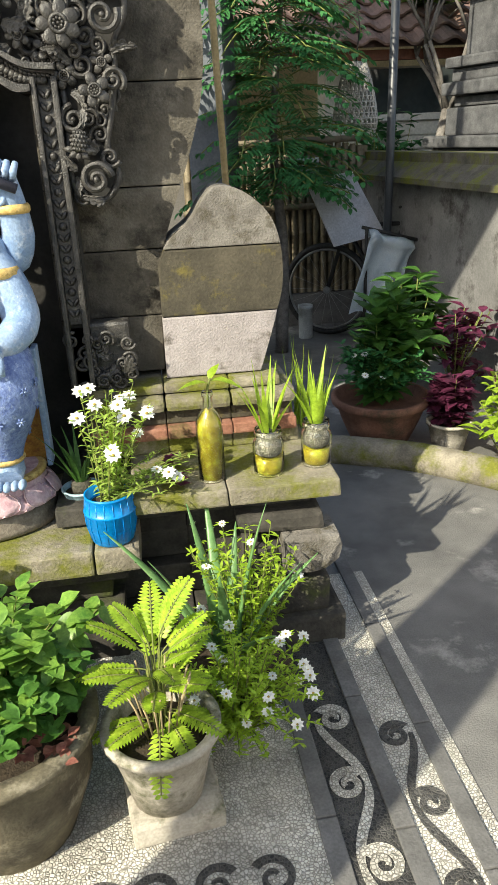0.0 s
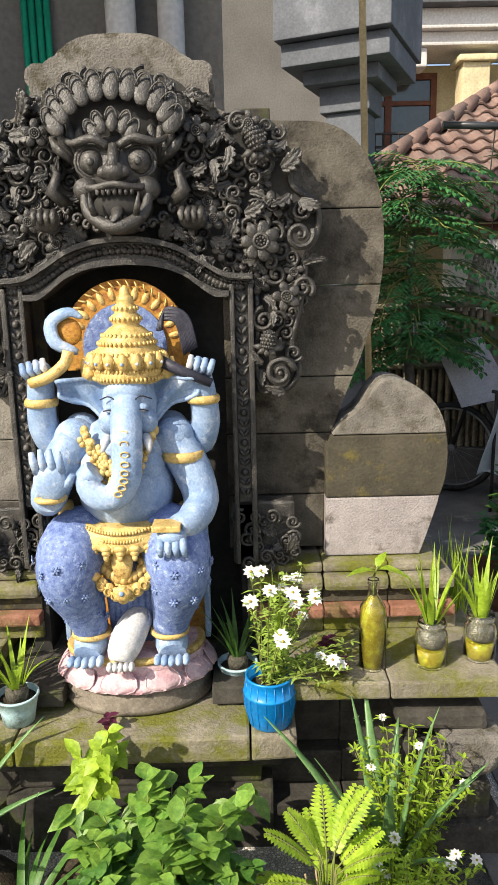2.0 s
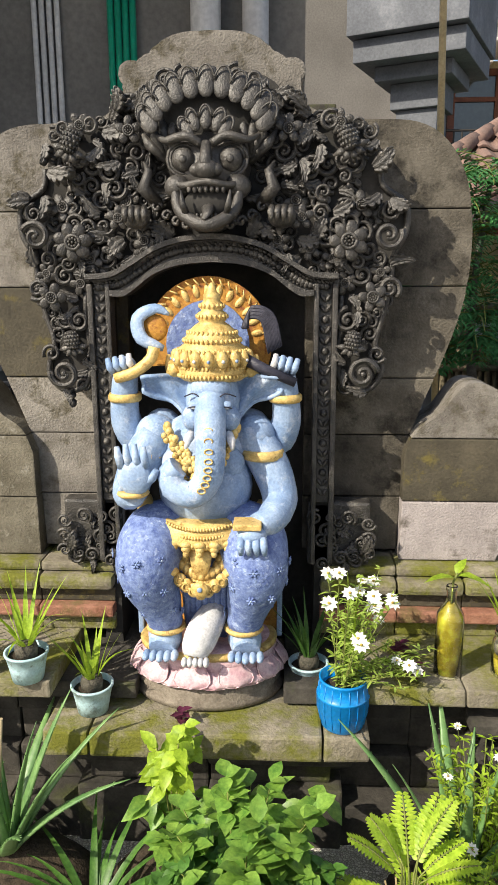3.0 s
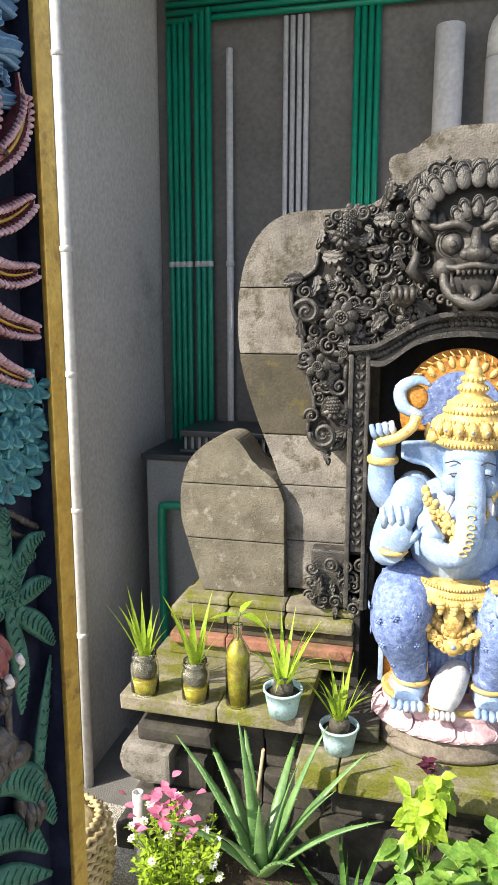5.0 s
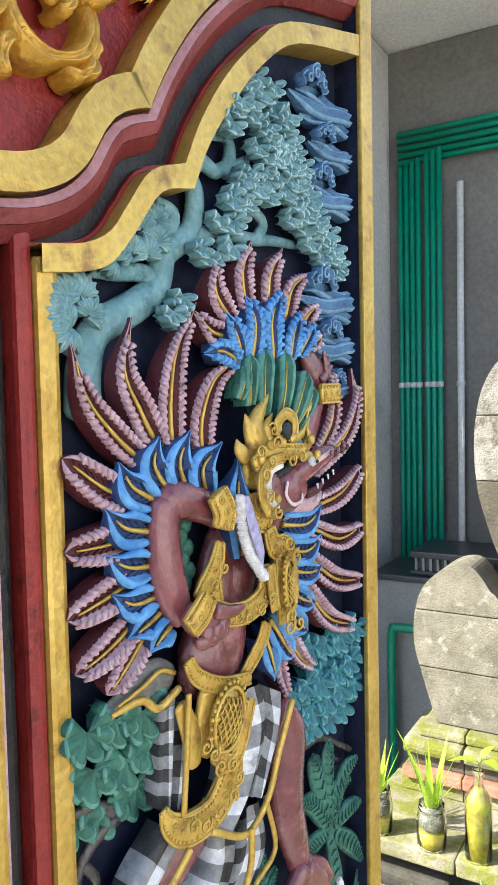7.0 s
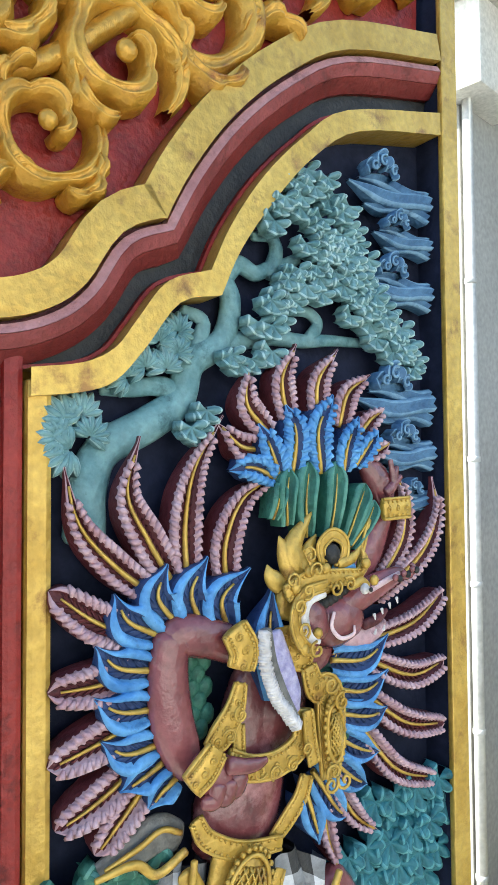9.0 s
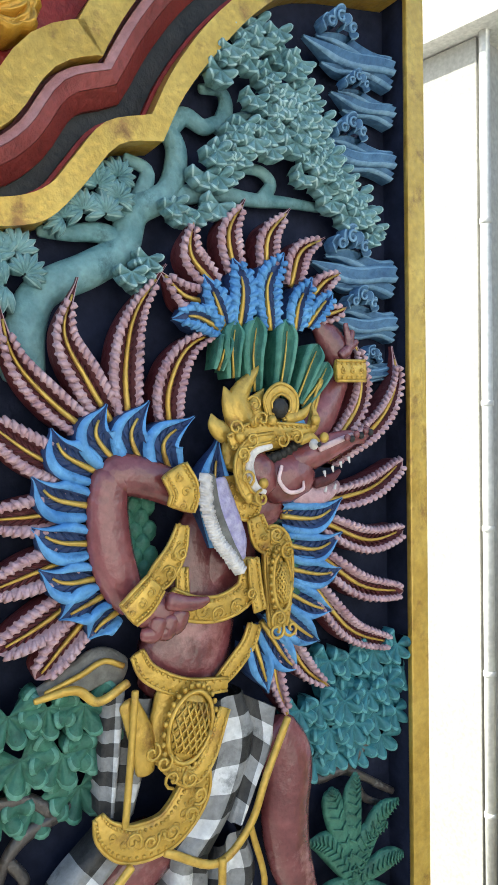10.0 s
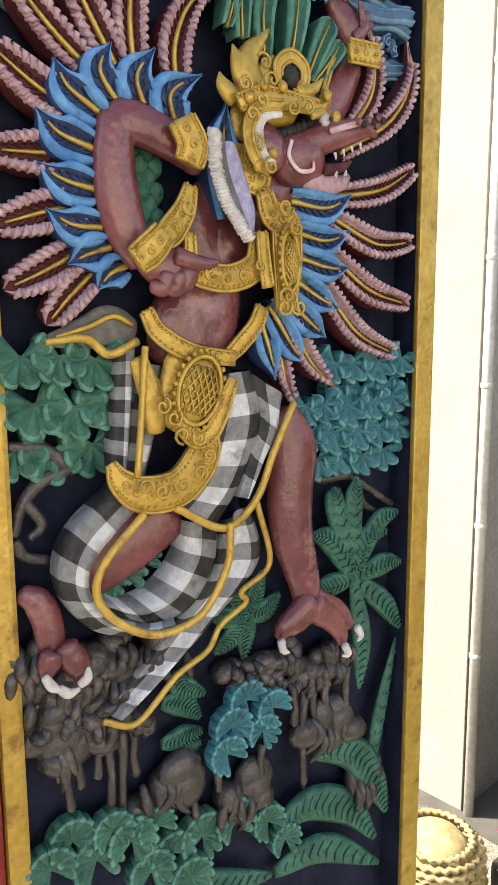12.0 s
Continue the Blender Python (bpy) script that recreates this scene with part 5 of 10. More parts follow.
roll([(-0.0693, 1.6942), (-0.0685, 1.6912)], (0.0011, 0.0005), CLOTHW, 0.026, 0.62)
roll([(-0.0633, 1.6967), (-0.0625, 1.6937)], (0.0011, 0.0005), CLOTHW, 0.026, 0.62)
roll([(-0.0572, 1.6992), (-0.0563, 1.6961)], (0.0011, 0.0005), CLOTHW, 0.026, 0.62)
roll([(-0.0729, 1.6802), (-0.0720, 1.6828)], (0.0011, 0.0005), CLOTHW, 0.024, 0.62)
roll([(-0.0661, 1.6815), (-0.0652, 1.6841)], (0.0011, 0.0005), CLOTHW, 0.024, 0.62)
roll([(-0.1026, 1.6955), (-0.1043, 1.6876), (-0.0977, 1.6809), (-0.0885, 1.6820), (-0.0877, 1.6865)], (0.0011, 0.0012, 0.0012, 0.0011, 0.0007), PALEPINK, 0.023, 0.62)
roll([(-0.0914, 1.7092), (-0.0853, 1.7111), (-0.0800, 1.7084)], (0.0025, 0.0029, 0.0022), GOLD, 0.026, 0.62)
bead(-0.0841, 1.7072, 0.0032, CLOTHW, 0.028)
bead(-0.0833, 1.7071, 0.0014, HAIR, 0.032)
bead(-0.1118, 1.6988, 0.0032, HAIR, 0.018)
bead(-0.1084, 1.6992, 0.0032, HAIR, 0.018)
bead(-0.1049, 1.7000, 0.0032, HAIR, 0.018)
bead(-0.1014, 1.7010, 0.0032, HAIR, 0.018)
bead(-0.0979, 1.7023, 0.0032, HAIR, 0.018)
bead(-0.0943, 1.7040, 0.0032, HAIR, 0.018)
bead(-0.0906, 1.7060, 0.0032, HAIR, 0.018)
bead(-0.0870, 1.7083, 0.0032, HAIR, 0.018)
bead(-0.0833, 1.7110, 0.0032, HAIR, 0.018)
bead(-0.0579, 1.7107, 0.0022, SKIN, 0.026)
bead(-0.0544, 1.7099, 0.0022, HAIR, 0.026)
bead(-0.0508, 1.7126, 0.0022, SKIN, 0.026)
bead(-0.0473, 1.7119, 0.0022, HAIR, 0.026)
bead(-0.0436, 1.7146, 0.0022, SKIN, 0.026)
bead(-0.0400, 1.7138, 0.0022, HAIR, 0.026)
roll([(-0.0751, 1.7043), (-0.0623, 1.7087), (-0.0508, 1.7123)], (0.0018, 0.0018, 0.0014), PALEPINK, 0.022, 0.62)
# crown and gold collar
flame([(-0.1349, 1.7118), (-0.1418, 1.7180), (-0.1442, 1.7240)], 0.0108, 0.018)
flame([(-0.1258, 1.7117), (-0.1322, 1.7286), (-0.1363, 1.7386)], 0.0130, 0.018)
flame([(-0.1203, 1.7147), (-0.1274, 1.7317), (-0.1135, 1.7504)], 0.0166, 0.018)
flame([(-0.1146, 1.7178), (-0.1164, 1.7287), (-0.1106, 1.7382)], 0.0122, 0.018)
roll([(-0.1278, 1.6964), (-0.1241, 1.7070), (-0.1128, 1.7131), (-0.0973, 1.7129)], (0.0086, 0.0108, 0.0115, 0.0086), GOLD, 0.014, 0.45)
gold([(-0.1340, 1.6905), (-0.1327, 1.6813), (-0.1226, 1.6730), (-0.1170, 1.6788)], (0.0058, 0.0065, 0.0072, 0.0043), 0.018)
gold([(-0.1367, 1.7088), (-0.1221, 1.7147), (-0.1032, 1.7145), (-0.0832, 1.7143)], (0.0043, 0.0047, 0.0047, 0.0036), 0.024)
gold([(-0.1092, 1.7228), (-0.1107, 1.7319), (-0.1029, 1.7380), (-0.0943, 1.7337), (-0.0944, 1.7254), (-0.1015, 1.7222)], (0.0022, 0.0029, 0.0032, 0.0029, 0.0025, 0.0018), 0.022)
bead(-0.1034, 1.7272, 0.0061, HAIR, 0.022)
roll([(-0.1117, 1.7068), (-0.1223, 1.7039), (-0.1260, 1.6963), (-0.1225, 1.6854), (-0.1158, 1.6819)], (0.0018, 0.0025, 0.0029, 0.0025, 0.0014), CLOTHW, 0.026, 0.6)
gold([(-0.1101, 1.7115), (-0.1259, 1.7080), (-0.1325, 1.6965), (-0.1280, 1.6826), (-0.1189, 1.6768)], (0.0025, 0.0029, 0.0029, 0.0029, 0.0022), 0.026)
roll([(-0.0981, 1.7177), (-0.0913, 1.7202), (-0.0865, 1.7170)], (0.0043, 0.0050, 0.0036), BLUEF, 0.02, 0.62)
bead(-0.1313, 1.7118, 0.0032, GOLD, 0.026)
bead(-0.1221, 1.7194, 0.0032, GOLD, 0.026)
bead(-0.1108, 1.7203, 0.0032, GOLD, 0.026)
bead(-0.0811, 1.7208, 0.0032, GOLD, 0.026)
bead(-0.0750, 1.7109, 0.0032, GOLD, 0.026)
bead(-0.1262, 1.6794, 0.0032, GOLD, 0.026)
bead(-0.1169, 1.6866, 0.0032, GOLD, 0.026)
gold([(-0.0799, 1.7143), (-0.0765, 1.7274), (-0.0704, 1.7447)], (0.0014, 0.0013, 0.0007), 0.018)
curl(-0.1325, 1.7026, 0.0047, 0.03)
curl(-0.1266, 1.7102, 0.0047, 0.03)
curl(-0.1202, 1.7209, 0.0047, 0.03)
curl(-0.1249, 1.7287, 0.0047, 0.03)
curl(-0.1071, 1.7098, 0.0047, 0.03)
curl(-0.0973, 1.7113, 0.0047, 0.03)
curl(-0.1297, 1.6903, 0.0047, 0.03)
curl(-0.1207, 1.6791, 0.0047, 0.03)
curl(-0.1366, 1.7164, 0.0047, 0.03)
flame([(-0.0832, 1.7143), (-0.0782, 1.7208), (-0.0798, 1.7290)], 0.0079, 0.022)
flame([(-0.0992, 1.7209), (-0.0872, 1.7241), (-0.0810, 1.7306)], 0.0072, 0.022)
gold([(-0.0919, 1.6709), (-0.0818, 1.6669), (-0.0755, 1.6708)], (0.0029, 0.0050, 0.0029), 0.01)
# arm bands
gold([(-0.1706, 1.6956), (-0.1649, 1.6846), (-0.1670, 1.6760)], (0.0079, 0.0086, 0.0079), 0.026)
gold([(-0.0596, 1.7500), (-0.0372, 1.7508)], (0.0065, 0.0065), 0.018)
gold([(-0.1833, 1.6416), (-0.1901, 1.6340), (-0.1977, 1.6281)], (0.0065, 0.0079, 0.0072), 0.03)
# sash, collar plates and pendant
roll([(-0.1422, 1.6879), (-0.1378, 1.6725), (-0.1319, 1.6553), (-0.1284, 1.6473)], (0.0054, 0.0072, 0.0072, 0.0032), LILAC, 0.021, 0.4)
roll([(-0.1501, 1.6906), (-0.1469, 1.6731), (-0.1391, 1.6560), (-0.1303, 1.6429)], (0.0050, 0.0054, 0.0050, 0.0032), CHECKG, 0.023, 0.45)
fringe([(-0.1535, 1.6920), (-0.1530, 1.6751), (-0.1450, 1.6565), (-0.1321, 1.6410)], 0.0072, 0.028)
gold([(-0.1628, 1.6669), (-0.1672, 1.6542), (-0.1751, 1.6435), (-0.1814, 1.6380)], (0.0036, 0.0061, 0.0072, 0.0047), 0.02)
gold([(-0.1714, 1.6301), (-0.1566, 1.6237), (-0.1395, 1.6227), (-0.1250, 1.6300), (-0.1229, 1.6467)], (0.0068, 0.0068, 0.0072, 0.0072, 0.0047), 0.02)
gold([(-0.1616, 1.6302), (-0.1614, 1.6449)], (0.0036, 0.0029), 0.016)
gold([(-0.1190, 1.6681), (-0.1146, 1.6568), (-0.1059, 1.6529), (-0.1042, 1.6352), (-0.1045, 1.6068)], (0.0050, 0.0072, 0.0097, 0.0101, 0.0065), 0.02)
gold([(-0.1229, 1.6467), (-0.1213, 1.6310), (-0.1188, 1.6183)], (0.0032, 0.0036, 0.0036), 0.024)
lattice(-0.1057, 1.6323, 0.0060, 0.0165, 0.05, 0.023)
curl(-0.1115, 1.6597, 0.0054, 0.03)
curl(-0.1040, 1.6495, 0.0054, 0.03)
curl(-0.1102, 1.6139, 0.0054, 0.03)
curl(-0.1026, 1.6080, 0.0054, 0.03)
curl(-0.1122, 1.6079, 0.0054, 0.03)
curl(-0.1566, 1.6243, 0.0043, 0.028)
curl(-0.1465, 1.6216, 0.0043, 0.028)
curl(-0.1359, 1.6232, 0.0043, 0.028)
curl(-0.1268, 1.6287, 0.0043, 0.028)
curl(-0.1679, 1.6543, 0.0043, 0.028)
curl(-0.1744, 1.6449, 0.0043, 0.028)
gold([(-0.1160, 1.6085), (-0.1206, 1.5984), (-0.1309, 1.5879), (-0.1389, 1.5812)], (0.0043, 0.0047, 0.0047, 0.0036), 0.014)
gold([(-0.1880, 1.6056), (-0.1813, 1.5944), (-0.1621, 1.5840), (-0.1364, 1.5807)], (0.0036, 0.0047, 0.0047, 0.0036), 0.018)
# checked cloth and its gold hems
checked([(-0.2020, 1.5863), (-0.2036, 1.5584), (-0.2056, 1.5271)], [(-0.1898, 1.5875), (-0.1923, 1.5577), (-0.1958, 1.5246)], 2, 9, 0.008, 0.0015)
checked([(-0.1916, 1.5805), (-0.1931, 1.5520), (-0.1981, 1.5205)], [(-0.1726, 1.5771), (-0.1759, 1.5479), (-0.1839, 1.5188)], 2, 7, 0.004, 0.0015)
checked([(-0.1473, 1.5718), (-0.1530, 1.5431), (-0.1622, 1.5163), (-0.1777, 1.5038)], [(-0.1238, 1.5741), (-0.1144, 1.5466), (-0.1279, 1.5123), (-0.1449, 1.4893)], 3, 7, 0.013, 0.002)
checked([(-0.1275, 1.5739), (-0.1182, 1.5485), (-0.1240, 1.5281), (-0.1318, 1.5030)], [(-0.1006, 1.5587), (-0.1045, 1.5378), (-0.1156, 1.5174), (-0.1250, 1.5021)], 2, 6, 0.012, 0.002)
checked([(-0.2044, 1.5183), (-0.2304, 1.4959), (-0.2366, 1.4711), (-0.2236, 1.4482), (-0.2024, 1.4379), (-0.1794, 1.4372)], [(-0.1939, 1.5036), (-0.2157, 1.4818), (-0.2194, 1.4646), (-0.2068, 1.4483), (-0.1877, 1.4401), (-0.1725, 1.4404)], 2, 11, 0.012, 0.002)
checked([(-0.1431, 1.4900), (-0.1456, 1.4659), (-0.1619, 1.4436), (-0.1861, 1.4400), (-0.2068, 1.4492)], [(-0.1644, 1.4932), (-0.1665, 1.4745), (-0.1806, 1.4582), (-0.1987, 1.4536), (-0.2164, 1.4625)], 2, 9, 0.008, 0.002)
checked([(-0.1394, 1.4894), (-0.1464, 1.4628), (-0.1726, 1.4340), (-0.1935, 1.4118), (-0.2150, 1.3945)], [(-0.1204, 1.4982), (-0.1118, 1.4614), (-0.1439, 1.4306), (-0.1696, 1.4102), (-0.1991, 1.3889)], 3, 13, 0.006, 0.003)
roll([(-0.1898, 1.5875), (-0.1923, 1.5577), (-0.1958, 1.5231)], (0.0019, 0.0019, 0.0019), GOLD, 0.02, 0.8)
roll([(-0.0982, 1.5547), (-0.1125, 1.5270), (-0.1242, 1.5020), (-0.1449, 1.4886), (-0.1744, 1.5039)], (0.0023, 0.0023, 0.0023, 0.0023, 0.0023), GOLD, 0.02, 0.8)
roll([(-0.1939, 1.5036), (-0.2157, 1.4818), (-0.2200, 1.4647), (-0.2068, 1.4476), (-0.1861, 1.4381), (-0.1612, 1.4435), (-0.1449, 1.4674), (-0.1423, 1.4908)], (0.0023, 0.0023, 0.0023, 0.0023, 0.0023, 0.0023, 0.0023, 0.0023), GOLD, 0.022, 0.8)
roll([(-0.1196, 1.4981), (-0.1110, 1.4613), (-0.1304, 1.4479), (-0.1277, 1.4406), (-0.1446, 1.4307), (-0.1533, 1.4177), (-0.1732, 1.4079), (-0.1975, 1.3877), (-0.2160, 1.3942)], (0.0019, 0.0019, 0.0019, 0.0019, 0.0019, 0.0019, 0.0019, 0.0019, 0.0019), GOLD, 0.014, 0.8)
# grey scarf end
roll([(-0.1926, 1.5946), (-0.2030, 1.5987), (-0.2148, 1.5947), (-0.2344, 1.5909)], (0.0084, 0.0099, 0.0084, 0.0030), CHECKG, 0.006, 0.4)
roll([(-0.1912, 1.5904), (-0.2065, 1.5842), (-0.2178, 1.5920), (-0.2371, 1.5906)], (0.0023, 0.0023, 0.0023, 0.0015), GOLD, 0.014, 0.8)
roll([(-0.1925, 1.5987), (-0.2029, 1.6028), (-0.2147, 1.5979), (-0.2316, 1.5927)], (0.0015, 0.0015, 0.0015, 0.0011), GOLD, 0.012, 0.8)
# gold apron with its hanging tail
roll([(-0.1626, 1.5798), (-0.1646, 1.5650), (-0.1732, 1.5507)], (0.0144, 0.0160, 0.0122), GOLD, 0.014, 0.25)
lattice(-0.1612, 1.5649, 0.0128, 0.0190, -0.30, 0.020)
gold([(-0.1548, 1.5433), (-0.1585, 1.5282), (-0.1725, 1.5144), (-0.1921, 1.5132), (-0.2043, 1.5212), (-0.2090, 1.5309)], (0.0076, 0.0106, 0.0106, 0.0099, 0.0068, 0.0023), 0.018)
gold([(-0.1733, 1.5492), (-0.1618, 1.5393), (-0.1512, 1.5461), (-0.1403, 1.5700)], (0.0046, 0.0049, 0.0046, 0.0030), 0.022)
roll([(-0.1916, 1.5805), (-0.1852, 1.5631), (-0.1831, 1.5455)], (0.0053, 0.0068, 0.0053), GOLD, 0.016, 0.35)
curl(-0.1781, 1.5525, 0.0049, 0.027)
curl(-0.1734, 1.5432, 0.0049, 0.027)
curl(-0.1634, 1.5409, 0.0049, 0.027)
curl(-0.1844, 1.5587, 0.0049, 0.027)
curl(-0.1585, 1.5313, 0.0049, 0.027)
curl(-0.1638, 1.5226, 0.0049, 0.027)
curl(-0.1740, 1.5177, 0.0049, 0.027)
curl(-0.1856, 1.5160, 0.0049, 0.027)
curl(-0.1950, 1.5186, 0.0049, 0.027)
# legs and clawed feet
roll([(-0.1712, 1.4973), (-0.1913, 1.4850), (-0.2090, 1.4731), (-0.2169, 1.4656)], (0.0175, 0.0182, 0.0152, 0.0114), SKIN, -0.002, 0.62)
roll([(-0.0985, 1.5439), (-0.0903, 1.5249), (-0.0922, 1.4979), (-0.0900, 1.4733), (-0.0812, 1.4433), (-0.0789, 1.4301)], (0.0137, 0.0167, 0.0160, 0.0144, 0.0114, 0.0099), SKIN, 0.008, 0.62)
roll([(-0.0797, 1.4285), (-0.0897, 1.4216), (-0.0982, 1.4174), (-0.1024, 1.4127)], (0.0106, 0.0099, 0.0076, 0.0046), SKIN, 0.012, 0.62)
roll([(-0.0766, 1.4260), (-0.0629, 1.4155), (-0.0549, 1.4049), (-0.0528, 1.3968)], (0.0099, 0.0084, 0.0061, 0.0038), SKIN, 0.012, 0.62)
roll([(-0.0744, 1.4281), (-0.0560, 1.4189), (-0.0454, 1.4065)], (0.0091, 0.0068, 0.0046), SKIN, 0.01, 0.62)
roll([(-0.1053, 1.4127), (-0.1036, 1.4065), (-0.0994, 1.4040)], (0.0027, 0.0023, 0.0008), CLOTHW, 0.018, 0.8)
roll([(-0.0557, 1.3975), (-0.0527, 1.3914), (-0.0574, 1.3911)], (0.0027, 0.0023, 0.0008), CLOTHW, 0.018, 0.8)
roll([(-0.0454, 1.4073), (-0.0424, 1.4012), (-0.0452, 1.3980)], (0.0027, 0.0023, 0.0008), CLOTHW, 0.018, 0.8)
roll([(-0.2512, 1.4678), (-0.2446, 1.4626), (-0.2401, 1.4514), (-0.2381, 1.4377), (-0.2356, 1.4289)], (0.0053, 0.0076, 0.0080, 0.0076, 0.0076), SKIN, 0.004, 0.62)
roll([(-0.2329, 1.4378), (-0.2275, 1.4273), (-0.2253, 1.4207)], (0.0068, 0.0076, 0.0046), SKIN, 0.01, 0.62)
roll([(-0.2402, 1.4352), (-0.2425, 1.4299), (-0.2435, 1.4257)], (0.0068, 0.0061, 0.0038), SKIN, 0.01, 0.62)
roll([(-0.2455, 1.4268), (-0.2423, 1.4212), (-0.2373, 1.4173)], (0.0023, 0.0027, 0.0011), CLOTHW, 0.014, 0.8)
roll([(-0.2384, 1.4188), (-0.2339, 1.4151), (-0.2285, 1.4160)], (0.0023, 0.0027, 0.0011), CLOTHW, 0.014, 0.8)
roll([(-0.2278, 1.4183), (-0.2241, 1.4209), (-0.2233, 1.4262)], (0.0023, 0.0027, 0.0011), CLOTHW, 0.014, 0.8)
bmesh.ops.recalc_face_normals(relief_bm, faces=relief_bm.faces)
part("dancer_carving", relief_bm, RELIEF_MATS, carved_panel, "painted carving of a winged dancer in checked cloth")
bm = bmesh.new()
prism(bm, [(-0.345, 0.0), (0.0070 + 0.016, 0.0), (0.0070 + 0.016, 2.25), (-0.345, 2.25)], 0.024, 0.07)
part("backboard", bm, RELIEF_MATS[NIGHT], carved_panel, "dark blue board behind the carving")
M_RED = paint("red_paint", (0.17, 0.012, 0.011), (0.28, 0.026, 0.02), 0.45, 20)
M_PINKLINE = RELIEF_MATS[PINKF]
M_ROSE = paint("rose_moulding_paint", (0.32, 0.14, 0.14), (0.46, 0.25, 0.25), 0.45, 20)
M_MAROON = paint("maroon_moulding_paint", (0.13, 0.018, 0.018), (0.20, 0.035, 0.032), 0.45, 20)
M_DUSK = paint("dusky_red_paint", (0.16, 0.03, 0.03), (0.28, 0.07, 0.07), 0.45, 20)


def strip(name, u0, u1, z0, z1, front, material, bevel=0.003):
    bm = bmesh.new()
    box(bm, u0, u1, front, 0.0239, z0, z1, bevel=bevel)
    return part(name, bm, material, carved_panel)


strip("frame_fillet", 0.0085, 0.0215, 0.0, 2.25, 0.0045, RELIEF_MATS[NIGHT], 0.0)
bm = bmesh.new()
box(bm, 0.0070, 0.0225, 0.0, 0.0042, 0.0, 2.25, bevel=0.0012)
part("frame_upright", bm, M_GOLD, carved_panel)
strip("frame_upright", -0.2665, -0.2545, 0.0, 1.815, 0.006, M_GOLD)
strip("side_moulding", -0.2765, -0.267, 0.0, 1.83, 0.008, M_RED)
strip("side_moulding", -0.290, -0.277, 0.0, 1.845, 0.018, RELIEF_MATS[HAIR])
strip("side_moulding", -0.2945, -0.2905, 0.0, 1.85, 0.004, M_PINKLINE)
strip("frame_upright", -0.318, -0.295, 0.0, 1.86, -0.002, M_GOLD)
strip("side_moulding", -0.34, -0.3185, 0.0, 1.86, 0.006, M_RED)
strip("frame_foot", -0.2545, -0.036, 0.0, 1.16, 0.0, M_GOLD)
GOLD_IN = [tuple(q) for q in smooth_line([(-0.2663, 1.8064), (-0.2419, 1.8096), (-0.2260, 1.8159), (-0.2103, 1.8329), (-0.1910, 1.8573), (-0.1666, 1.8642)], 4)] + [tuple(q) for q in smooth_line([(-0.1666, 1.8642), (-0.1536, 1.8912), (-0.1305, 1.9230), (-0.1019, 1.9540), (-0.0660, 1.9780), (0.0065, 1.9947)], 4)][1:]
GOLD_OUT = [tuple(q) for q in smooth_line([(-0.2663, 1.8191), (-0.2420, 1.8232), (-0.2262, 1.8315), (-0.2145, 1.8466), (-0.1980, 1.8671), (-0.1728, 1.8767)], 4)] + [tuple(q) for q in smooth_line([(-0.1728, 1.8767), (-0.1598, 1.9035), (-0.1376, 1.9351), (-0.1091, 1.9641), (-0.0760, 1.9881), (0.0065, 2.0096)], 4)][1:]
MAR = [tuple(q) for q in smooth_line([(-0.3391, 1.8272), (-0.2846, 1.8294), (-0.2549, 1.8382), (-0.2352, 1.8539), (-0.2178, 1.8799), (-0.1941, 1.8914)], 4)] + [tuple(q) for q in smooth_line([(-0.1941, 1.8914), (-0.1777, 1.9216), (-0.1527, 1.9555), (-0.1177, 1.9884), (-0.0746, 2.0153), (0.0065, 2.0348)], 4)][1:]


def offset(line, d):
    out = []
    for i, (x, z) in enumerate(line):
        ax, az = line[max(i - 1, 0)]
        bx, bz = line[min(i + 1, len(line) - 1)]
        ln = math.hypot(bx - ax, bz - az)
        out.append((x - (bz - az) / ln * d, z + (bx - ax) / ln * d))
    return out


def ribbon(name, low, high, front, material, back=None):
    bm = bmesh.new()
    fs = []
    for (a, b), (c, d) in zip(zip(low, low[1:]), zip(high, high[1:])):
        rear = front if back is None else back
        p = [bm.verts.new((x, y, z)) for ys in ((front, front, rear, rear), (0.0239,) * 4) for y, (x, z) in zip(ys, (a, b, d, c))]
        for q in ((0, 1, 2, 3), (7, 6, 5, 4), (0, 4, 5, 1), (3, 2, 6, 7)):
            bm.faces.new([p[k] for k in q])
    bmesh.ops.remove_doubles(bm, verts=bm.verts, dist=1e-5)
    bmesh.ops.recalc_face_normals(bm, faces=bm.faces)
    return part(name, bm, material, carved_panel)


ribbon("arch_band", GOLD_IN, GOLD_OUT, 0.001, M_GOLD)
ribbon("arch_groove", offset(GOLD_OUT, 0.0024), offset(MAR, -0.0115), 0.016, RELIEF_MATS[HAIR])
for d0, d1, y0, y1, m in ((-0.0115, -0.0045, 0.0125, 0.0045, M_MAROON), (-0.0043, 0.0018, 0.0040, 0.0, M_DUSK), (0.0020, 0.0062, -0.0005, 0.0015, M_ROSE), (0.0064, 0.0083, 0.009, 0.009, RELIEF_MATS[MAROON])):
    ribbon("arch_moulding", offset(MAR, d0), offset(MAR, d1), y0, m, y1)
ribbon("arch_moulding", offset(GOLD_OUT, 0.0003), offset(GOLD_OUT, 0.0022), 0.012, M_RED)
ribbon("arch_band", offset(MAR, 0.0085), offset(MAR, 0.0255), -0.002, M_GOLD)
# red field with gold scroll carving above
TOP = offset(MAR, 0.0258)
bm = bmesh.new()
prism(bm, TOP + [(0.0065, 2.25), (-0.345, 2.25), (-0.345, TOP[0][1])], 0.016, 0.0235)
part("red_field", bm, M_RED, carved_panel)


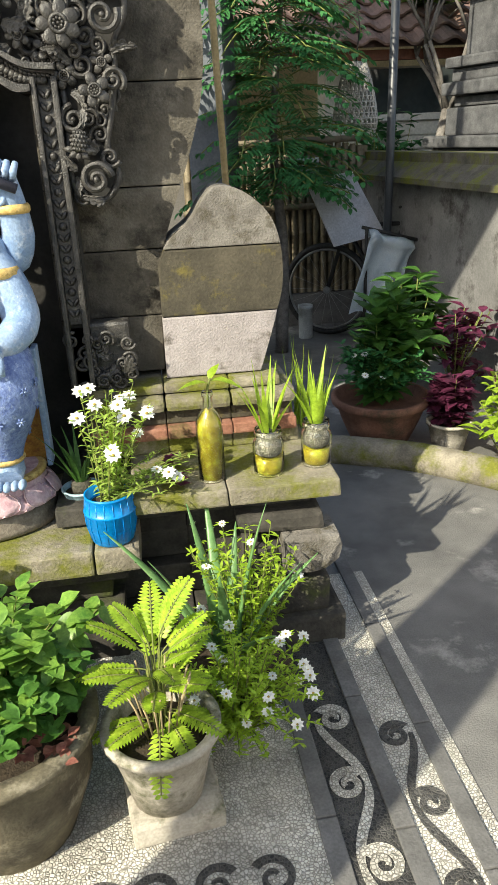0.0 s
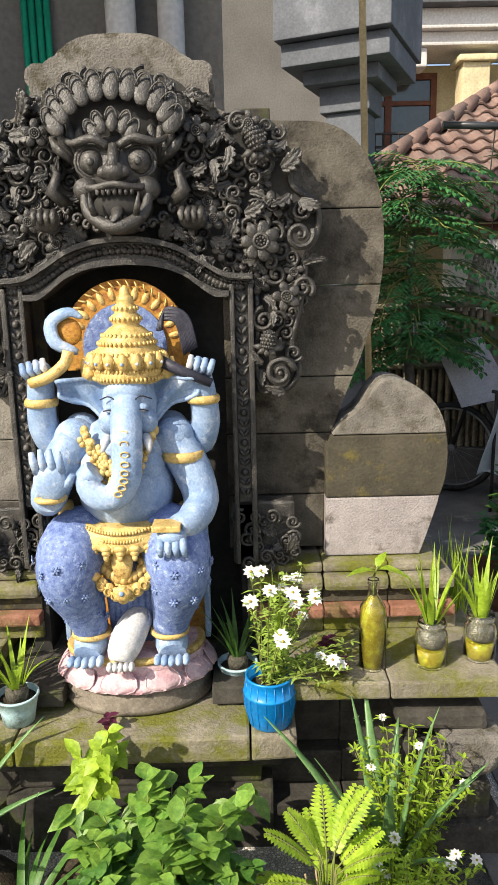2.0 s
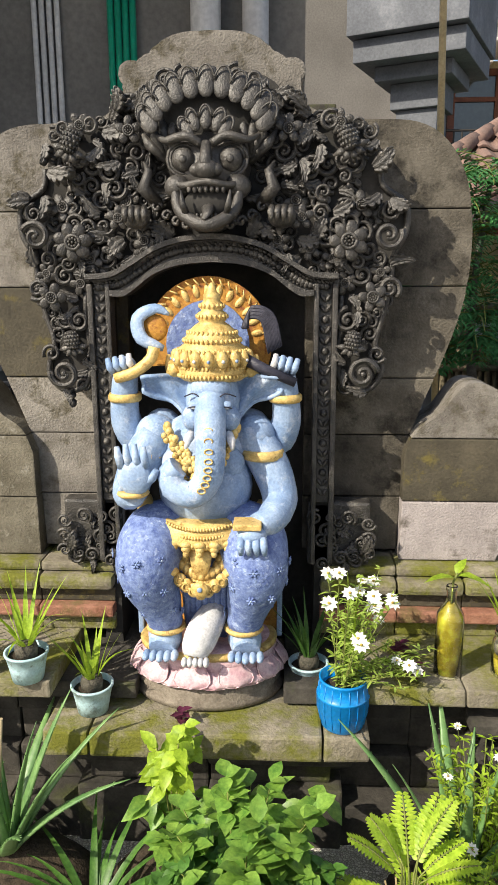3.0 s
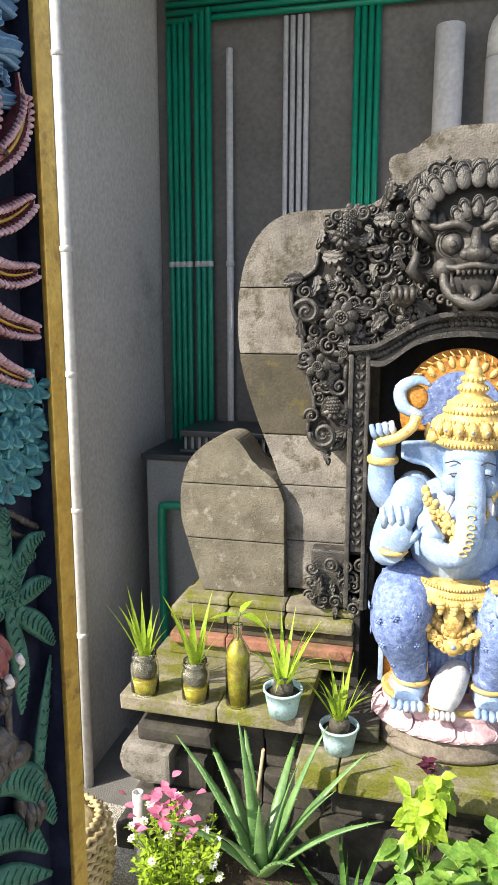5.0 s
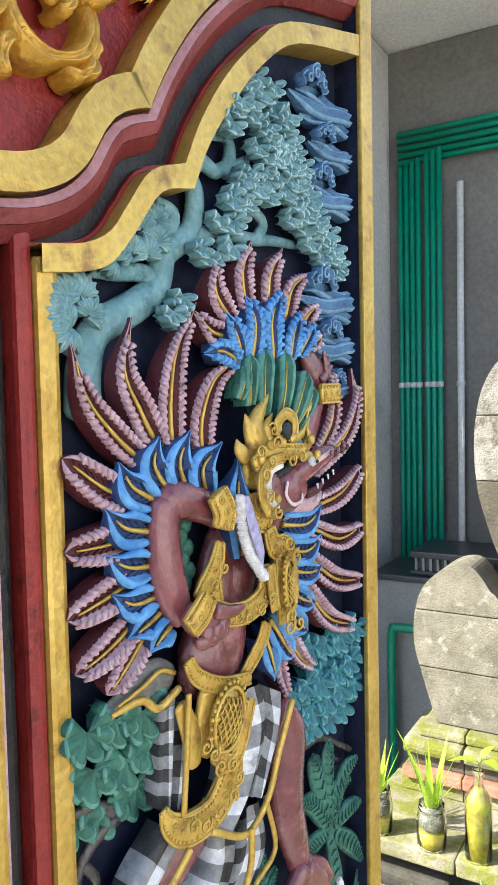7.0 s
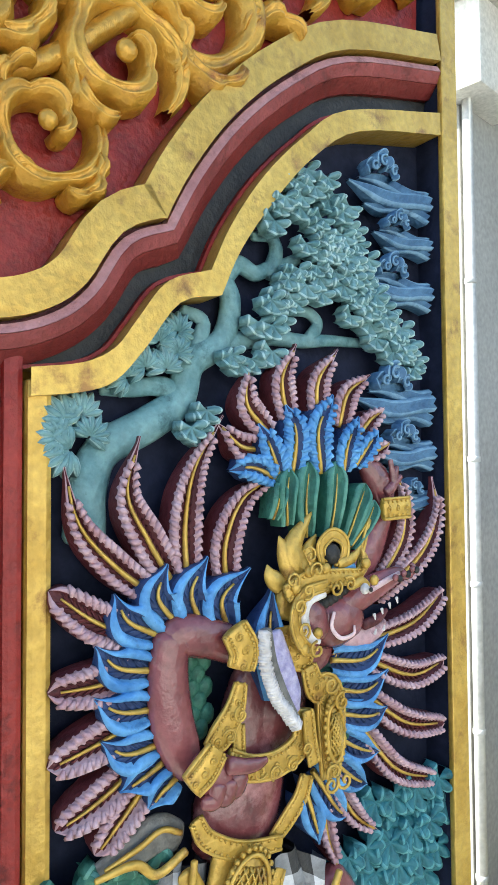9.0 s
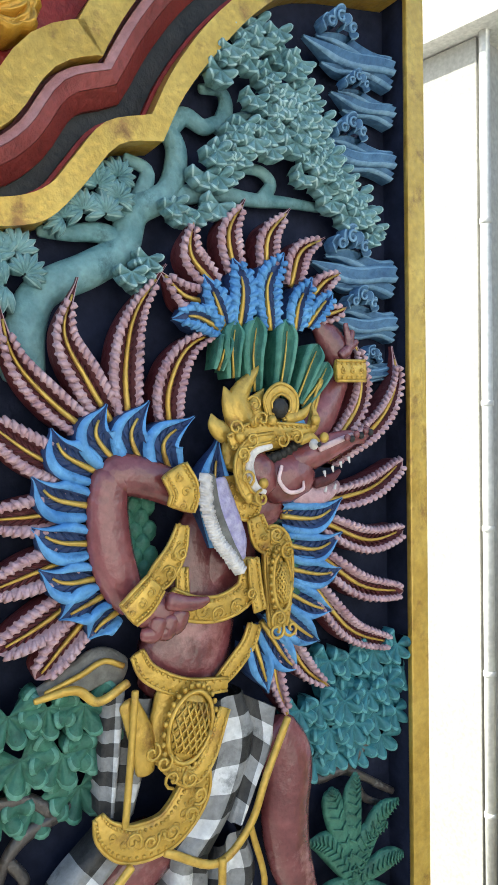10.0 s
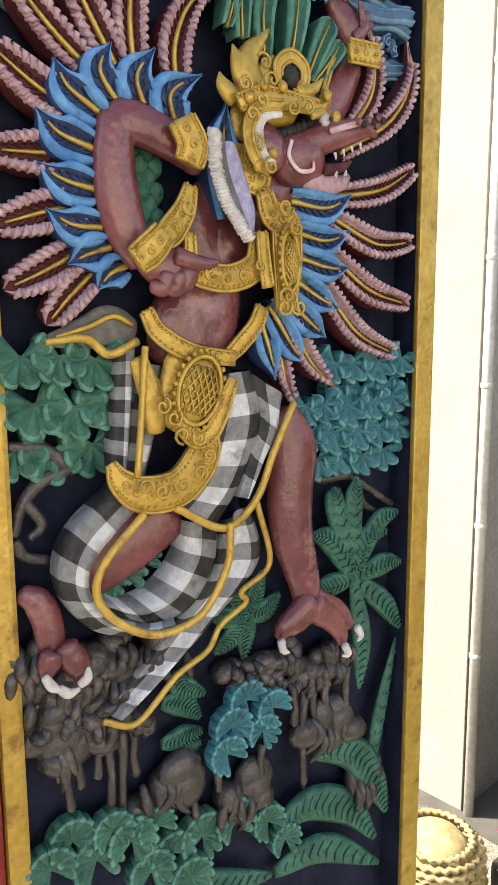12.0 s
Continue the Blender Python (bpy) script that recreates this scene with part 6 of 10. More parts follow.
def acanthus(bm, line, width, flip, lobes):
    """A broad curling leaf: ridged along its length, lobed on its outer edge."""
    n = len(line)
    rows = []
    for i, p in enumerate(line):
        t = i / (n - 1)
        d = (line[min(i + 1, n - 1)] - line[max(i - 1, 0)]).normalized()
        side = Vector((d.z, 0, -d.x)) * flip
        w = width * (0.35 + 0.65 * math.sin(math.pi * min(1.0, 0.18 + 0.80 * t)))
        lobe = abs(math.sin(math.pi * lobes * t)) ** 0.6
        row = []
        for j in range(11):
            u = j / 10
            reach = w * (u * (0.62 + 0.55 * lobe) - 0.30)
            lift = 0.010 * math.sin(math.pi * (0.08 + 0.84 * u)) * (0.6 + 0.4 * lobe) + 0.0026 * math.cos(2 * math.pi * 3.0 * u) * math.sin(math.pi * u)
            back = 0.012 if j in (0, 10) else 0.0
            row.append(bm.verts.new(p + side * reach + d * w * 0.30 * u * lobe + Vector((0, -lift + back, 0))))
        rows.append(row)
    for r, q in zip(rows, rows[1:]):
        for j in range(10):
            bm.faces.new((r[j], r[j + 1], q[j + 1], q[j]))
    bm.faces.new(rows[-1])


def gold_scroll(cx, cz, r, start, turns, name="scroll_carving"):
    bm = bmesh.new()
    pts = []
    for i in range(44):
        t = i / 43
        a = start + turns * 2 * math.pi * t
        q = r * (1 - 0.80 * t)
        pts.append(Vector((cx + q * math.cos(a), 0.010 - 0.010 * t, cz + q * math.sin(a))))
    acanthus(bm, pts, r * 0.46, 1 if turns > 0 else -1, 5)
    for k in range(3):
        a = start + turns * 2 * math.pi * (0.08 + k * 0.2)
        q = r * (0.92 - 0.16 * k)
        d = a + (1.25 if turns > 0 else -1.25)
        base = Vector((cx + q * math.cos(a), 0.008, cz + q * math.sin(a)))
        line = []
        for i in range(15):
            t = i / 14
            line.append(base.copy())
            base = base + Vector((math.cos(d), -0.12, math.sin(d))) * r * 0.085
            d += (0.17 if turns > 0 else -0.17) * (0.2 + 1.6 * t) * (-1 if k % 2 else 1)
        acanthus(bm, line, r * 0.38, (1 if turns > 0 else -1) * (-1 if k % 2 else 1), 3)
    blob(bm, (cx, -0.004, cz), (r * 0.17, r * 0.14, r * 0.17), 0, 10, 6)
    bmesh.ops.recalc_face_normals(bm, faces=bm.faces)
    return part(name, bm, M_GOLD_DARK, carved_panel, smooth=True)


for cx, cz, r, st, tu in ((-0.217, 1.957, 0.036, -0.6, 1.3), (-0.255, 1.913, 0.030, 0.4, -1.2), (-0.170, 2.005, 0.040, 3.6, 1.3), (-0.236, 2.020, 0.042, 5.2, -1.3), (-0.116, 2.051, 0.036, -0.9, 1.2), (-0.293, 1.977, 0.042, 1.2, 1.2), (-0.181, 2.082, 0.045, 0.9, -1.3), (-0.052, 2.083, 0.03, 3.4, 1.2), (-0.299, 1.896, 0.022, 2.4, 1.1), (-0.269, 2.093, 0.045, 2.5, 1.2), (-0.104, 2.113, 0.045, 0.2, -1.2), (-0.334, 2.044, 0.045, 4.2, -1.2)):
    gold_scroll(cx - 0.006, cz + 0.016, r * 0.92, st, tu)
bm = bmesh.new()
tube(bm, smooth_line([Vector((-0.33, 0.010, 1.95)), Vector((-0.27, 0.008, 1.955)), Vector((-0.21, 0.006, 2.005)), Vector((-0.15, 0.008, 2.05)), Vector((-0.12, 0.008, 2.12))], 6), 0.006, 8)
part("scroll_stem", bm, M_GOLD_DARK, carved_panel)
# the door wall that carries the panel
bm = bmesh.new()
prism(bm, [(-0.36, 0.0), (0.0070 + 0.018, 0.0), (0.0070 + 0.018, 2.27), (-0.36, 2.27)], 0.072, 0.12)
wall_door = tagged(part("wall_door", bm, M_WALL), "narrow wall behind the carved door panel", "wall", kind="structure")
wall_door.matrix_world = pose(*PANEL_AT, 0, 0, PANEL_TURN)

# ---- carved ornament on the shrine ----
def star_flower(bm, petals, r, mi=0):
    """A carved flower that faces -y, centred on the origin."""
    for k in range(petals):
        a = 2 * math.pi * k / petals + 0.3
        blob(bm, (math.cos(a) * r * 0.62, -r * 0.12, math.sin(a) * r * 0.62), (r * 0.44, r * 0.13, r * 0.34), mi, 10, 6, (0, -math.degrees(a), 18))
    lathe_ring(bm, r * 0.36, r * 0.10, -r * 0.26, mi)
    for k in range(9):
        q, a = (0, 0) if k == 0 else (r * 0.2, k * math.pi / 4)
        blob(bm, (math.cos(a) * q, -r * 0.30, math.sin(a) * q), (r * 0.085, r * 0.09, r * 0.085), mi, 6, 4)


def lathe_ring(bm, radius, thick, y, mi=0, segs=16):
    tube(bm, [Vector((math.cos(2 * math.pi * i / segs) * radius, y, math.sin(2 * math.pi * i / segs) * radius)) for i in range(segs + 1)], thick, 6, mi)


def carved_leaf(bm, length, width, curl, mi=0):
    """A broad lobed leaf along +x that faces -y, cupped, ribbed and curled over at its tip."""
    rows = []
    for i in range(15):
        t = i / 14
        lobe = abs(math.sin(math.pi * 3.5 * t)) ** 0.6
        w = width * (0.30 + 0.70 * math.sin(math.pi * (0.14 + 0.80 * t))) * (0.62 + 0.38 * lobe) * (1.0 if t < 0.97 else 0.4)
        row = []
        for j in range(11):
            u = j / 5 - 1
            if abs(u) < 0.999:
                y = -0.010 - 0.22 * length * math.sin(math.pi * 0.55 * t) - 0.20 * width * u * u + 0.10 * width * (1 - lobe) * abs(u) - (0.0035 if j == 5 else 0.0)
            else:
                y = 0.012
            row.append(bm.verts.new((length * (t + 0.16 * abs(u) * lobe), y, u * w * 0.62 + curl * length * t * t)))
        rows.append(row)
    for r, q in zip(rows, rows[1:]):
        for j in range(10):
            bm.faces.new((r[j], r[j + 1], q[j + 1], q[j])).material_index = mi
    bm.faces.new(rows[-1])
    bmesh.ops.recalc_face_normals(bm, faces=bm.faces)


def carved_scroll(bm, r, turns, mi=0):
    pts, rad = [], []
    for i in range(24):
        t = i / 23
        a = turns * 2 * math.pi * t
        q = r * (1 - 0.80 * t)
        pts.append(Vector((q * math.cos(a), -0.2 * r * t, q * math.sin(a))))
        rad.append(r * 0.24 * (1 - 0.35 * t))
    tube(bm, pts, rad, 8, mi, 0.8, (0, 1, 0))
    tube(bm, [q + Vector((0, -w * 0.78, 0)) for q, w in zip(pts, rad)], [w * 0.30 for w in rad], 5, mi)
    blob(bm, (0, -0.2 * r, 0), (r * 0.2, r * 0.2, r * 0.2), mi, 8, 5)


def pine_bud(bm, r, mi=0):
    blob(bm, (0, -r * 0.3, 0), (r * 0.45, r * 0.42, r * 0.62), mi, 12, 8)
    for j in range(5):
        for k in range(7):
            a = -math.pi + math.pi * (k + 0.5 * (j % 2)) / 7
            zz = (-0.45 + j * 0.22) * r
            w = r * 0.45 * math.sqrt(max(0.05, 1 - (zz / (r * 0.62)) ** 2))
            blob(bm, (math.cos(a) * w, -r * 0.3 + math.sin(a) * w * 0.95, zz), (r * 0.09, r * 0.08, r * 0.10), mi, 6, 4)
    for k in range(5):
        a = math.radians(200 + k * 35)
        tube(bm, [Vector((0, -0.1 * r, -0.4 * r)), Vector((math.cos(a) * r * 0.6, -r * 0.3, -0.3 * r + math.sin(a) * r * 0.6)), Vector((math.cos(a) * r, -r * 0.2, -0.2 * r + math.sin(a) * r * 0.9))], [r * 0.1, r * 0.22, r * 0.05], 6, mi, 0.6, (0, 1, 0))


def ornament_mesh(name, fill):
    bm = bmesh.new()
    fill(bm)
    ob = part(name, bm, M_CARVE, shrine, smooth=True)
    return ob


KIT = {
    "flower": ornament_mesh("carved_flower", lambda b: star_flower(b, 7, 0.05)), "blossom": ornament_mesh("carved_blossom", lambda b: star_flower(b, 5, 0.038)),
    "leaf": ornament_mesh("carved_leaf", lambda b: carved_leaf(b, 0.054, 0.046, 0.35)), "curl_leaf": ornament_mesh("carved_curl_leaf", lambda b: carved_leaf(b, 0.048, 0.036, -0.75)),
    "scroll": ornament_mesh("carved_scroll", lambda b: carved_scroll(b, 0.032, 1.5)), "counter_scroll": ornament_mesh("carved_scroll", lambda b: carved_scroll(b, 0.028, -1.4)),
    "bud": ornament_mesh("carved_bud", lambda b: pine_bud(b, 0.05)),
}
KIT_USED = set()


def place(kind, x, z, y, turn, size=1.0):
    src = KIT[kind]
    ob = src if kind not in KIT_USED else src.copy()
    if kind in KIT_USED:
        scene.collection.objects.link(ob)
    KIT_USED.add(kind)
    ob.parent = shrine
    ob.matrix_basis = pose(x, y, z, 0, turn, 0) @ Matrix.Diagonal((size, size, size, 1))
    return ob


ORN = [tuple(q) for q in smooth_line([(0.335, 1.54), (0.345, 1.42), (0.335, 1.30), (0.355, 1.225), (0.42, 1.215), (0.455, 1.27), (0.435, 1.34), (0.455, 1.42), (0.47, 1.50), (0.475, 1.57), (0.505, 1.63), (0.50, 1.70), (0.44, 1.745), (0.43, 1.81), (0.40, 1.90), (0.31, 1.90), (0.22, 1.94), (0.14, 2.01), (0.0, 2.02)], 4)]
ORN_IN = [tuple(q) for q in ARCH_OUT]


def inside(x, z, poly):
    hit = False
    for (ax, az), (bx, bz) in zip(poly, poly[1:] + poly[:1]):
        if (az > z) != (bz > z) and x < (bx - ax) * (z - az) / (bz - az) + ax:
            hit = not hit
    return hit


HALF = ORN + ORN_IN[::-1]
# near-black backing set behind the carving for contrast
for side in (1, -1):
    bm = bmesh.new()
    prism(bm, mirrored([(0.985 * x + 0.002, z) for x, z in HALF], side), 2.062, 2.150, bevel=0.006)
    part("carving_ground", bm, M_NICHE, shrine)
rng = random.Random(7)
FIXED = [("flower", 0.355, 1.605, 1.0), ("blossom", 0.42, 1.465, 1.0), ("bud", 0.37, 1.355, 0.85), ("bud", 0.345, 1.85, 1.0), ("blossom", 0.20, 1.875, 0.9), ("scroll", 0.40, 1.265, 1.25), ("counter_scroll", 0.455, 1.62, 1.35), ("blossom", 0.235, 1.665, 0.8), ("leaf", 0.41, 1.78, 1.0), ("flower", 0.005, 1.985, 0.7)]
for side in (1, -1):
    rng.seed(7)
    taken = []
    for kind, x, z, s in FIXED:
        if kind == "flower" and x < 0.05 and side < 0:
            continue
        place(kind, side * x, z, 2.012, rng.uniform(-25, 25) * side + (0 if kind not in ("scroll", "counter_scroll") else (0 if side > 0 else 180)), s)
        taken.append((x, z, 0.05 * s))
    count = 0
    for tries in range(4000):
        x, z = rng.uniform(0.0, 0.50), rng.uniform(1.21, 2.01)
        kind = rng.choice(("leaf", "curl_leaf", "scroll", "counter_scroll", "scroll", "blossom", "counter_scroll", "curl_leaf"))
        s = rng.uniform(0.65, 1.05) if kind != "blossom" else rng.uniform(0.7, 1.0)
        yy, tt = rng.uniform(2.03, 2.062), rng.uniform(0, 360)
        if not inside(x, z, HALF) or any(math.hypot(x - a, z - b) < 0.62 * (r + 0.024 * s) for a, b, r in taken) or (abs(x) < 0.125 and 1.62 < z < 1.94):
            continue
        taken.append((x, z, 0.026 * s))
        place(kind, side * x, z, yy, tt if side > 0 else 180 - tt, s)
    # edge rope round the ornament
    bm = bmesh.new()
    tube(bm, [Vector((side * x, 2.055, z)) for x, z in ORN[2:52]], 0.0085, 6)
    part("carving_rim", bm, M_CARVE, shrine)
    # carved block at the foot of the jamb
    bm = bmesh.new()
    box(bm, *sorted((side * 0.262, side * 0.44)), 2.06, 2.12, 0.705, 0.895, bevel=0.01)
    part("foot_block", bm, M_CARVE, shrine)
    for k in range(26):
        kind = rng.choice(("leaf", "curl_leaf", "scroll", "counter_scroll", "scroll"))
        place(kind, side * rng.uniform(0.275, 0.44), rng.uniform(0.715, 0.885), rng.uniform(2.03, 2.06), rng.uniform(0, 360), rng.uniform(0.55, 0.8))

# guardian mask, one plain carving
bm = bmesh.new()
blob(bm, (0, 2.03, 1.785), (0.105, 0.075, 0.095))
blob(bm, (0, 2.02, 1.70), (0.085, 0.06, 0.075))
for s in (1, -1):
    blob(bm, (s * 0.058, 1.972, 1.800), (0.030, 0.026, 0.030))
    for r in (0.034, 0.041):
        tube(bm, [Vector((s * 0.058 + math.cos(2 * math.pi * i / 14) * r, 1.975, 1.80 + math.sin(2 * math.pi * i / 14) * r)) for i in range(15)], 0.005, 5)
    blob(bm, (s * 0.058, 1.948, 1.797), (0.010, 0.006, 0.010))
    tube(bm, smooth_line([(s * 0.012, 1.955, 1.832), (s * 0.05, 1.948, 1.850), (s * 0.10, 1.965, 1.842), (s * 0.135, 2.0, 1.865)], 4), [0.011] * 8 + [0.009, 0.008, 0.007, 0.006, 0.004], 7)
    blob(bm, (s * 0.022, 1.938, 1.770), (0.019, 0.018, 0.016))
    blob(bm, (s * 0.075, 1.975, 1.735), (0.034, 0.03, 0.030))
    # ears like wings
    for j in range(4):
        a = math.radians(35 + j * 22)
        tube(bm, [(s * 0.10, 2.02, 1.80), (s * (0.10 + 0.06 * math.cos(a)), 2.0, 1.80 + 0.07 * math.sin(a)), (s * (0.10 + 0.085 * math.cos(a)), 2.02, 1.80 + 0.125 * math.sin(a))], [0.012, 0.014, 0.003], 6)
    tube(bm, [(s * 0.13, 2.02, 1.70), (s * 0.165, 1.985, 1.735), (s * 0.15, 2.0, 1.775), (s * 0.165, 2.01, 1.80)], [0.016, 0.018, 0.012, 0.002], 7)
    # paws
    blob(bm, (s * 0.185, 1.99, 1.665), (0.036, 0.035, 0.030))
    for j in range(4):
        tube(bm, [(s * (0.160 + j * 0.016), 1.97, 1.685), (s * (0.157 + j * 0.016), 1.945, 1.672), (s * (0.158 + j * 0.016), 1.95, 1.65)], [0.009, 0.009, 0.004], 6)
    # curls of the beard
    for j in range(5):
        c = Vector((s * (0.03 + j * 0.026), 1.985 + 0.006 * j, 1.642 + 0.003 * j * j))
        tube(bm, [c + Vector((math.cos(t) * 0.014 * (1 - t / 9), -0.002 * t, math.sin(t) * 0.014 * (1 - t / 9))) for t in [k * 0.7 for k in range(11)]], 0.0055, 5)
blob(bm, (0, 1.935, 1.772), (0.030, 0.026, 0.024))
tube(bm, [(0, 1.95, 1.835), (0, 1.940, 1.80), (0, 1.925, 1.775)], [0.012, 0.015, 0.018], 8)
# open mouth: lips, teeth, fangs and a dark blob painting the hollow's shade
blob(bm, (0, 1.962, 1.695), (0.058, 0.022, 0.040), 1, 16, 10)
tube(bm, smooth_line([(-0.082, 1.965, 1.742), (-0.05, 1.940, 1.735), (0, 1.928, 1.742), (0.05, 1.940, 1.735), (0.082, 1.965, 1.742)], 5), 0.009, 8)
tube(bm, smooth_line([(-0.080, 1.965, 1.735), (-0.066, 1.945, 1.675), (0, 1.922, 1.640), (0.066, 1.945, 1.675), (0.080, 1.965, 1.735)], 5), [0.011 + 0.006 * math.sin(math.pi * k / 20) for k in range(21)], 9)
for k in range(7):
    x = (k - 3) * 0.014
    blob(bm, (x, 1.932 + 0.05 * abs(x), 1.726), (0.006, 0.005, 0.010), 0, 6, 5)
    if k not in (0, 6):
        blob(bm, (x * 0.8, 1.930, 1.662), (0.005, 0.005, 0.008), 0, 6, 5)
for s in (1, -1):
    tube(bm, [(s * 0.050, 1.93, 1.670), (s * 0.056, 1.915, 1.690), (s * 0.060, 1.92, 1.722)], [0.009, 0.008, 0.002], 7)
tube(bm, smooth_line([(0, 1.955, 1.69), (0.004, 1.925, 1.672), (-0.006, 1.910, 1.652)], 4), [0.018, 0.018, 0.017, 0.016, 0.015, 0.013, 0.011, 0.009, 0.006], 9, 0, 0.5, (0, 1, 0))
# crown of broad petals in two scalloped arcs with a hollow between
for tier, (z0, rx, rz, n, w, h, y) in enumerate(((1.862, 0.050, 0.030, 5, 0.017, 0.030, 1.955), (1.872, 0.150, 0.105, 11, 0.024, 0.040, 1.975))):
    for k in range(n):
        a = math.radians(12 + 156 * k / (n - 1))
        x, z = math.cos(a) * rx, z0 + math.sin(a) * rz
        lean = math.degrees(math.atan2(math.cos(a) * 0.6, 1))
        blob(bm, (x, y, z), (w, 0.010, h), 0, 12, 8, (-14, lean, 0))
        tube(bm, [Vector((x + math.sin(math.radians(lean)) * h * 0.9 * math.cos(q) + math.cos(math.radians(lean)) * w * 0.86 * math.sin(q), y - 0.009, z + math.cos(math.radians(lean)) * h * 0.9 * math.cos(q) - math.sin(math.radians(lean)) * w * 0.86 * math.sin(q))) for q in [-1.5 + 0.3 * c for c in range(11)]], 0.0028, 5)
# dark blob stands in for the shade of the crown's hollow
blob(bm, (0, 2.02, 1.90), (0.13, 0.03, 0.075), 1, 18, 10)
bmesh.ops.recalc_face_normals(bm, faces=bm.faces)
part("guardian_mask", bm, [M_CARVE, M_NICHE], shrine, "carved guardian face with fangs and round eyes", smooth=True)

# ---- seated painted statue, one mesh ----
STATUE_MATS = [
    stuff_mat("pale_blue_statue_paint", (0.14, 0.235, 0.41), (0.35, 0.455, 0.62), 0.5, 11, 160, 0.4, patch=(0.48, 0.55, 0.66), patch_amount=0.35, patch_scale=24, vary=0.05),
    stuff_mat("statue_gold_paint", (0.50, 0.33, 0.10), (0.72, 0.54, 0.22), 0.45, 40, 220, 0.4, metal=0.15, patch=(0.30, 0.17, 0.05), patch_amount=0.3, patch_scale=50, vary=0.1),
    stuff_mat("blue_flowered_cloth_paint", (0.07, 0.11, 0.30), (0.22, 0.30, 0.52), 0.6, 60, 160, 0.6, patch=(0.42, 0.50, 0.66), patch_amount=0.22, patch_scale=48, vary=0.05),
    stuff_mat("lotus_pink_paint", (0.45, 0.26, 0.30), (0.68, 0.52, 0.54), 0.6, 30, 160, 0.3, vary=0.08),
    stuff_mat("statue_white_paint", (0.42, 0.43, 0.45), (0.66, 0.66, 0.67), 0.5, 20, 160, 0.2),
    stuff_mat("statue_base_stone", (0.12, 0.10, 0.08), (0.24, 0.21, 0.17), 0.85, 20, 160, 0.4),
    stuff_mat("statue_black_paint", (0.02, 0.02, 0.03), (0.05, 0.05, 0.07), 0.5, 30, 160, 0.3),
    stuff_mat("statue_ochre_paint", (0.30, 0.13, 0.02), (0.48, 0.25, 0.05), 0.55, 40, 160, 0.3, patch=(0.22, 0.07, 0.03), patch_amount=0.4, patch_scale=45),
]
BODY, SGOLD, CLOTH, LOTUS, SWHITE, SBASE, SBLACK, OCHRE = range(8)
bm = bmesh.new()
SY = 1.95
# pedestal
lathe(bm, [(0.19, 0.0), (0.207, 0.004), (0.212, 0.02), (0.20, 0.032), (0.205, 0.045), (0.195, 0.06), (0.16, 0.075)], 40, (0, SY, 0.389), SBASE, 1.0, 0.74)
lathe(bm, [(0.165, 0.0), (0.18, 0.03), (0.19, 0.07), (0.185, 0.10), (0.17, 0.115)], 40, (0, SY, 0.43), LOTUS, 1.0, 0.74)
lathe(bm, [(0.19, 0.0), (0.192, 0.01), (0.185, 0.016)], 40, (0, SY, 0.528), SGOLD, 1.0, 0.74)
for row, (z, n, off, w, ln) in enumerate(((0.498, 11, 0.5, 0.048, 0.040), (0.512, 11, 0.0, 0.050, 0.050))):
    for k in range(n):
        # a broad rounded lotus petal, grooved from its root
        a = 2 * math.pi * (k + off) / n
        o, side = Vector((math.cos(a), math.sin(a) * 0.8, 0)), Vector((-math.sin(a), math.cos(a) * 0.76, 0))
        root = Vector((math.cos(a) * 0.176, SY + math.sin(a) * 0.132, z))
        rows = []
        for q, half in ((0.0, 0.62), (0.3, 0.92), (0.6, 1.0), (0.82, 0.84), (0.95, 0.5), (1.0, 0.12)):
            row_v = []
            for j in range(13):
                e = j / 6 - 1
                ridge = 0.0016 * math.cos(math.pi * 6 * e) * (1 - q)
                c = root + side * w * half * e + o * (0.012 + 0.030 * math.sin(math.pi * 0.5 * q) - 0.010 * e * e + ridge + 0.006 * row) + Vector((0, 0, -ln * q + 0.006 * (1 - e * e) * q))
                row_v.append(bm.verts.new(c))
            rows.append(row_v)
        for r0, r1 in zip(rows, rows[1:]):
            for j in range(12):
                f = bm.faces.new((r0[j], r0[j + 1], r1[j + 1], r1[j]))
                f.material_index = LOTUS
                f.smooth = True
        rim = [x[0] for x in rows] + list(rows[-1][1:-1]) + [x[-1] for x in rows[::-1]]
        tube(bm, [x.co.copy() for x in rim], 0.0022, 5, LOTUS)
# throne behind the legs
box(bm, -0.205, -0.19, SY + 0.03, SY + 0.09, 0.52, 0.86, BODY, 0.004)
box(bm, 0.19, 0.205, SY + 0.03, SY + 0.09, 0.52, 0.86, BODY, 0.004)
box(bm, -0.19, 0.19, SY + 0.05, SY + 0.10, 0.52, 0.82, OCHRE, 0.004)
# halo
for i, (r, m) in enumerate(((0.172, OCHRE), (0.155, OCHRE), (0.112, CLOTH))):
    bm2 = [(math.cos(math.radians(d)) * r, 1.345 + math.sin(math.radians(d)) * r * 1.05) for d in range(-20, 201, 10)]
    prism(bm, bm2, SY + 0.11 - 0.012 * i, SY + 0.135 - 0.012 * i, m)
for k in range(13):
    a = math.radians(12 + k * 13)
    blob(bm, (math.cos(a) * 0.136, SY + 0.098, 1.345 + math.sin(a) * 0.143), (0.019, 0.006, 0.009), SGOLD, 8, 5, (0, -math.degrees(a), 0))
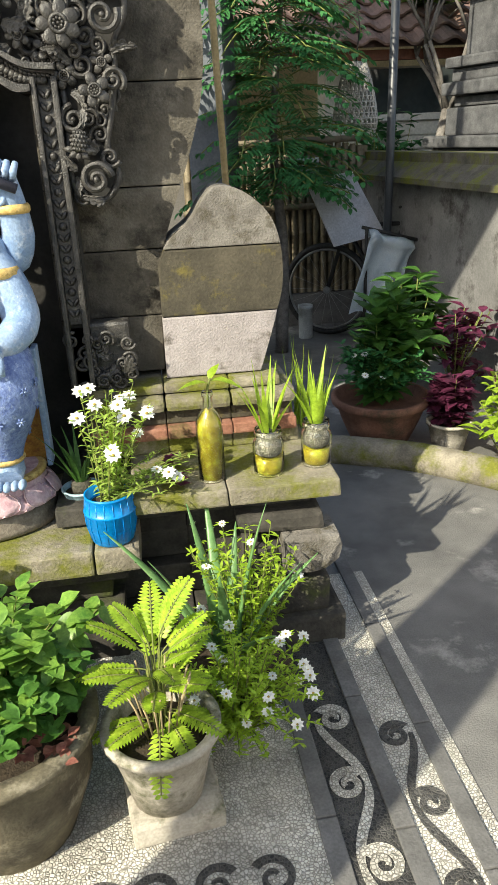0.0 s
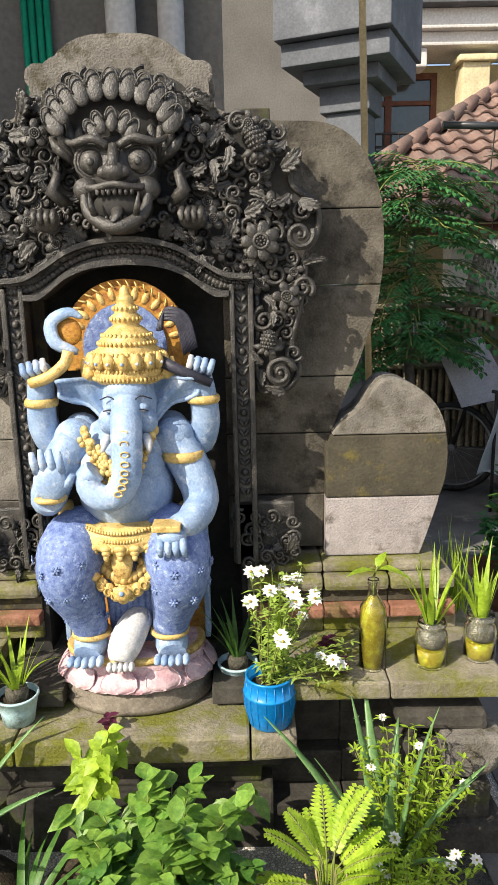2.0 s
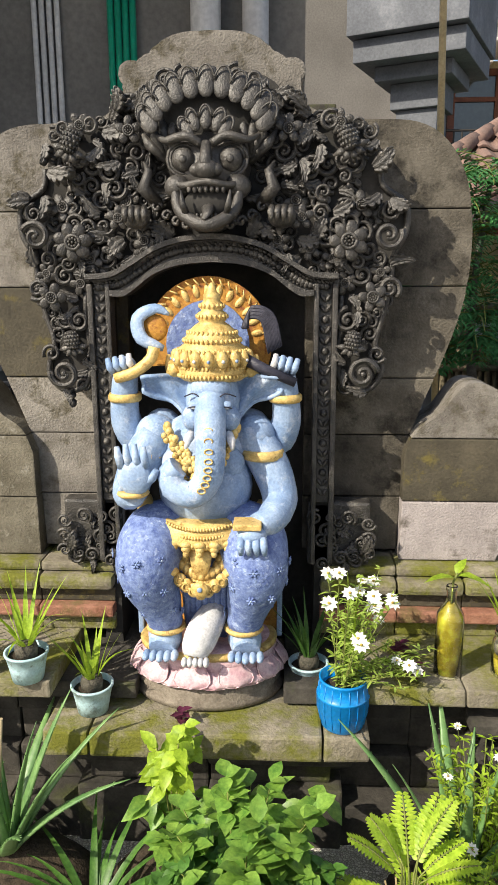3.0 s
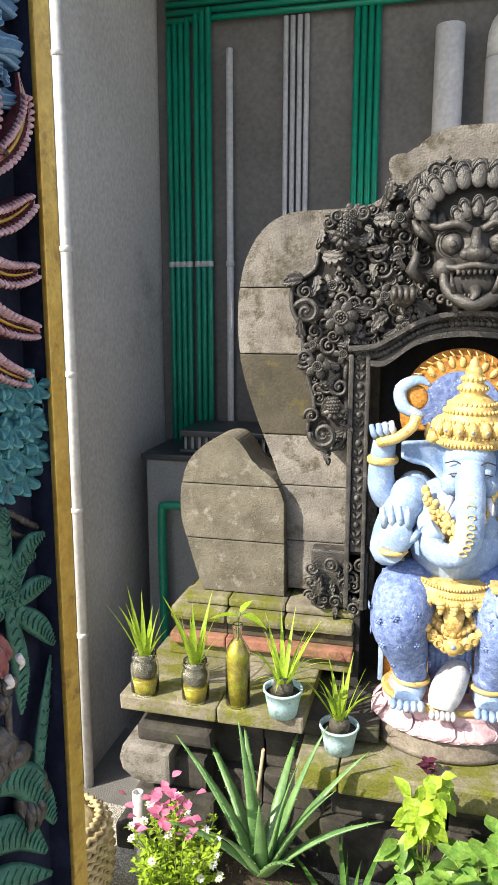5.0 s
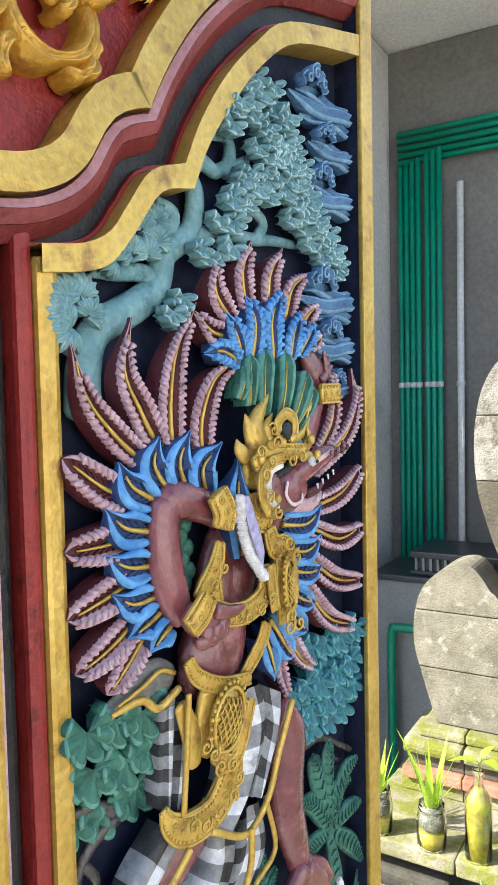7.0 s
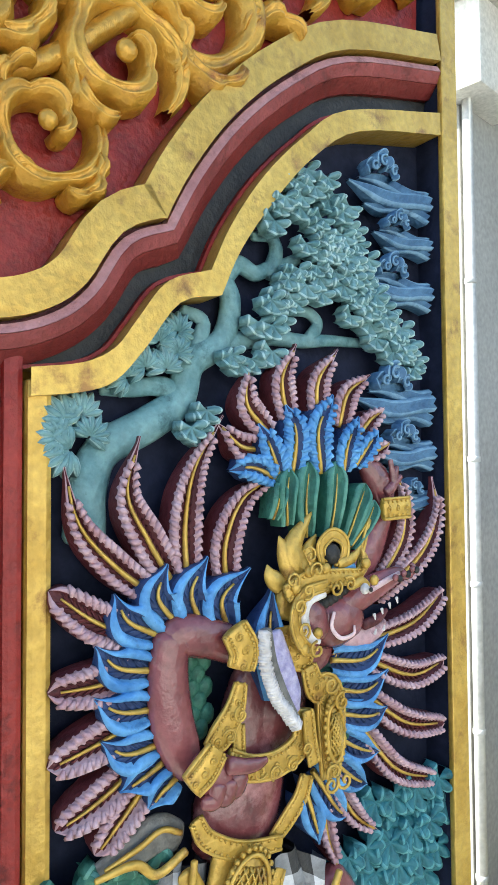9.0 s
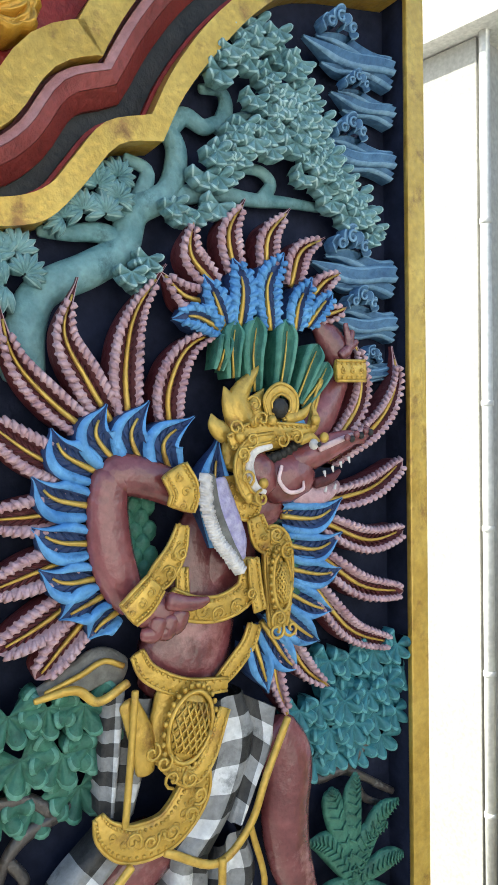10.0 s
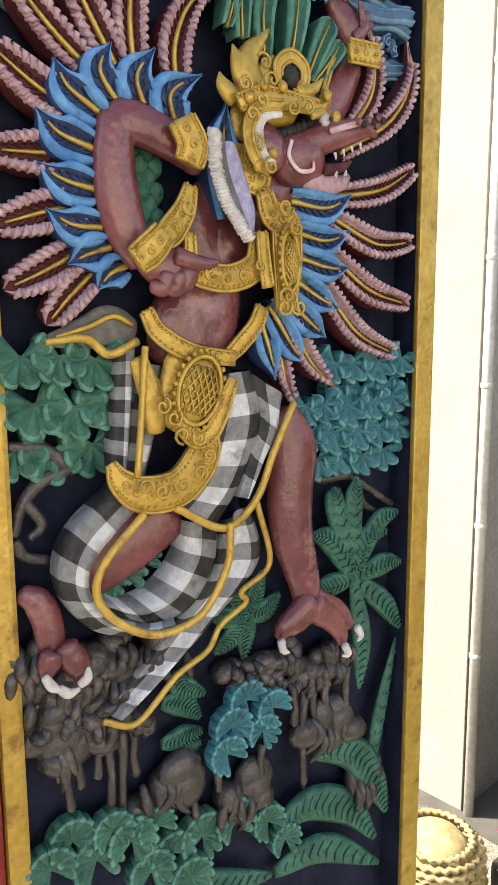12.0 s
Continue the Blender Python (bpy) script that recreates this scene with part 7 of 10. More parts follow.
for k in range(22):
    a = math.radians(2 + k * 8)
    tube(bm, [(math.cos(a) * 0.150, SY + 0.094, 1.345 + math.sin(a) * 0.158), (math.cos(a + 0.08) * 0.168, SY + 0.096, 1.345 + math.sin(a + 0.08) * 0.176)], [0.0035, 0.0015], 5, SGOLD)
# legs: thighs, knees, shins and feet
for s in (1, -1):
    tube(bm, smooth_line([(s * 0.06, SY + 0.03, 0.84), (s * 0.115, SY - 0.06, 0.855), (s * 0.135, SY - 0.125, 0.835), (s * 0.138, SY - 0.13, 0.77), (s * 0.118, SY - 0.10, 0.68), (s * 0.105, SY - 0.085, 0.61)], 4), [0.09] * 4 + [0.092, 0.092, 0.09, 0.088, 0.086, 0.084, 0.083, 0.082, 0.078, 0.074, 0.068, 0.062, 0.058, 0.054, 0.05, 0.048, 0.046], 16, CLOTH)
    lathe(bm, [(0.05, 0.0), (0.054, 0.006), (0.05, 0.014)], 16, (s * 0.104, SY - 0.085, 0.598), SGOLD)
    tube(bm, [(s * 0.105, SY - 0.08, 0.605), (s * 0.107, SY - 0.09, 0.57), (s * 0.112, SY - 0.125, 0.555)], [0.042, 0.046, 0.036], 12, BODY)
    for j in range(5):
        x = s * 0.112 + (j - 2) * 0.0185
        blob(bm, (x, SY - 0.155 + 0.004 * abs(j - 2), 0.551), (0.011, 0.026, 0.012), BODY, 8, 6)
    rng = random.Random(7 + s)
    spots = ((0.143, -0.145, 0.825, 0.080), (0.136, -0.13, 0.745, 0.080), (0.118, -0.10, 0.675, 0.062))
    for cx, cy, cz, rad in spots:
        for k in range(5):
            a = math.radians(-90 + (k - 2) * 38 + rng.uniform(-6, 6))
            zz = cz + rng.uniform(-0.022, 0.022)
            n_out = Vector((math.cos(a), math.sin(a), 0.0))
            c = Vector((s * cx, SY + cy + 0.012, zz)) + n_out * (rad + 0.004)
            across = Vector((-n_out.y, n_out.x, 0))
            for j in range(6):
                b = 2 * math.pi * j / 6
                tip = c + across * math.cos(b) * 0.012 + Vector((0, 0, math.sin(b) * 0.012))
                tube(bm, [c, c.lerp(tip, 0.6), tip], [0.0012, 0.0036, 0.0024], 5, CLOTH, 0.45, tuple(n_out))
            blob(bm, c, (0.003, 0.003, 0.003), BODY, 6, 4)
# pleated cloth between the legs and the grey foot before it
for j in range(7):
    tube(bm, [((j - 3) * 0.02, SY - 0.075, 0.82), ((j - 3) * 0.017, SY - 0.07, 0.70), ((j - 3) * 0.016, SY - 0.05, 0.56)], [0.013, 0.012, 0.01], 7, CLOTH)
tube(bm, smooth_line([(0.03, SY - 0.05, 0.64), (0.005, SY - 0.10, 0.615), (-0.015, SY - 0.135, 0.575), (-0.02, SY - 0.15, 0.55)], 4), [0.035, 0.037, 0.04, 0.042, 0.044, 0.045, 0.045, 0.044, 0.042, 0.04, 0.037, 0.034, 0.03], 12, SWHITE)
for j in range(5):
    blob(bm, (-0.045 + j * 0.014, SY - 0.175, 0.548), (0.009, 0.018, 0.012), SWHITE, 7, 5)
# belly, chest and belt
blob(bm, (0, SY - 0.02, 0.985), (0.125, 0.115, 0.125), BODY, 20, 14)
blob(bm, (0, SY + 0.01, 1.08), (0.13, 0.10, 0.10), BODY, 20, 12)
for s in (1, -1):
    blob(bm, (s * 0.058, SY - 0.065, 1.055), (0.05, 0.045, 0.045), BODY, 12, 8)
lathe(bm, [(0.128, 0.0), (0.148, 0.012), (0.152, 0.035), (0.132, 0.055)], 30, (0, SY - 0.02, 0.862), SGOLD, 1.05, 1.0)
for k in range(24):
    a = math.pi + math.pi * k / 23
    blob(bm, (math.cos(a) * 0.14, SY - 0.015 + math.sin(a) * 0.132, 0.875), (0.013, 0.012, 0.016), SGOLD, 7, 5)
for row, (w, dz) in enumerate(((0.105, 0.085), (0.06, 0.11))):
    for k in range(17):
        t = k / 16 * 2 - 1
        blob(bm, (t * w, SY - 0.148 + 0.035 * abs(t), 0.862 - dz * (1 - t * t)), (0.013, 0.012, 0.016), SGOLD, 7, 5)
tube(bm, [(0, SY - 0.15, 0.86), (0, SY - 0.155, 0.81), (0, SY - 0.15, 0.755)], [0.034, 0.026, 0.006], 10, SGOLD, 0.35, (0, 1, 0))
for s in (1, -1):
    tube(bm, smooth_line([(s * 0.12, SY - 0.06, 0.90), (s * 0.15, SY - 0.13, 0.86), (s * 0.06, SY - 0.17, 0.79)], 4), [0.018, 0.02, 0.022, 0.024, 0.026, 0.026, 0.024, 0.02, 0.012], 8, SGOLD, 0.6, (0, 1, 0))
for k in range(11):
    a = math.pi * (1.14 + 0.72 * k / 10)
    c = Vector((math.cos(a) * 0.158, SY - 0.03 + math.sin(a) * 0.142, 0.868))
    for j in range(3):
        blob(bm, c + Vector((0, -0.002, -0.012 * j)), (0.016 - 0.004 * j, 0.008, 0.010), SGOLD, 8, 5)
for k in range(15):
    t = k / 14 * 2 - 1
    c = Vector((t * 0.125, SY - 0.172 + 0.03 * abs(t), 0.845 - 0.105 * (1 - abs(t) ** 1.5)))
    blob(bm, c, (0.017, 0.010, 0.020), SGOLD, 8, 6)
    tube(bm, [c + Vector((math.cos(q * 0.7) * 0.009, -0.011, math.sin(q * 0.7) * 0.010)) for q in range(9)], 0.0022, 4, SGOLD)
blob(bm, (0, SY - 0.182, 0.752), (0.024, 0.010, 0.022), SGOLD, 10, 6)
blob(bm, (0, SY - 0.192, 0.757), (0.007, 0.004, 0.007), BODY, 8, 5)
tube(bm, smooth_line([(-0.165, SY - 0.02, 0.93), (-0.125, SY - 0.115, 0.905), (0, SY - 0.158, 0.880), (0.125, SY - 0.115, 0.895), (0.160, SY - 0.02, 0.92)], 6), 0.030, 12, SGOLD, 0.45, (0, 1, 0))
for k in range(40):
    t = k / 39 * 2 - 1
    for dz in (-0.022, 0.0, 0.022):
        blob(bm, (t * 0.145, SY - 0.172 + 0.095 * t * t, 0.885 + 0.02 * t * t + dz), (0.0046, 0.005, 0.0055), SGOLD, 6, 4)
# necklace
for k in range(27):
    t = k / 26 * 2 - 1
    blob(bm, (t * 0.082, SY - 0.150 + 0.06 * t * t, 0.985 + 0.155 * abs(t) ** 1.7), (0.010, 0.010, 0.010), SGOLD, 7, 5)
    blob(bm, (t * 0.088, SY - 0.128 + 0.05 * t * t, 1.03 + 0.12 * abs(t) ** 1.6), (0.012, 0.010, 0.016), SGOLD, 7, 5)
# head, brow, ears and trunk
HX = 0.024
blob(bm, (HX, SY - 0.035, 1.215), (0.070, 0.078, 0.098), BODY, 20, 14)
blob(bm, (HX, SY - 0.080, 1.250), (0.052, 0.035, 0.040), BODY, 16, 10)
for s in (1, -1):
    blob(bm, (HX + s * 0.043, SY - 0.080, 1.175), (0.032, 0.032, 0.036), BODY, 12, 8)
    blob(bm, (HX + s * 0.038, SY - 0.104, 1.212), (0.019, 0.013, 0.012), BODY, 12, 8)
    blob(bm, (HX + s * 0.038, SY - 0.110, 1.207), (0.013, 0.008, 0.005), SWHITE, 10, 6)
    tube(bm, smooth_line([(HX + s * 0.022, SY - 0.115, 1.206), (HX + s * 0.038, SY - 0.119, 1.210), (HX + s * 0.055, SY - 0.110, 1.205)], 4), 0.0017, 5, SBLACK)
    tube(bm, smooth_line([(HX + s * 0.016, SY - 0.115, 1.226), (HX + s * 0.038, SY - 0.114, 1.242), (HX + s * 0.064, SY - 0.095, 1.232)], 4), 0.0018, 5, SBLACK)
    # ear: a thin folded flap spread wide, with a scalloped lower edge
    rows = []
    for i in range(11):
        t = i / 10
        row = []
        for k in range(9):
            q = k / 8
            drop = (0.115 - 0.060 * t) * (1 - 0.30 * t * t) * (1 + 0.10 * math.sin(9 * t))
            row.append(bm.verts.new((HX + s * (0.058 + 0.118 * t - 0.030 * q * (1 - t)), SY - 0.030 - 0.030 * t + 0.012 * math.sin(6 * t + 4 * q) + 0.020 * q * t, 1.268 + 0.010 * math.sin(2.2 * t) - drop * q)))
        rows.append(row)
    for a_, b_ in zip(rows, rows[1:]):
        for k in range(8):
            f = bm.faces.new((a_[k], a_[k + 1], b_[k + 1], b_[k]))
            f.material_index, f.smooth = BODY, True
    tube(bm, [r[0].co.copy() for r in rows] + [v.co.copy() for v in rows[-1][1:]] + [r[-1].co.copy() for r in rows[::-1][1:]], 0.0062, 7, BODY)
    tube(bm, [(HX + s * 0.046, SY - 0.112, 1.140), (HX + s * 0.054, SY - 0.132, 1.128), (HX + s * 0.058, SY - 0.146, 1.108)], [0.012, 0.011, 0.004], 8, SWHITE)
trunk_line = smooth_line([(HX, SY - 0.085, 1.225), (HX + 0.002, SY - 0.132, 1.16), (HX + 0.004, SY - 0.158, 1.09), (HX - 0.004, SY - 0.168, 1.035), (HX - 0.038, SY - 0.172, 1.000), (HX - 0.080, SY - 0.168, 1.012), (HX - 0.095, SY - 0.160, 1.048), (HX - 0.075, SY - 0.160, 1.068)], 6)
tube(bm, trunk_line, [0.040 - 0.00028 * i + (0.0011 if i % 2 else 0) for i in range(len(trunk_line))], 16, BODY)
for k in range(9):
    q = trunk_line[4 + 2 * k]
    tube(bm, [(q[0] + math.cos(e) * 0.010, q[1] - 0.039, q[2] + math.sin(e) * 0.007) for e in [c * 0.7 for c in range(10)]], 0.0022, 5, SGOLD)
# flower garland under the trunk, of many small petals
rg = random.Random(3)
for k in range(46):
    t = rg.uniform(0, 1)
    blob(bm, (-0.075 + 0.080 * t + rg.uniform(-0.016, 0.016), SY - 0.135 - 0.02 * t, 1.135 - 0.10 * t + rg.uniform(-0.02, 0.02)), (0.008, 0.006, 0.009), SGOLD, 6, 5)
for s in (1, -1):
    blob(bm, (s * 0.128, SY - 0.008, 1.112), (0.058, 0.056, 0.060), BODY, 16, 12)
    blob(bm, (s * 0.118, SY + 0.03, 1.128), (0.052, 0.048, 0.052), BODY, 14, 10)
# crown of stacked tiers
lathe(bm, [(0.095, 0.0), (0.108, 0.008), (0.110, 0.028), (0.105, 0.040), (0.114, 0.050), (0.116, 0.068), (0.108, 0.080), (0.088, 0.094), (0.090, 0.104), (0.074, 0.124), (0.055, 0.138), (0.040, 0.146), (0.046, 0.152), (0.046, 0.168), (0.034, 0.174), (0.037, 0.180), (0.036, 0.192), (0.026, 0.198), (0.028, 0.204), (0.026, 0.214), (0.016, 0.220), (0.014, 0.232), (0.003, 0.243)], 32, (HX, SY - 0.025, 1.266), SGOLD, 0.80, 0.80)
for row, (r, z, n) in enumerate(((0.111, 1.280, 52), (0.108, 1.300, 52), (0.117, 1.324, 52), (0.112, 1.342, 46), (0.091, 1.367, 38), (0.078, 1.386, 32), (0.048, 1.426, 20), (0.038, 1.452, 16))):
    for k in range(n):
        a = 2 * math.pi * (k + 0.5 * (row % 2)) / n
        blob(bm, (HX + math.cos(a) * r * 0.8, SY - 0.025 + math.sin(a) * r * 0.8, z), (0.0042, 0.0040, 0.0062), SGOLD, 6, 4)
for k in range(9):
    a = math.radians(190 + 20 * k)
    o = Vector((HX + math.cos(a) * 0.094, SY - 0.025 + math.sin(a) * 0.094, 1.325))
    blob(bm, o, (0.013, 0.010, 0.022), SGOLD, 8, 6)
    blob(bm, o + Vector((math.cos(a) * 0.010, math.sin(a) * 0.010, -0.004)), (0.0045, 0.004, 0.0045), SWHITE if k % 2 else BODY, 6, 5)
for s in (1, -1):
    tube(bm, smooth_line([(HX + s * 0.085, SY - 0.04, 1.30), (HX + s * 0.105, SY - 0.03, 1.29), (HX + s * 0.112, SY - 0.03, 1.33)], 3), [0.016, 0.018, 0.02, 0.018, 0.014, 0.01, 0.004], 8, SGOLD)
# rear arms raised beside the head, with what they hold
for s in (1, -1):
    tube(bm, smooth_line([(s * 0.12, SY + 0.03, 1.13), (s * 0.185, SY + 0.03, 1.09), (s * 0.212, SY + 0.01, 1.15), (s * 0.208, SY - 0.01, 1.235), (s * 0.20, SY - 0.02, 1.29)], 4), [0.045, 0.044, 0.043, 0.042, 0.041, 0.04, 0.04, 0.04, 0.04, 0.038, 0.037, 0.036, 0.035, 0.034, 0.033, 0.032, 0.03], 12, BODY)
    lathe(bm, [(0.040, 0.0), (0.044, 0.006), (0.044, 0.016), (0.040, 0.022)], 16, (s * 0.209, SY - 0.006, 1.205), SGOLD)
    blob(bm, (s * 0.20, SY - 0.03, 1.30), (0.030, 0.026, 0.026), BODY, 10, 8)
    for j in range(4):
        tube(bm, [(s * (0.178 + 0.016 * j), SY - 0.045, 1.295 - 0.004 * j), (s * (0.182 + 0.017 * j), SY - 0.062, 1.312 - 0.004 * j), (s * (0.186 + 0.018 * j), SY - 0.05, 1.332 - 0.004 * j)], [0.009, 0.009, 0.007], 7, BODY if j else SWHITE)
tube(bm, smooth_line([(-0.22, SY - 0.05, 1.272), (-0.17, SY - 0.06, 1.288), (-0.13, SY - 0.055, 1.32), (-0.12, SY - 0.05, 1.35)], 3), 0.015, 8, SGOLD)
tube(bm, smooth_line([(-0.10, SY - 0.03, 1.345), (-0.155, SY - 0.03, 1.37), (-0.165, SY - 0.02, 1.42), (-0.12, SY - 0.02, 1.445), (-0.085, SY - 0.02, 1.43)], 4), [0.008, 0.012, 0.015, 0.016, 0.018, 0.018, 0.018, 0.018, 0.018, 0.017, 0.016, 0.015, 0.013, 0.012, 0.01, 0.007, 0.004], 8, BODY, 0.5, (0, 1, 0))
blob(bm, (-0.125, SY - 0.01, 1.395), (0.034, 0.008, 0.036), OCHRE, 12, 8)
for j in range(11):
    e = j / 10
    tube(bm, smooth_line([(0.100 + 0.012 * e, SY - 0.01 - 0.012 * (j % 3), 1.395), (0.112 + 0.012 * e, SY - 0.02, 1.420 + 0.028 * e), (0.150 + 0.026 * e, SY - 0.025, 1.412 + 0.020 * e), (0.166 + 0.034 * e, SY - 0.02, 1.330 + 0.020 * e)], 5), [0.0042] * 14 + [0.003, 0.0015], 5, SBLACK)
tube(bm, [(0.10, SY - 0.055, 1.325), (0.16, SY - 0.06, 1.295), (0.235, SY - 0.06, 1.262)], [0.016, 0.014, 0.012], 8, SBLACK)
# front arms: one palm raised, one on the knee with a book
tube(bm, smooth_line([(-0.125, SY - 0.02, 1.115), (-0.17, SY - 0.05, 1.04), (-0.185, SY - 0.10, 0.985), (-0.165, SY - 0.16, 1.0)], 4), [0.05, 0.052, 0.053, 0.052, 0.051, 0.05, 0.048, 0.047, 0.046, 0.043, 0.04, 0.037, 0.034], 12, BODY)
lathe(bm, [(0.036, 0.0), (0.041, 0.006), (0.036, 0.014)], 14, (-0.165, SY - 0.155, 0.992), SGOLD)
blob(bm, (-0.155, SY - 0.180, 1.045), (0.043, 0.017, 0.046), BODY, 14, 10)
for j in range(4):
    tube(bm, [(-0.186 + j * 0.020, SY - 0.18, 1.070), (-0.192 + j * 0.021, SY - 0.185, 1.100), (-0.196 + j * 0.0215, SY - 0.18, 1.122 + (0.007 if j in (1, 2) else 0))], [0.0105, 0.0100, 0.0065], 8, BODY)
tube(bm, [(-0.13, SY - 0.175, 1.03), (-0.112, SY - 0.18, 1.045), (-0.10, SY - 0.18, 1.065)], [0.013, 0.012, 0.007], 8, BODY)
tube(bm, smooth_line([(0.125, SY - 0.01, 1.115), (0.175, SY - 0.03, 1.03), (0.198, SY - 0.06, 0.955), (0.175, SY - 0.13, 0.925), (0.14, SY - 0.165, 0.92)], 4), [0.05, 0.052, 0.053, 0.052, 0.051, 0.05, 0.048, 0.047, 0.046, 0.044, 0.043, 0.041, 0.039, 0.037, 0.035, 0.033, 0.03], 12, BODY)
for s in (1, -1):
    lathe(bm, [(0.052, 0.0), (0.056, 0.007), (0.056, 0.018), (0.052, 0.025)], 16, (s * 0.152, SY - 0.03, 1.06), SGOLD)
blob(bm, (0.13, SY - 0.19, 0.905), (0.038, 0.03, 0.022), BODY, 10, 8)
for j in range(4):
    tube(bm, [(0.105 + j * 0.018, SY - 0.205, 0.90), (0.104 + j * 0.019, SY - 0.222, 0.885), (0.106 + j * 0.019, SY - 0.215, 0.862)], [0.010, 0.010, 0.006], 7, BODY)
box(bm, 0.085, 0.155, SY - 0.215, SY - 0.15, 0.922, 0.938, SGOLD, 0.004)
for v in bm.verts:
    if v.co.z > 0.56:
        v.co.z = 0.56 + (v.co.z - 0.56) * 0.994
statue = part("seated_statue", bm, STATUE_MATS)
statue.location = (0.072, 0, 0)
tagged(statue, "blue and gold painted seated elephant-headed statue on pink lotus base", "statue")

# ---- plant and pot materials ----
M_LIME = stuff_mat("lime_leaf", (0.20, 0.33, 0.02), (0.38, 0.52, 0.05), 0.45, 30, 120, 0.1, vary=0.25, translucent=0.35, spec=0.4)
M_FRESH = stuff_mat("fresh_light_leaf", (0.28, 0.42, 0.06), (0.46, 0.60, 0.14), 0.45, 30, 120, 0.1, vary=0.25, translucent=0.4, spec=0.4)
M_LEAF = stuff_mat("green_leaf", (0.045, 0.13, 0.02), (0.10, 0.22, 0.04), 0.45, 30, 120, 0.1, vary=0.3, translucent=0.3, spec=0.4)
M_MIDLEAF = stuff_mat("mid_green_leaf", (0.08, 0.20, 0.03), (0.22, 0.36, 0.06), 0.42, 30, 120, 0.1, vary=0.35, translucent=0.3, spec=0.45)
M_DEEP = stuff_mat("deep_green_leaf", (0.03, 0.13, 0.04), (0.08, 0.24, 0.075), 0.5, 25, 120, 0.1, vary=0.3, translucent=0.25)
M_ALOE = stuff_mat("aloe_leaf", (0.07, 0.16, 0.05), (0.15, 0.27, 0.09), 0.4, 18, 120, 0.15, vary=0.15, spec=0.5)
M_PURPLE = stuff_mat("purple_leaf", (0.045, 0.012, 0.025), (0.15, 0.028, 0.07), 0.5, 25, 100, 0.1, vary=0.3, translucent=0.25)
M_PETAL = stuff_mat("white_petal", (0.74, 0.74, 0.70), (0.82, 0.82, 0.79), 0.6, 40, 120, 0.0, translucent=0.2)
M_PINKPETAL = stuff_mat("pink_petal", (0.50, 0.09, 0.22), (0.66, 0.25, 0.36), 0.6, 40, 120, 0.0, translucent=0.25)
M_STEM = stuff_mat("plant_stem", (0.10, 0.13, 0.03), (0.20, 0.22, 0.06), 0.7, 30, 120, 0.1)
M_SOIL = stuff_mat("potting_soil", (0.02, 0.015, 0.01), (0.06, 0.045, 0.03), 0.95, 60, 200, 0.8)
M_BARK = stuff_mat("grey_bark", (0.10, 0.09, 0.08), (0.22, 0.20, 0.18), 0.9, 30, 150, 0.5)
M_BLUEPOT = stuff_mat("bright_blue_plastic", (0.0, 0.17, 0.50), (0.0, 0.22, 0.58), 0.35, 20, 120, 0.05, spec=0.5)
M_ICEPOT = stuff_mat("pale_blue_plastic", (0.34, 0.52, 0.58), (0.46, 0.62, 0.66), 0.5, 25, 160, 0.1, patch=(0.14, 0.17, 0.14), patch_amount=0.35, patch_scale=30)
M_CLAYPOT = stuff_mat("pale_cement_pot", (0.30, 0.27, 0.22), (0.48, 0.44, 0.37), 0.9, 14, 150, 0.4, patch=(0.11, 0.11, 0.06), patch_amount=0.4, patch_scale=10)
M_BIGPOT = stuff_mat("mossy_dark_pot", (0.06, 0.05, 0.035), (0.17, 0.15, 0.10), 0.9, 10, 140, 0.5, patch=(0.30, 0.27, 0.20), patch_amount=0.3, patch_scale=8)
M_TERRA = stuff_mat("old_terracotta", (0.12, 0.055, 0.035), (0.24, 0.12, 0.08), 0.9, 12, 140, 0.4, patch=(0.06, 0.05, 0.03), patch_amount=0.35)
M_GLASS = glass_mat("clear_glass", (0.93, 0.96, 0.93))
M_WATER = stuff_mat("yellow_green_water", (0.17, 0.135, 0.012), (0.32, 0.265, 0.03), 0.15, 30, 80, 0.0, patch=(0.30, 0.33, 0.03), patch_amount=0.5, patch_scale=30, translucent=0.45, spec=0.5)
M_SLUDGE = stuff_mat("ochre_sediment", (0.24, 0.17, 0.03), (0.44, 0.34, 0.08), 0.8, 60, 200, 0.5)
M_LID = stuff_mat("wet_growing_medium", (0.04, 0.04, 0.03), (0.10, 0.09, 0.07), 0.9, 60, 200, 0.8)


def jar_body(name, profile, thick, owner):
    bm = bmesh.new()
    inner = [(max(0.001, r - thick), z + (thick if i == 0 else 0)) for i, (r, z) in enumerate(profile)]
    segs = 28
    rings = []
    for r, z in profile + inner[::-1]:
        rings.append([bm.verts.new((r * math.cos(2 * math.pi * i / segs), r * math.sin(2 * math.pi * i / segs), z)) for i in range(segs)])
    for a, b in zip(rings, rings[1:]):
        for i in range(segs):
            f = bm.faces.new((a[i], a[(i + 1) % segs], b[(i + 1) % segs], b[i]))
            f.smooth = True
    bm.faces.new(rings[0][::-1])
    bm.faces.new(rings[-1])
    ob = part(name, bm, M_GLASS, owner)
    ob.visible_shadow = False
    return ob


def fill_part(name, profile, material, owner, label=""):
    bm = bmesh.new()
    lathe(bm, profile, 24)
    return part(name, bm, material, owner, label)


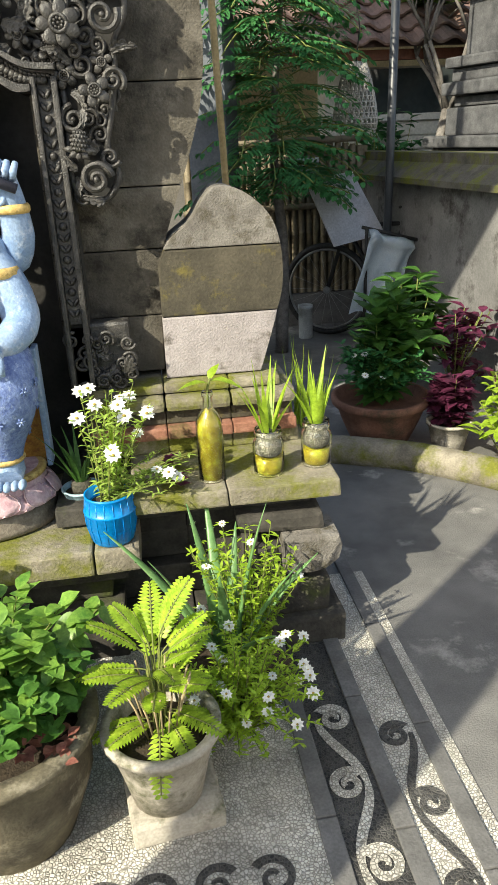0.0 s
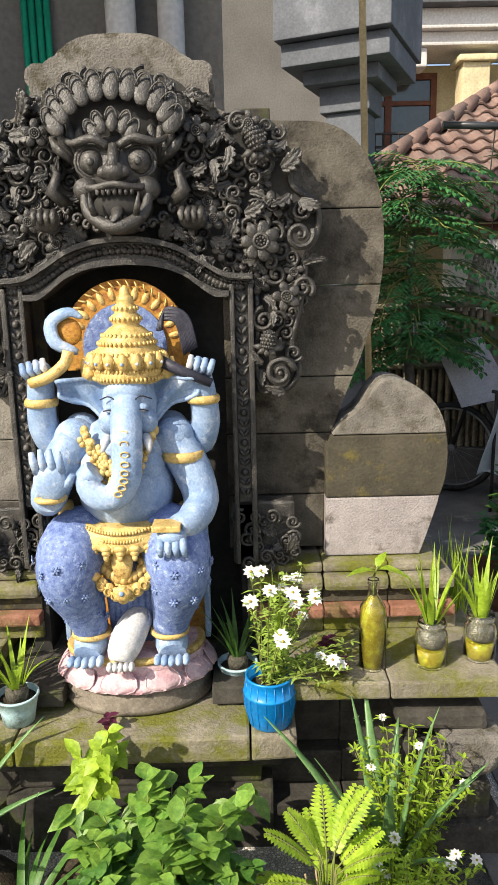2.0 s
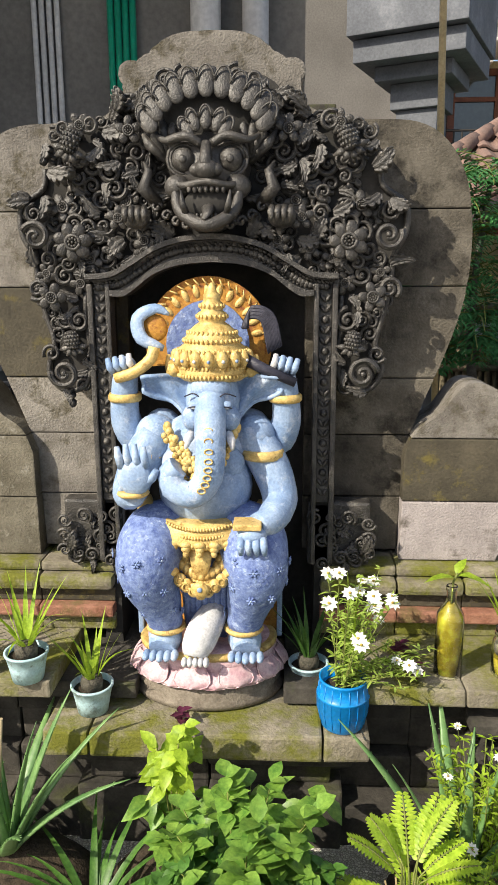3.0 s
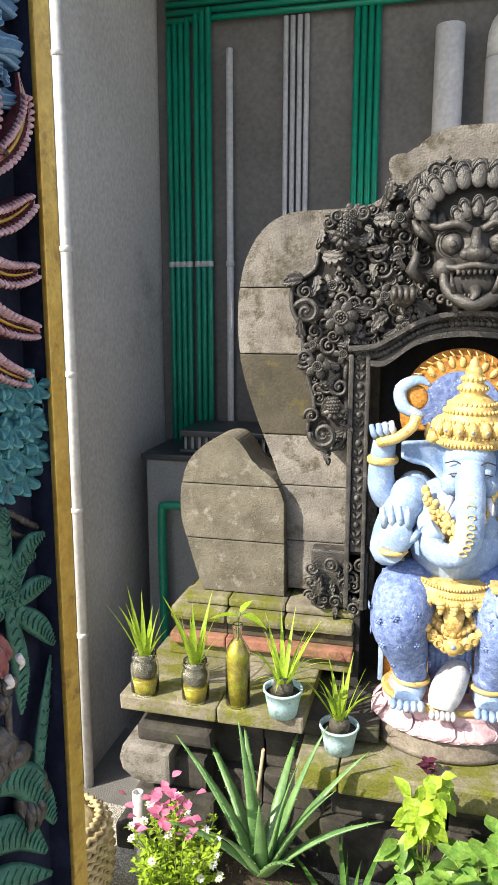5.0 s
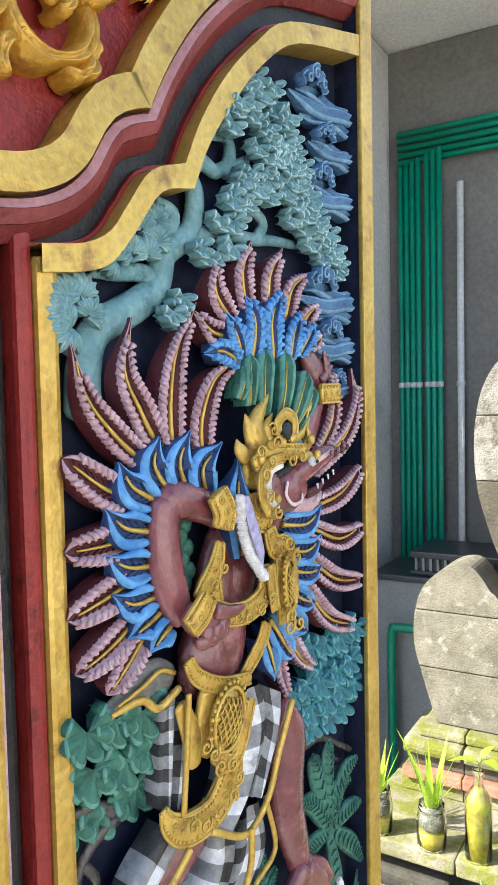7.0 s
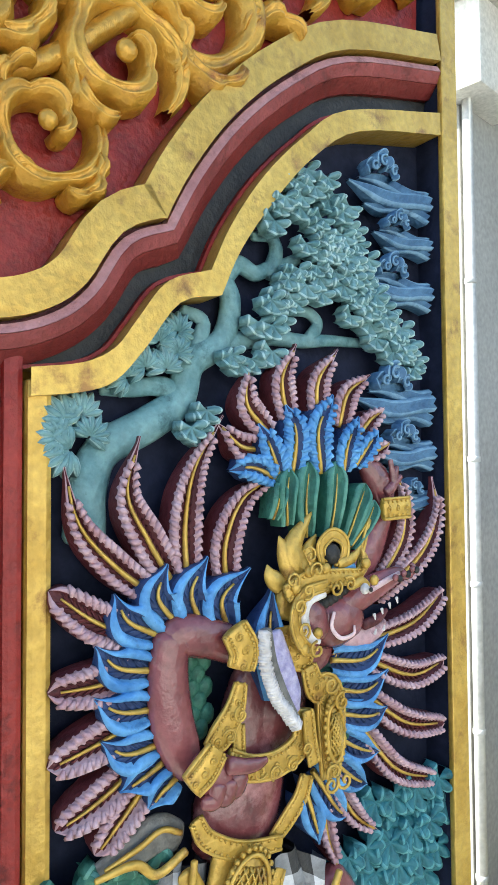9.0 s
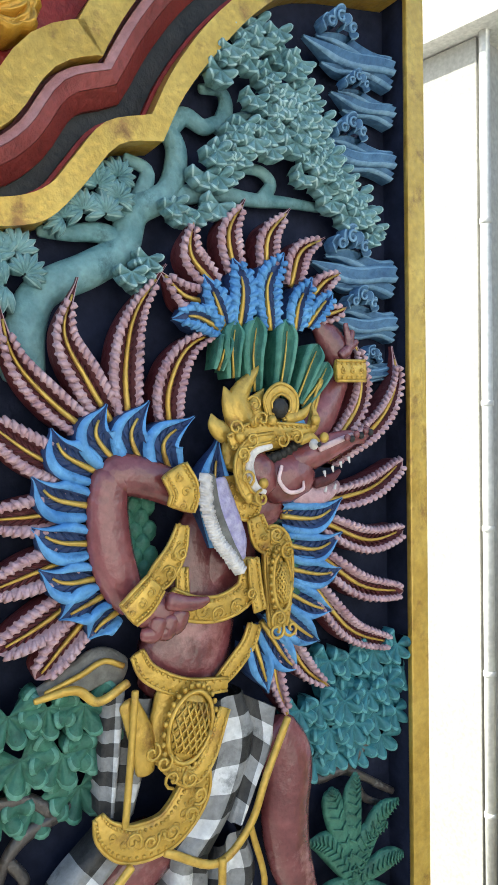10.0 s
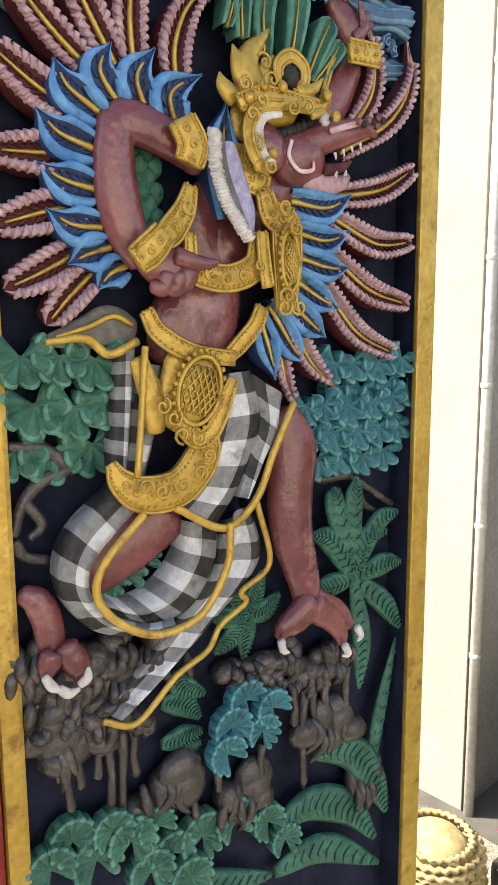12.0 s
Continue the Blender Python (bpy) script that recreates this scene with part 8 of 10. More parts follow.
def spray(name, owner, n, z, length, width, material, lean=0.45, droop=0.5, seed=0, radius=0.02):
    rng = random.Random(seed)
    bm = bmesh.new()
    for i in range(n):
        a = 2 * math.pi * i / n + rng.uniform(-0.4, 0.4)
        s = lean * rng.uniform(0.3, 1.2)
        blade(bm, (math.cos(a) * radius * 0.7, math.sin(a) * radius * 0.7, z), (math.cos(a) * s, math.sin(a) * s, 1), length * rng.uniform(0.6, 1.1), width * rng.uniform(0.8, 1.2), droop * rng.uniform(0.3, 1.6), n=7)
    return part(name, bm, material, owner)


def glass_jar(x, y, z, seed, label, scale=1.0):
    t = thing("jar_plant", label, "jar plant", (x, y, z), seed * 40, "jar plants on the shelf")
    s = scale
    jar_body("glass_jar", [(0.038 * s, 0.001), (0.042 * s, 0.008), (0.043 * s, 0.085 * s), (0.040 * s, 0.097 * s), (0.035 * s, 0.104 * s), (0.035 * s, 0.112 * s), (0.038 * s, 0.114 * s), (0.038 * s, 0.118 * s), (0.035 * s, 0.12 * s), (0.036 * s, 0.13 * s)], 0.003, t)
    fill_part("water", [(0.034 * s, 0.006), (0.038 * s, 0.012), (0.038 * s, 0.052 * s)], M_WATER, t, "yellow water")
    fill_part("sediment", [(0.02 * s, 0.0065), (0.033 * s, 0.009), (0.030 * s, 0.02), (0.012 * s, 0.028 * s)], M_SLUDGE, t)
    fill_part("growing_cup", [(0.025 * s, 0.054 * s), (0.035 * s, 0.062 * s), (0.037 * s, 0.082 * s), (0.031 * s, 0.10 * s), (0.031 * s, 0.118 * s), (0.02 * s, 0.122 * s)], M_LID, t, "dark wet growing medium")
    spray("leaves", t, 12, 0.118 * s, 0.20, 0.016, M_LIME, 0.45, 0.4, seed, 0.024)
    return t


def glass_bottle(x, y, z, seed, label):
    t = thing("bottle_plant", label, "bottle plant", (x, y, z), 0, "bottle plants on the shelf")
    jar_body("glass_bottle", [(0.033, 0.001), (0.036, 0.006), (0.036, 0.155), (0.034, 0.172), (0.022, 0.192), (0.0135, 0.205), (0.0125, 0.235), (0.0155, 0.237), (0.0155, 0.246), (0.0135, 0.25)], 0.0025, t)
    fill_part("water", [(0.028, 0.006), (0.0325, 0.010), (0.0325, 0.155), (0.03, 0.17), (0.018, 0.188), (0.0095, 0.202)], M_WATER, t, "yellow green water")
    bm = bmesh.new()
    rng = random.Random(seed)
    for i in range(9):
        a = rng.uniform(0, 6.28)
        tube(bm, [(0.005 * math.cos(a), 0.005 * math.sin(a), 0.20), (0.02 * math.cos(a), 0.02 * math.sin(a), 0.14), (0.026 * math.cos(a + 1), 0.026 * math.sin(a + 1), 0.06), (0.02 * math.cos(a + 2), 0.02 * math.sin(a + 2), 0.02)], 0.0012, 4)
    tube(bm, [(0, 0, 0.18), (0.002, 0, 0.26), (0.01, -0.005, 0.285)], 0.003, 5)
    loose("root_tangle", bm, M_STEM, t)
    bm = bmesh.new()
    leaf(bm, (0.005, -0.002, 0.27), (-0.8, -0.2, 0.35), 0.075, 0.03, droop=0.5)
    leaf(bm, (0.008, -0.003, 0.275), (0.8, -0.3, 0.5), 0.07, 0.035, droop=0.9)
    leaf(bm, (0.008, -0.003, 0.28), (0.3, 0.3, 0.7), 0.05, 0.028, droop=0.4)
    loose("foliage", bm, M_LIME, t)
    return t


def round_pot(name, owner, r0, r1, h, material, rim=0.004, z=0.0, belly=0.0, segs=28, label=""):
    """An open pot with wall thickness and soil: radius r0 at the foot, r1 at the mouth."""
    bm = bmesh.new()
    prof = [(r0, z), (r0 + (r1 - r0) * 0.5 + belly, z + h * 0.5), (r1, z + h * 0.92), (r1 + rim, z + h * 0.93), (r1 + rim, z + h), (r1 - rim, z + h), (r1 - rim * 1.5, z + h * 0.8), (r1 - rim * 2, z + h * 0.78)]
    lathe(bm, prof, segs)
    ob = part(name, bm, material, owner, label)
    bm = bmesh.new()
    lathe(bm, [(r1 - rim * 1.6, z + h * 0.80), (r1 * 0.6, z + h * 0.84), (0.003, z + h * 0.86)], segs)
    part("soil", bm, M_SOIL, owner)
    return ob


def cup_plant(x, y, z, seed, label, deep=False):
    t = thing("potted_grass_lily", label, "potted plant", (x, y, z), seed * 50, "small potted plants by the statue")
    round_pot("pot", t, 0.040, 0.054, 0.078, M_ICEPOT, 0.003)
    fill_part("growing_cup", [(0.028, 0.06), (0.030, 0.085), (0.026, 0.098), (0.01, 0.10)], M_LID, t)
    spray("leaves", t, 16, 0.09, 0.20, 0.013, M_LEAF if deep else M_LIME, 0.6, 0.7, seed, 0.022)
    return t


glass_jar(0.866, 1.835, 0.4995, 3, "glass jar of yellow water with pale striped leaves")
glass_jar(1.005, 1.865, 0.4995, 5, "glass jar of murky yellow water with green shoots")
glass_jar(-0.805, 1.78, 0.4995, 8, "glass jar of yellow water with upright green leaves")
glass_jar(-0.645, 1.775, 0.4995, 11, "dark glass jar with growing cup and long leaves", 0.97)
glass_bottle(0.710, 1.83, 0.4995, 2, "clear glass bottle of yellow water with rooted cutting")
glass_bottle(-0.518, 1.78, 0.4995, 4, "clear glass bottle of greenish water with rooted cutting")
cup_plant(-0.382, 1.765, 0.4995, 6, "pale blue plastic pot with bright green grassy leaves")
cup_plant(-0.225, 1.80, 0.389, 9, "pale blue plastic pot with long arching leaves")
cup_plant(0.352, 1.938, 0.389, 12, "pale blue plastic pot with dark green strap leaves", True)
bm = bmesh.new()


def daisy(bm, at, up, r, mi_petal=0, mi_eye=1):
    up = Vector(up).normalized()
    a = up.orthogonal().normalized()
    b = up.cross(a)
    at = Vector(at)
    for k in range(9):
        t = 2 * math.pi * k / 9
        d = a * math.cos(t) + b * math.sin(t)
        side = up.cross(d)
        v = [bm.verts.new(at), bm.verts.new(at + d * r * 0.6 + side * r * 0.28 + up * r * 0.1), bm.verts.new(at + d * r), bm.verts.new(at + d * r * 0.6 - side * r * 0.28 + up * r * 0.1)]
        f = bm.faces.new(v)
        f.material_index = mi_petal
    blob(bm, at + up * r * 0.12, (r * 0.2, r * 0.2, r * 0.15), mi_eye, 6, 4)


def flowering(owner, z, n, height, spread, seed, leaf_mat, flowers, lean=(0, 0), leaf_len=0.03, leaf_w=0.009, petal=None, fr=0.018):
    """Leafy stems from one root, with flowers at some of the tips."""
    rng = random.Random(seed)
    stems, leaves, heads = bmesh.new(), bmesh.new(), bmesh.new()
    for i in range(n):
        a = rng.uniform(0, 6.283)
        s = spread * math.sqrt(rng.random())
        tip = Vector((math.cos(a) * s + lean[0], math.sin(a) * s + lean[1], z + height * rng.uniform(0.5, 1.0) - 0.3 * s))
        base = Vector((math.cos(a) * 0.02, math.sin(a) * 0.02, z))
        mid = base.lerp(tip, 0.5) + Vector((0, 0, 0.25 * s))
        line = [Vector(q) for q in smooth_line([base, mid, tip], 5)]
        tube(stems, line, [0.0022 - 0.0001 * k for k in range(len(line))], 4)
        for k, p in enumerate(line[1:]):
            for _ in range(3):
                leaf(leaves, p, rand_from(rng, 0.5), leaf_len * rng.uniform(0.6, 1.2), leaf_w * rng.uniform(0.8, 1.3))
        if i < flowers:
            daisy(heads, tip + Vector((0, 0, 0.004)), (rng.uniform(-0.4, 0.4), rng.uniform(-0.9, -0.1), 1), fr * rng.uniform(0.8, 1.15))
    loose("stem_tangle", stems, M_STEM, owner)
    loose("foliage", leaves, leaf_mat, owner)
    if flowers:
        loose("blossom", heads, [petal or M_PETAL, M_SLUDGE], owner, "small white flowers" if petal is None else "")


def rand_from(rng, up):
    a = rng.uniform(0, 6.283)
    return Vector((math.cos(a), math.sin(a), up + rng.uniform(-0.6, 0.5)))


bm.free()
# blue barrel pot with white flowers
t = thing("barrel_pot_flowers", "bright blue barrel-shaped plastic pot of white daisies", "potted plant", (0.435, 1.765, 0.389))
bm = bmesh.new()
lathe(bm, [(0.050, 0.0), (0.055, 0.006), (0.062, 0.04), (0.063, 0.042), (0.063, 0.047), (0.065, 0.049), (0.066, 0.085), (0.068, 0.087), (0.068, 0.092), (0.065, 0.094), (0.060, 0.128), (0.062, 0.130), (0.062, 0.136), (0.057, 0.136), (0.056, 0.11)], 36)
for k in range(18):
    a = 2 * math.pi * k / 18
    tube(bm, [(math.cos(a) * r, math.sin(a) * r, z) for r, z in ((0.0565, 0.012), (0.062, 0.038), (0.0655, 0.052), (0.0665, 0.083), (0.0648, 0.098), (0.061, 0.126))], 0.0012, 4)
part("barrel_pot", bm, M_BLUEPOT, t)
fill_part("soil", [(0.055, 0.108), (0.03, 0.115), (0.004, 0.118)], M_SOIL, t)
flowering(t, 0.115, 20, 0.33, 0.11, 21, M_FRESH, 14, (0.03, 0.0), 0.027, 0.007, fr=0.021)
flowering(t, 0.115, 12, 0.12, 0.08, 22, M_FRESH, 4, (0.15, -0.02), 0.026, 0.006, fr=0.019)
bm = bmesh.new()
for i in range(9):
    blade(bm, (0.02, 0.03, 0.12), (random.uniform(-0.2, 0.5), random.uniform(-0.2, 0.4), 1), random.uniform(0.18, 0.28), 0.012, 0.25)
part("strap_leaves", bm, M_LIME, t)
# small purple seedling on the ledge and shelf
for x, y, z in ((0.02, 1.745, 0.389), (0.62, 1.80, 0.4995), (0.60, 1.92, 0.4995)):
    t = thing("purple_seedling", "small purple-leaved seedling growing from the stone", "seedling", (x, y, z))
    bm = bmesh.new()
    for k in range(9):
        a = k * 2.4
        leaf(bm, (0, 0, 0.004 + 0.004 * k), (math.cos(a), math.sin(a), 0.4), 0.03, 0.022)
    loose("foliage", bm, M_PURPLE, t)

# fern-leaved plant in a pale pot on a stone block
bm = bmesh.new()
box(bm, -0.10, 0.10, -0.085, 0.09, 0.006, 0.060, bevel=0.008, wobble=0.004)
block = part("stone_block", bm, M_CLAYPOT)
block.location, block.rotation_euler = (0.535, 1.235, 0), (0, 0, 0.12)
tagged(block, "square pale stone block under a flower pot", "stone block")
t = thing("potted_fern_palm", "pale cement pot with bright green fern-like fronds", "potted plant", (0.525, 1.235, 0.061))
round_pot("pot", t, 0.076, 0.115, 0.185, M_CLAYPOT, 0.010, label="stained pale cement pot")


M_FERN = stuff_mat("bright_fern_leaf", (0.24, 0.40, 0.025), (0.44, 0.58, 0.06), 0.42, 30, 120, 0.1, vary=0.25, translucent=0.4, spec=0.4)
rng = random.Random(18)
for i in range(30):
    a = i * 2.399 + rng.uniform(-0.3, 0.3)
    high = (i % 5) / 4
    root = Vector((math.cos(a) * 0.018, math.sin(a) * 0.018 + 0.02, 0.19 + 0.17 * high + rng.uniform(-0.03, 0.03)))
    d = Vector((math.cos(a), math.sin(a), 0.10 + 1.0 * high + rng.uniform(-0.45, 0.45))).normalized()
    ln = rng.uniform(0.09, 0.16)
    q, rib = root.copy(), []
    for j in range(17):
        rib.append(q.copy())
        q = q + d * ln / 16
        d = (d + Vector((0, 0, -0.038))).normalized()
    stems, leaves = bmesh.new(), bmesh.new()
    tube(stems, [Vector((math.cos(a) * 0.012, math.sin(a) * 0.012, 0.13)), root * 0.8 + Vector((0, 0, 0.03))] + rib, 0.0017, 5)
    for j in range(3, 17):
        run = (rib[j] - rib[j - 1]).normalized()
        side = run.cross(Vector((0, 0, 1)))
        side = side.normalized() if side.length > 0.05 else Vector((1, 0, 0))
        size = 0.028 * (0.30 + 0.75 * math.sin(math.pi * (j - 1) / 16.5))
        for sg in (1, -1):
            leaf(leaves, rib[j], side * sg + run * 0.35, size, 0.0092, droop=0.10, face=side.cross(run), cup=0.08)
    stem = part("stem", stems, M_STEM, t)
    loose("frond", leaves, M_FERN, stem)
bm = bmesh.new()
for i in range(16):
    a = i * 2.4
    tube(bm, [(math.cos(a) * 0.03, math.sin(a) * 0.03, 0.15), (math.cos(a) * 0.05, math.sin(a) * 0.05, 0.24), (math.cos(a) * 0.07, math.sin(a) * 0.07, 0.30)], 0.0025, 4)
loose("dry_stalk_tangle", bm, stuff_mat("dry_stalk", (0.25, 0.19, 0.10), (0.42, 0.34, 0.2), 0.9), t)

# daisy bush on the ground by the pot
t = thing("daisy_bush", "bushy green plant with small white flowers in the ground", "bush", (0.70, 1.42, 0.0))
flowering(t, 0.02, 120, 0.33, 0.17, 31, M_LIME, 26, (0.02, -0.09), 0.022, 0.006, fr=0.014)
t = thing("daisy_bush", "low green plant with small white flowers beside an agave", "bush", (0.76, 1.60, 0.0))
flowering(t, 0.05, 60, 0.42, 0.14, 33, M_LIME, 5, (0.0, 0.0), 0.024, 0.007, fr=0.013)


def aloe(x, y, z, n, length, width, seed, label, lean=0.8):
    t = thing("aloe_plant", label, "aloe", (x, y, z), 0, "aloe plants")
    rng = random.Random(seed)
    for i in range(n):
        a = 2.4 * i + rng.uniform(-0.3, 0.3)
        s = lean * (0.15 + 1.05 * i / n)
        ln = length * rng.uniform(0.75, 1.1)
        d = Vector((math.cos(a) * s, math.sin(a) * s, 1)).normalized()
        p = Vector((math.cos(a) * 0.02, math.sin(a) * 0.02, 0.0))
        line = []
        for k in range(9):
            line.append(p.copy())
            p = p + d * ln / 8
            d = (d + Vector((math.cos(a) * 0.03, math.sin(a) * 0.03, -0.07 * s))).normalized()
        bm = bmesh.new()
        rad = [width * 0.5 * (1 - (k / 8.2) ** 1.6) + 0.0006 for k in range(9)]
        tube(bm, line, rad, 8, 0, 0.35, (-math.cos(a), -math.sin(a), 0.6))
        for k in range(1, 8):
            way = (line[k + 1] - line[k]).normalized()
            side = way.cross(Vector((-math.cos(a), -math.sin(a), 0.6))).normalized()
            for sg in (1, -1):
                q = line[k] + side * sg * rad[k]
                tube(bm, [q - side * sg * 0.001, q + side * sg * 0.005 + way * 0.003], [0.002, 0.0002], 4)
        part("leaf", bm, M_ALOE, t)
    return t


aloe(-0.40, 1.585, 0.14, 15, 0.40, 0.042, 3, "spiky green aloe with toothed leaves beneath the shelf", 0.85)
aloe(0.70, 1.55, 0.12, 11, 0.42, 0.045, 8, "spiky green agave with long pointed leaves", 0.6)
t = thing("planter_mound", "dark soil mound at the foot of the shrine", "soil", (0, 0, 0))
bm = bmesh.new()
for x, y, sx in ((-0.40, 1.62, 0.22), (0.70, 1.58, 0.18), (0.10, 1.62, 0.25)):
    blob(bm, (x, y, 0.03), (sx, 0.10, 0.11), 0, 16, 8)
part("soil_mound", bm, M_SOIL, t)

# broad-leaved creeper under the ledge
def creeper(x, y, z, w, d, h, n, seed, label, material, size=0.055, name="creeper"):
    t = thing(name, label, "creeper", (x, y, z))
    rng = random.Random(seed)
    stems, leaves = bmesh.new(), bmesh.new()
    for i in range(n):
        tip = Vector((rng.uniform(-w, w), rng.uniform(-d, d), h * (0.35 + 0.65 * rng.random()) * (1 - 0.35 * rng.random())))
        base = Vector((tip.x * 0.35, tip.y * 0.35, 0))
        line = [Vector(q) for q in smooth_line([base, base.lerp(tip, 0.5) + Vector((0, 0, 0.04)), tip], 4)]
        tube(stems, line, 0.0022, 4)
        for p in line[2:]:
            for _ in range(2):
                v = rand_from(rng, 0.1)
                leaf(leaves, p, v + Vector((0, -0.4, 0)), size * rng.uniform(0.6, 1.25), size * 0.62 * rng.uniform(0.8, 1.2), droop=0.35, face=(0, -0.5, 1))
    loose("stem_tangle", stems, M_STEM, t)
    loose("foliage", leaves, material, t)
    return t


creeper(0.17, 1.55, 0.06, 0.24, 0.09, 0.32, 17, 41, "broad-leaved green creeper in full sun under the ledge", M_MIDLEAF, 0.066)
creeper(0.02, 1.60, 0.25, 0.05, 0.05, 0.28, 8, 43, "thin creeper shoot climbing over the stone ledge", M_LIME, 0.05)
# big mossy pot with mixed leaves
t = thing("big_planter", "large dark mossy pot crowded with small leafy plants", "potted plant", (0.20, 1.255, 0.006))
round_pot("pot", t, 0.125, 0.185, 0.285, M_BIGPOT, 0.018, belly=0.02, label="dark mossy cement pot")
flowering(t, 0.24, 80, 0.22, 0.19, 51, M_LEAF, 0, (0, 0), 0.04, 0.024)
flowering(t, 0.24, 24, 0.30, 0.16, 52, M_MIDLEAF, 0, (0.0, 0.03), 0.055, 0.035)
bm = bmesh.new()
rng = random.Random(5)
for i in range(40):
    leaf(bm, (0.11 + rng.uniform(-0.045, 0.045), -0.10 + rng.uniform(-0.04, 0.05), 0.26 + rng.uniform(0, 0.045)), rand_from(rng, 0.4), 0.028, 0.022)
part("red_leaves", bm, stuff_mat("dusky_red_leaf", (0.16, 0.05, 0.04), (0.32, 0.15, 0.11), 0.6, 30, 120, 0.1, translucent=0.2), t, "dusky red crinkled leaves")
# long strap-leaved plant near the wall corner
t = thing("strap_lily", "arching strap-leaved lily at the foot of the shrine", "lily", (-0.16, 1.48, 0.0))
bm = bmesh.new()
rng = random.Random(9)
for i in range(22):
    a = rng.uniform(0, 6.283)
    blade(bm, (0, 0, 0.02), (math.cos(a) * 0.7, math.sin(a) * 0.7, 1), rng.uniform(0.25, 0.4), 0.02, 0.9, n=8)
loose("foliage", bm, M_LEAF, t)
# pink and white flowers at the left corner
t = thing("pink_flower_bush", "pink and white flowering bush in the sun", "bush", (-0.62, 1.53, 0.0))
flowering(t, 0.02, 70, 0.30, 0.13, 61, M_LIME, 26, (0.0, 0.0), 0.022, 0.008, fr=0.014)
bm = bmesh.new()
rng = random.Random(12)
for i in range(46):
    p = Vector((rng.gauss(-0.02, 0.05), rng.gauss(-0.02, 0.03), 0.30 + rng.uniform(-0.05, 0.09)))
    leaf(bm, p, rand_from(rng, 0.6), 0.032, 0.026)
loose("pink_blossom", bm, M_PINKPETAL, t, "bright pink bracts")
bm = bmesh.new()
lathe(bm, [(0.016, 0.0), (0.016, 0.30), (0.012, 0.30), (0.012, 0.28)], 16)
pipe_stub = part("pipe_stub", bm, M_PVC)
pipe_stub.location = (-0.76, 1.60, 0.0)
tagged(pipe_stub, "short grey plastic pipe standing open at the top", "pipe")
# thin cane among the aloe leaves
bm = bmesh.new()
tube(bm, [(-0.45, 1.66, 0.05), (-0.43, 1.65, 0.30), (-0.41, 1.64, 0.46)], 0.005, 6)
tagged(part("garden_cane", bm, stuff_mat("dry_cane", (0.30, 0.24, 0.14), (0.46, 0.38, 0.24), 0.8)), "dry pale garden cane stuck among the aloe", "cane")

# woven basket stool by the white wall
t = thing("woven_basket", "round woven natural fibre basket in the sun", "basket", (-0.94, 1.50, 0.0))
t.scale = (0.86, 0.86, 0.72)
M_WEAVE = stuff_mat("woven_fibre", (0.34, 0.26, 0.12), (0.55, 0.45, 0.26), 0.8, 30, 200, 0.4, vary=0.25)
for row in range(17):
    z = 0.012 + row * 0.022
    r = 0.115 + 0.035 * math.sin(math.pi * min(1, z / 0.40)) if z < 0.30 else 0.15 * math.sqrt(max(0.02, 1 - ((z - 0.30) / 0.10) ** 2)) * 0.98
    bm = bmesh.new()
    tube(bm, [(math.cos(2 * math.pi * k / 56) * (r + 0.006 * (-1) ** (k + row)), math.sin(2 * math.pi * k / 56) * (r + 0.006 * (-1) ** (k + row)), z) for k in range(57)], 0.0105, 5)
    part("weave_ring", bm, M_WEAVE, t)
bm = bmesh.new()
lathe(bm, [(0.10, 0.004), (0.128, 0.15), (0.13, 0.30), (0.08, 0.37), (0.01, 0.385)], 24)
part("lining", bm, M_WEAVE, t)

# ---- service pipes and cooling unit by the back wall ----
def straight_pipe(name, x, y, z0, z1, r, material, owner=None, label="", cat="pipe", group=""):
    bm = bmesh.new()
    clips = []
    lathe(bm, [(r, 0.0), (r, z1 - z0)], 12)
    for z in np.arange(0.55, z1 - z0, 1.25):
        clips.append(float(z))
    ob = part(name, bm, material)
    ob.location = (x, y, z0)
    for z in clips:
        cb = bmesh.new()
        lathe(cb, [(r * 1.05, 0.0), (r * 1.3, 0.003), (r * 1.3, 0.02), (r * 1.05, 0.023)], 12, (0, 0, z))
        box(cb, -r * 0.6, r * 0.6, 0.0, r * 1.8, z + 0.004, z + 0.018)
        part("clip", cb, M_PVC, ob)
    return tagged(ob, label, cat, group)


for k in range(7):
    straight_pipe("water_pipe", -1.075 + k * 0.026 + (0.012 if k > 3 else 0), 2.838 - 0.003 * k, 0.0, 2.72 + 0.008 * k, 0.0118, M_GREEN, label="bright green plastic water pipe on the grey wall", group="green water pipes")
for k in range(4):
    straight_pipe("water_pipe", -0.335 + k * 0.026, 2.838, 0.0, 2.74, 0.0118, M_GREEN, label="green plastic water pipe running up the wall", group="green water pipes")
for k in range(5):
    bm = bmesh.new()
    tube(bm, [(-1.08, 2.83 - 0.003 * k, 2.735 + 0.028 * k), (0.33, 2.83 - 0.003 * k, 2.735 + 0.028 * k)], 0.0118, 10)
    tagged(part("water_pipe", bm, M_GREEN), "green plastic water pipe running along the wall top", "pipe", "green water pipes")
for k in range(4):
    straight_pipe("conduit", -0.605 + k * 0.027, 2.845, 0.0, 2.72, 0.010, M_PVC, label="thin white plastic conduit on the wall", group="white conduits")
straight_pipe("conduit", -0.825, 2.83, 0.0, 2.62, 0.014, M_PVC, label="white plastic pipe on the grey wall", group="white conduits")
straight_pipe("drain_pipe", 0.0, 2.80, 0.0, 2.62, 0.052, M_PVC, label="wide grey plastic drain pipe", group="drain pipes")
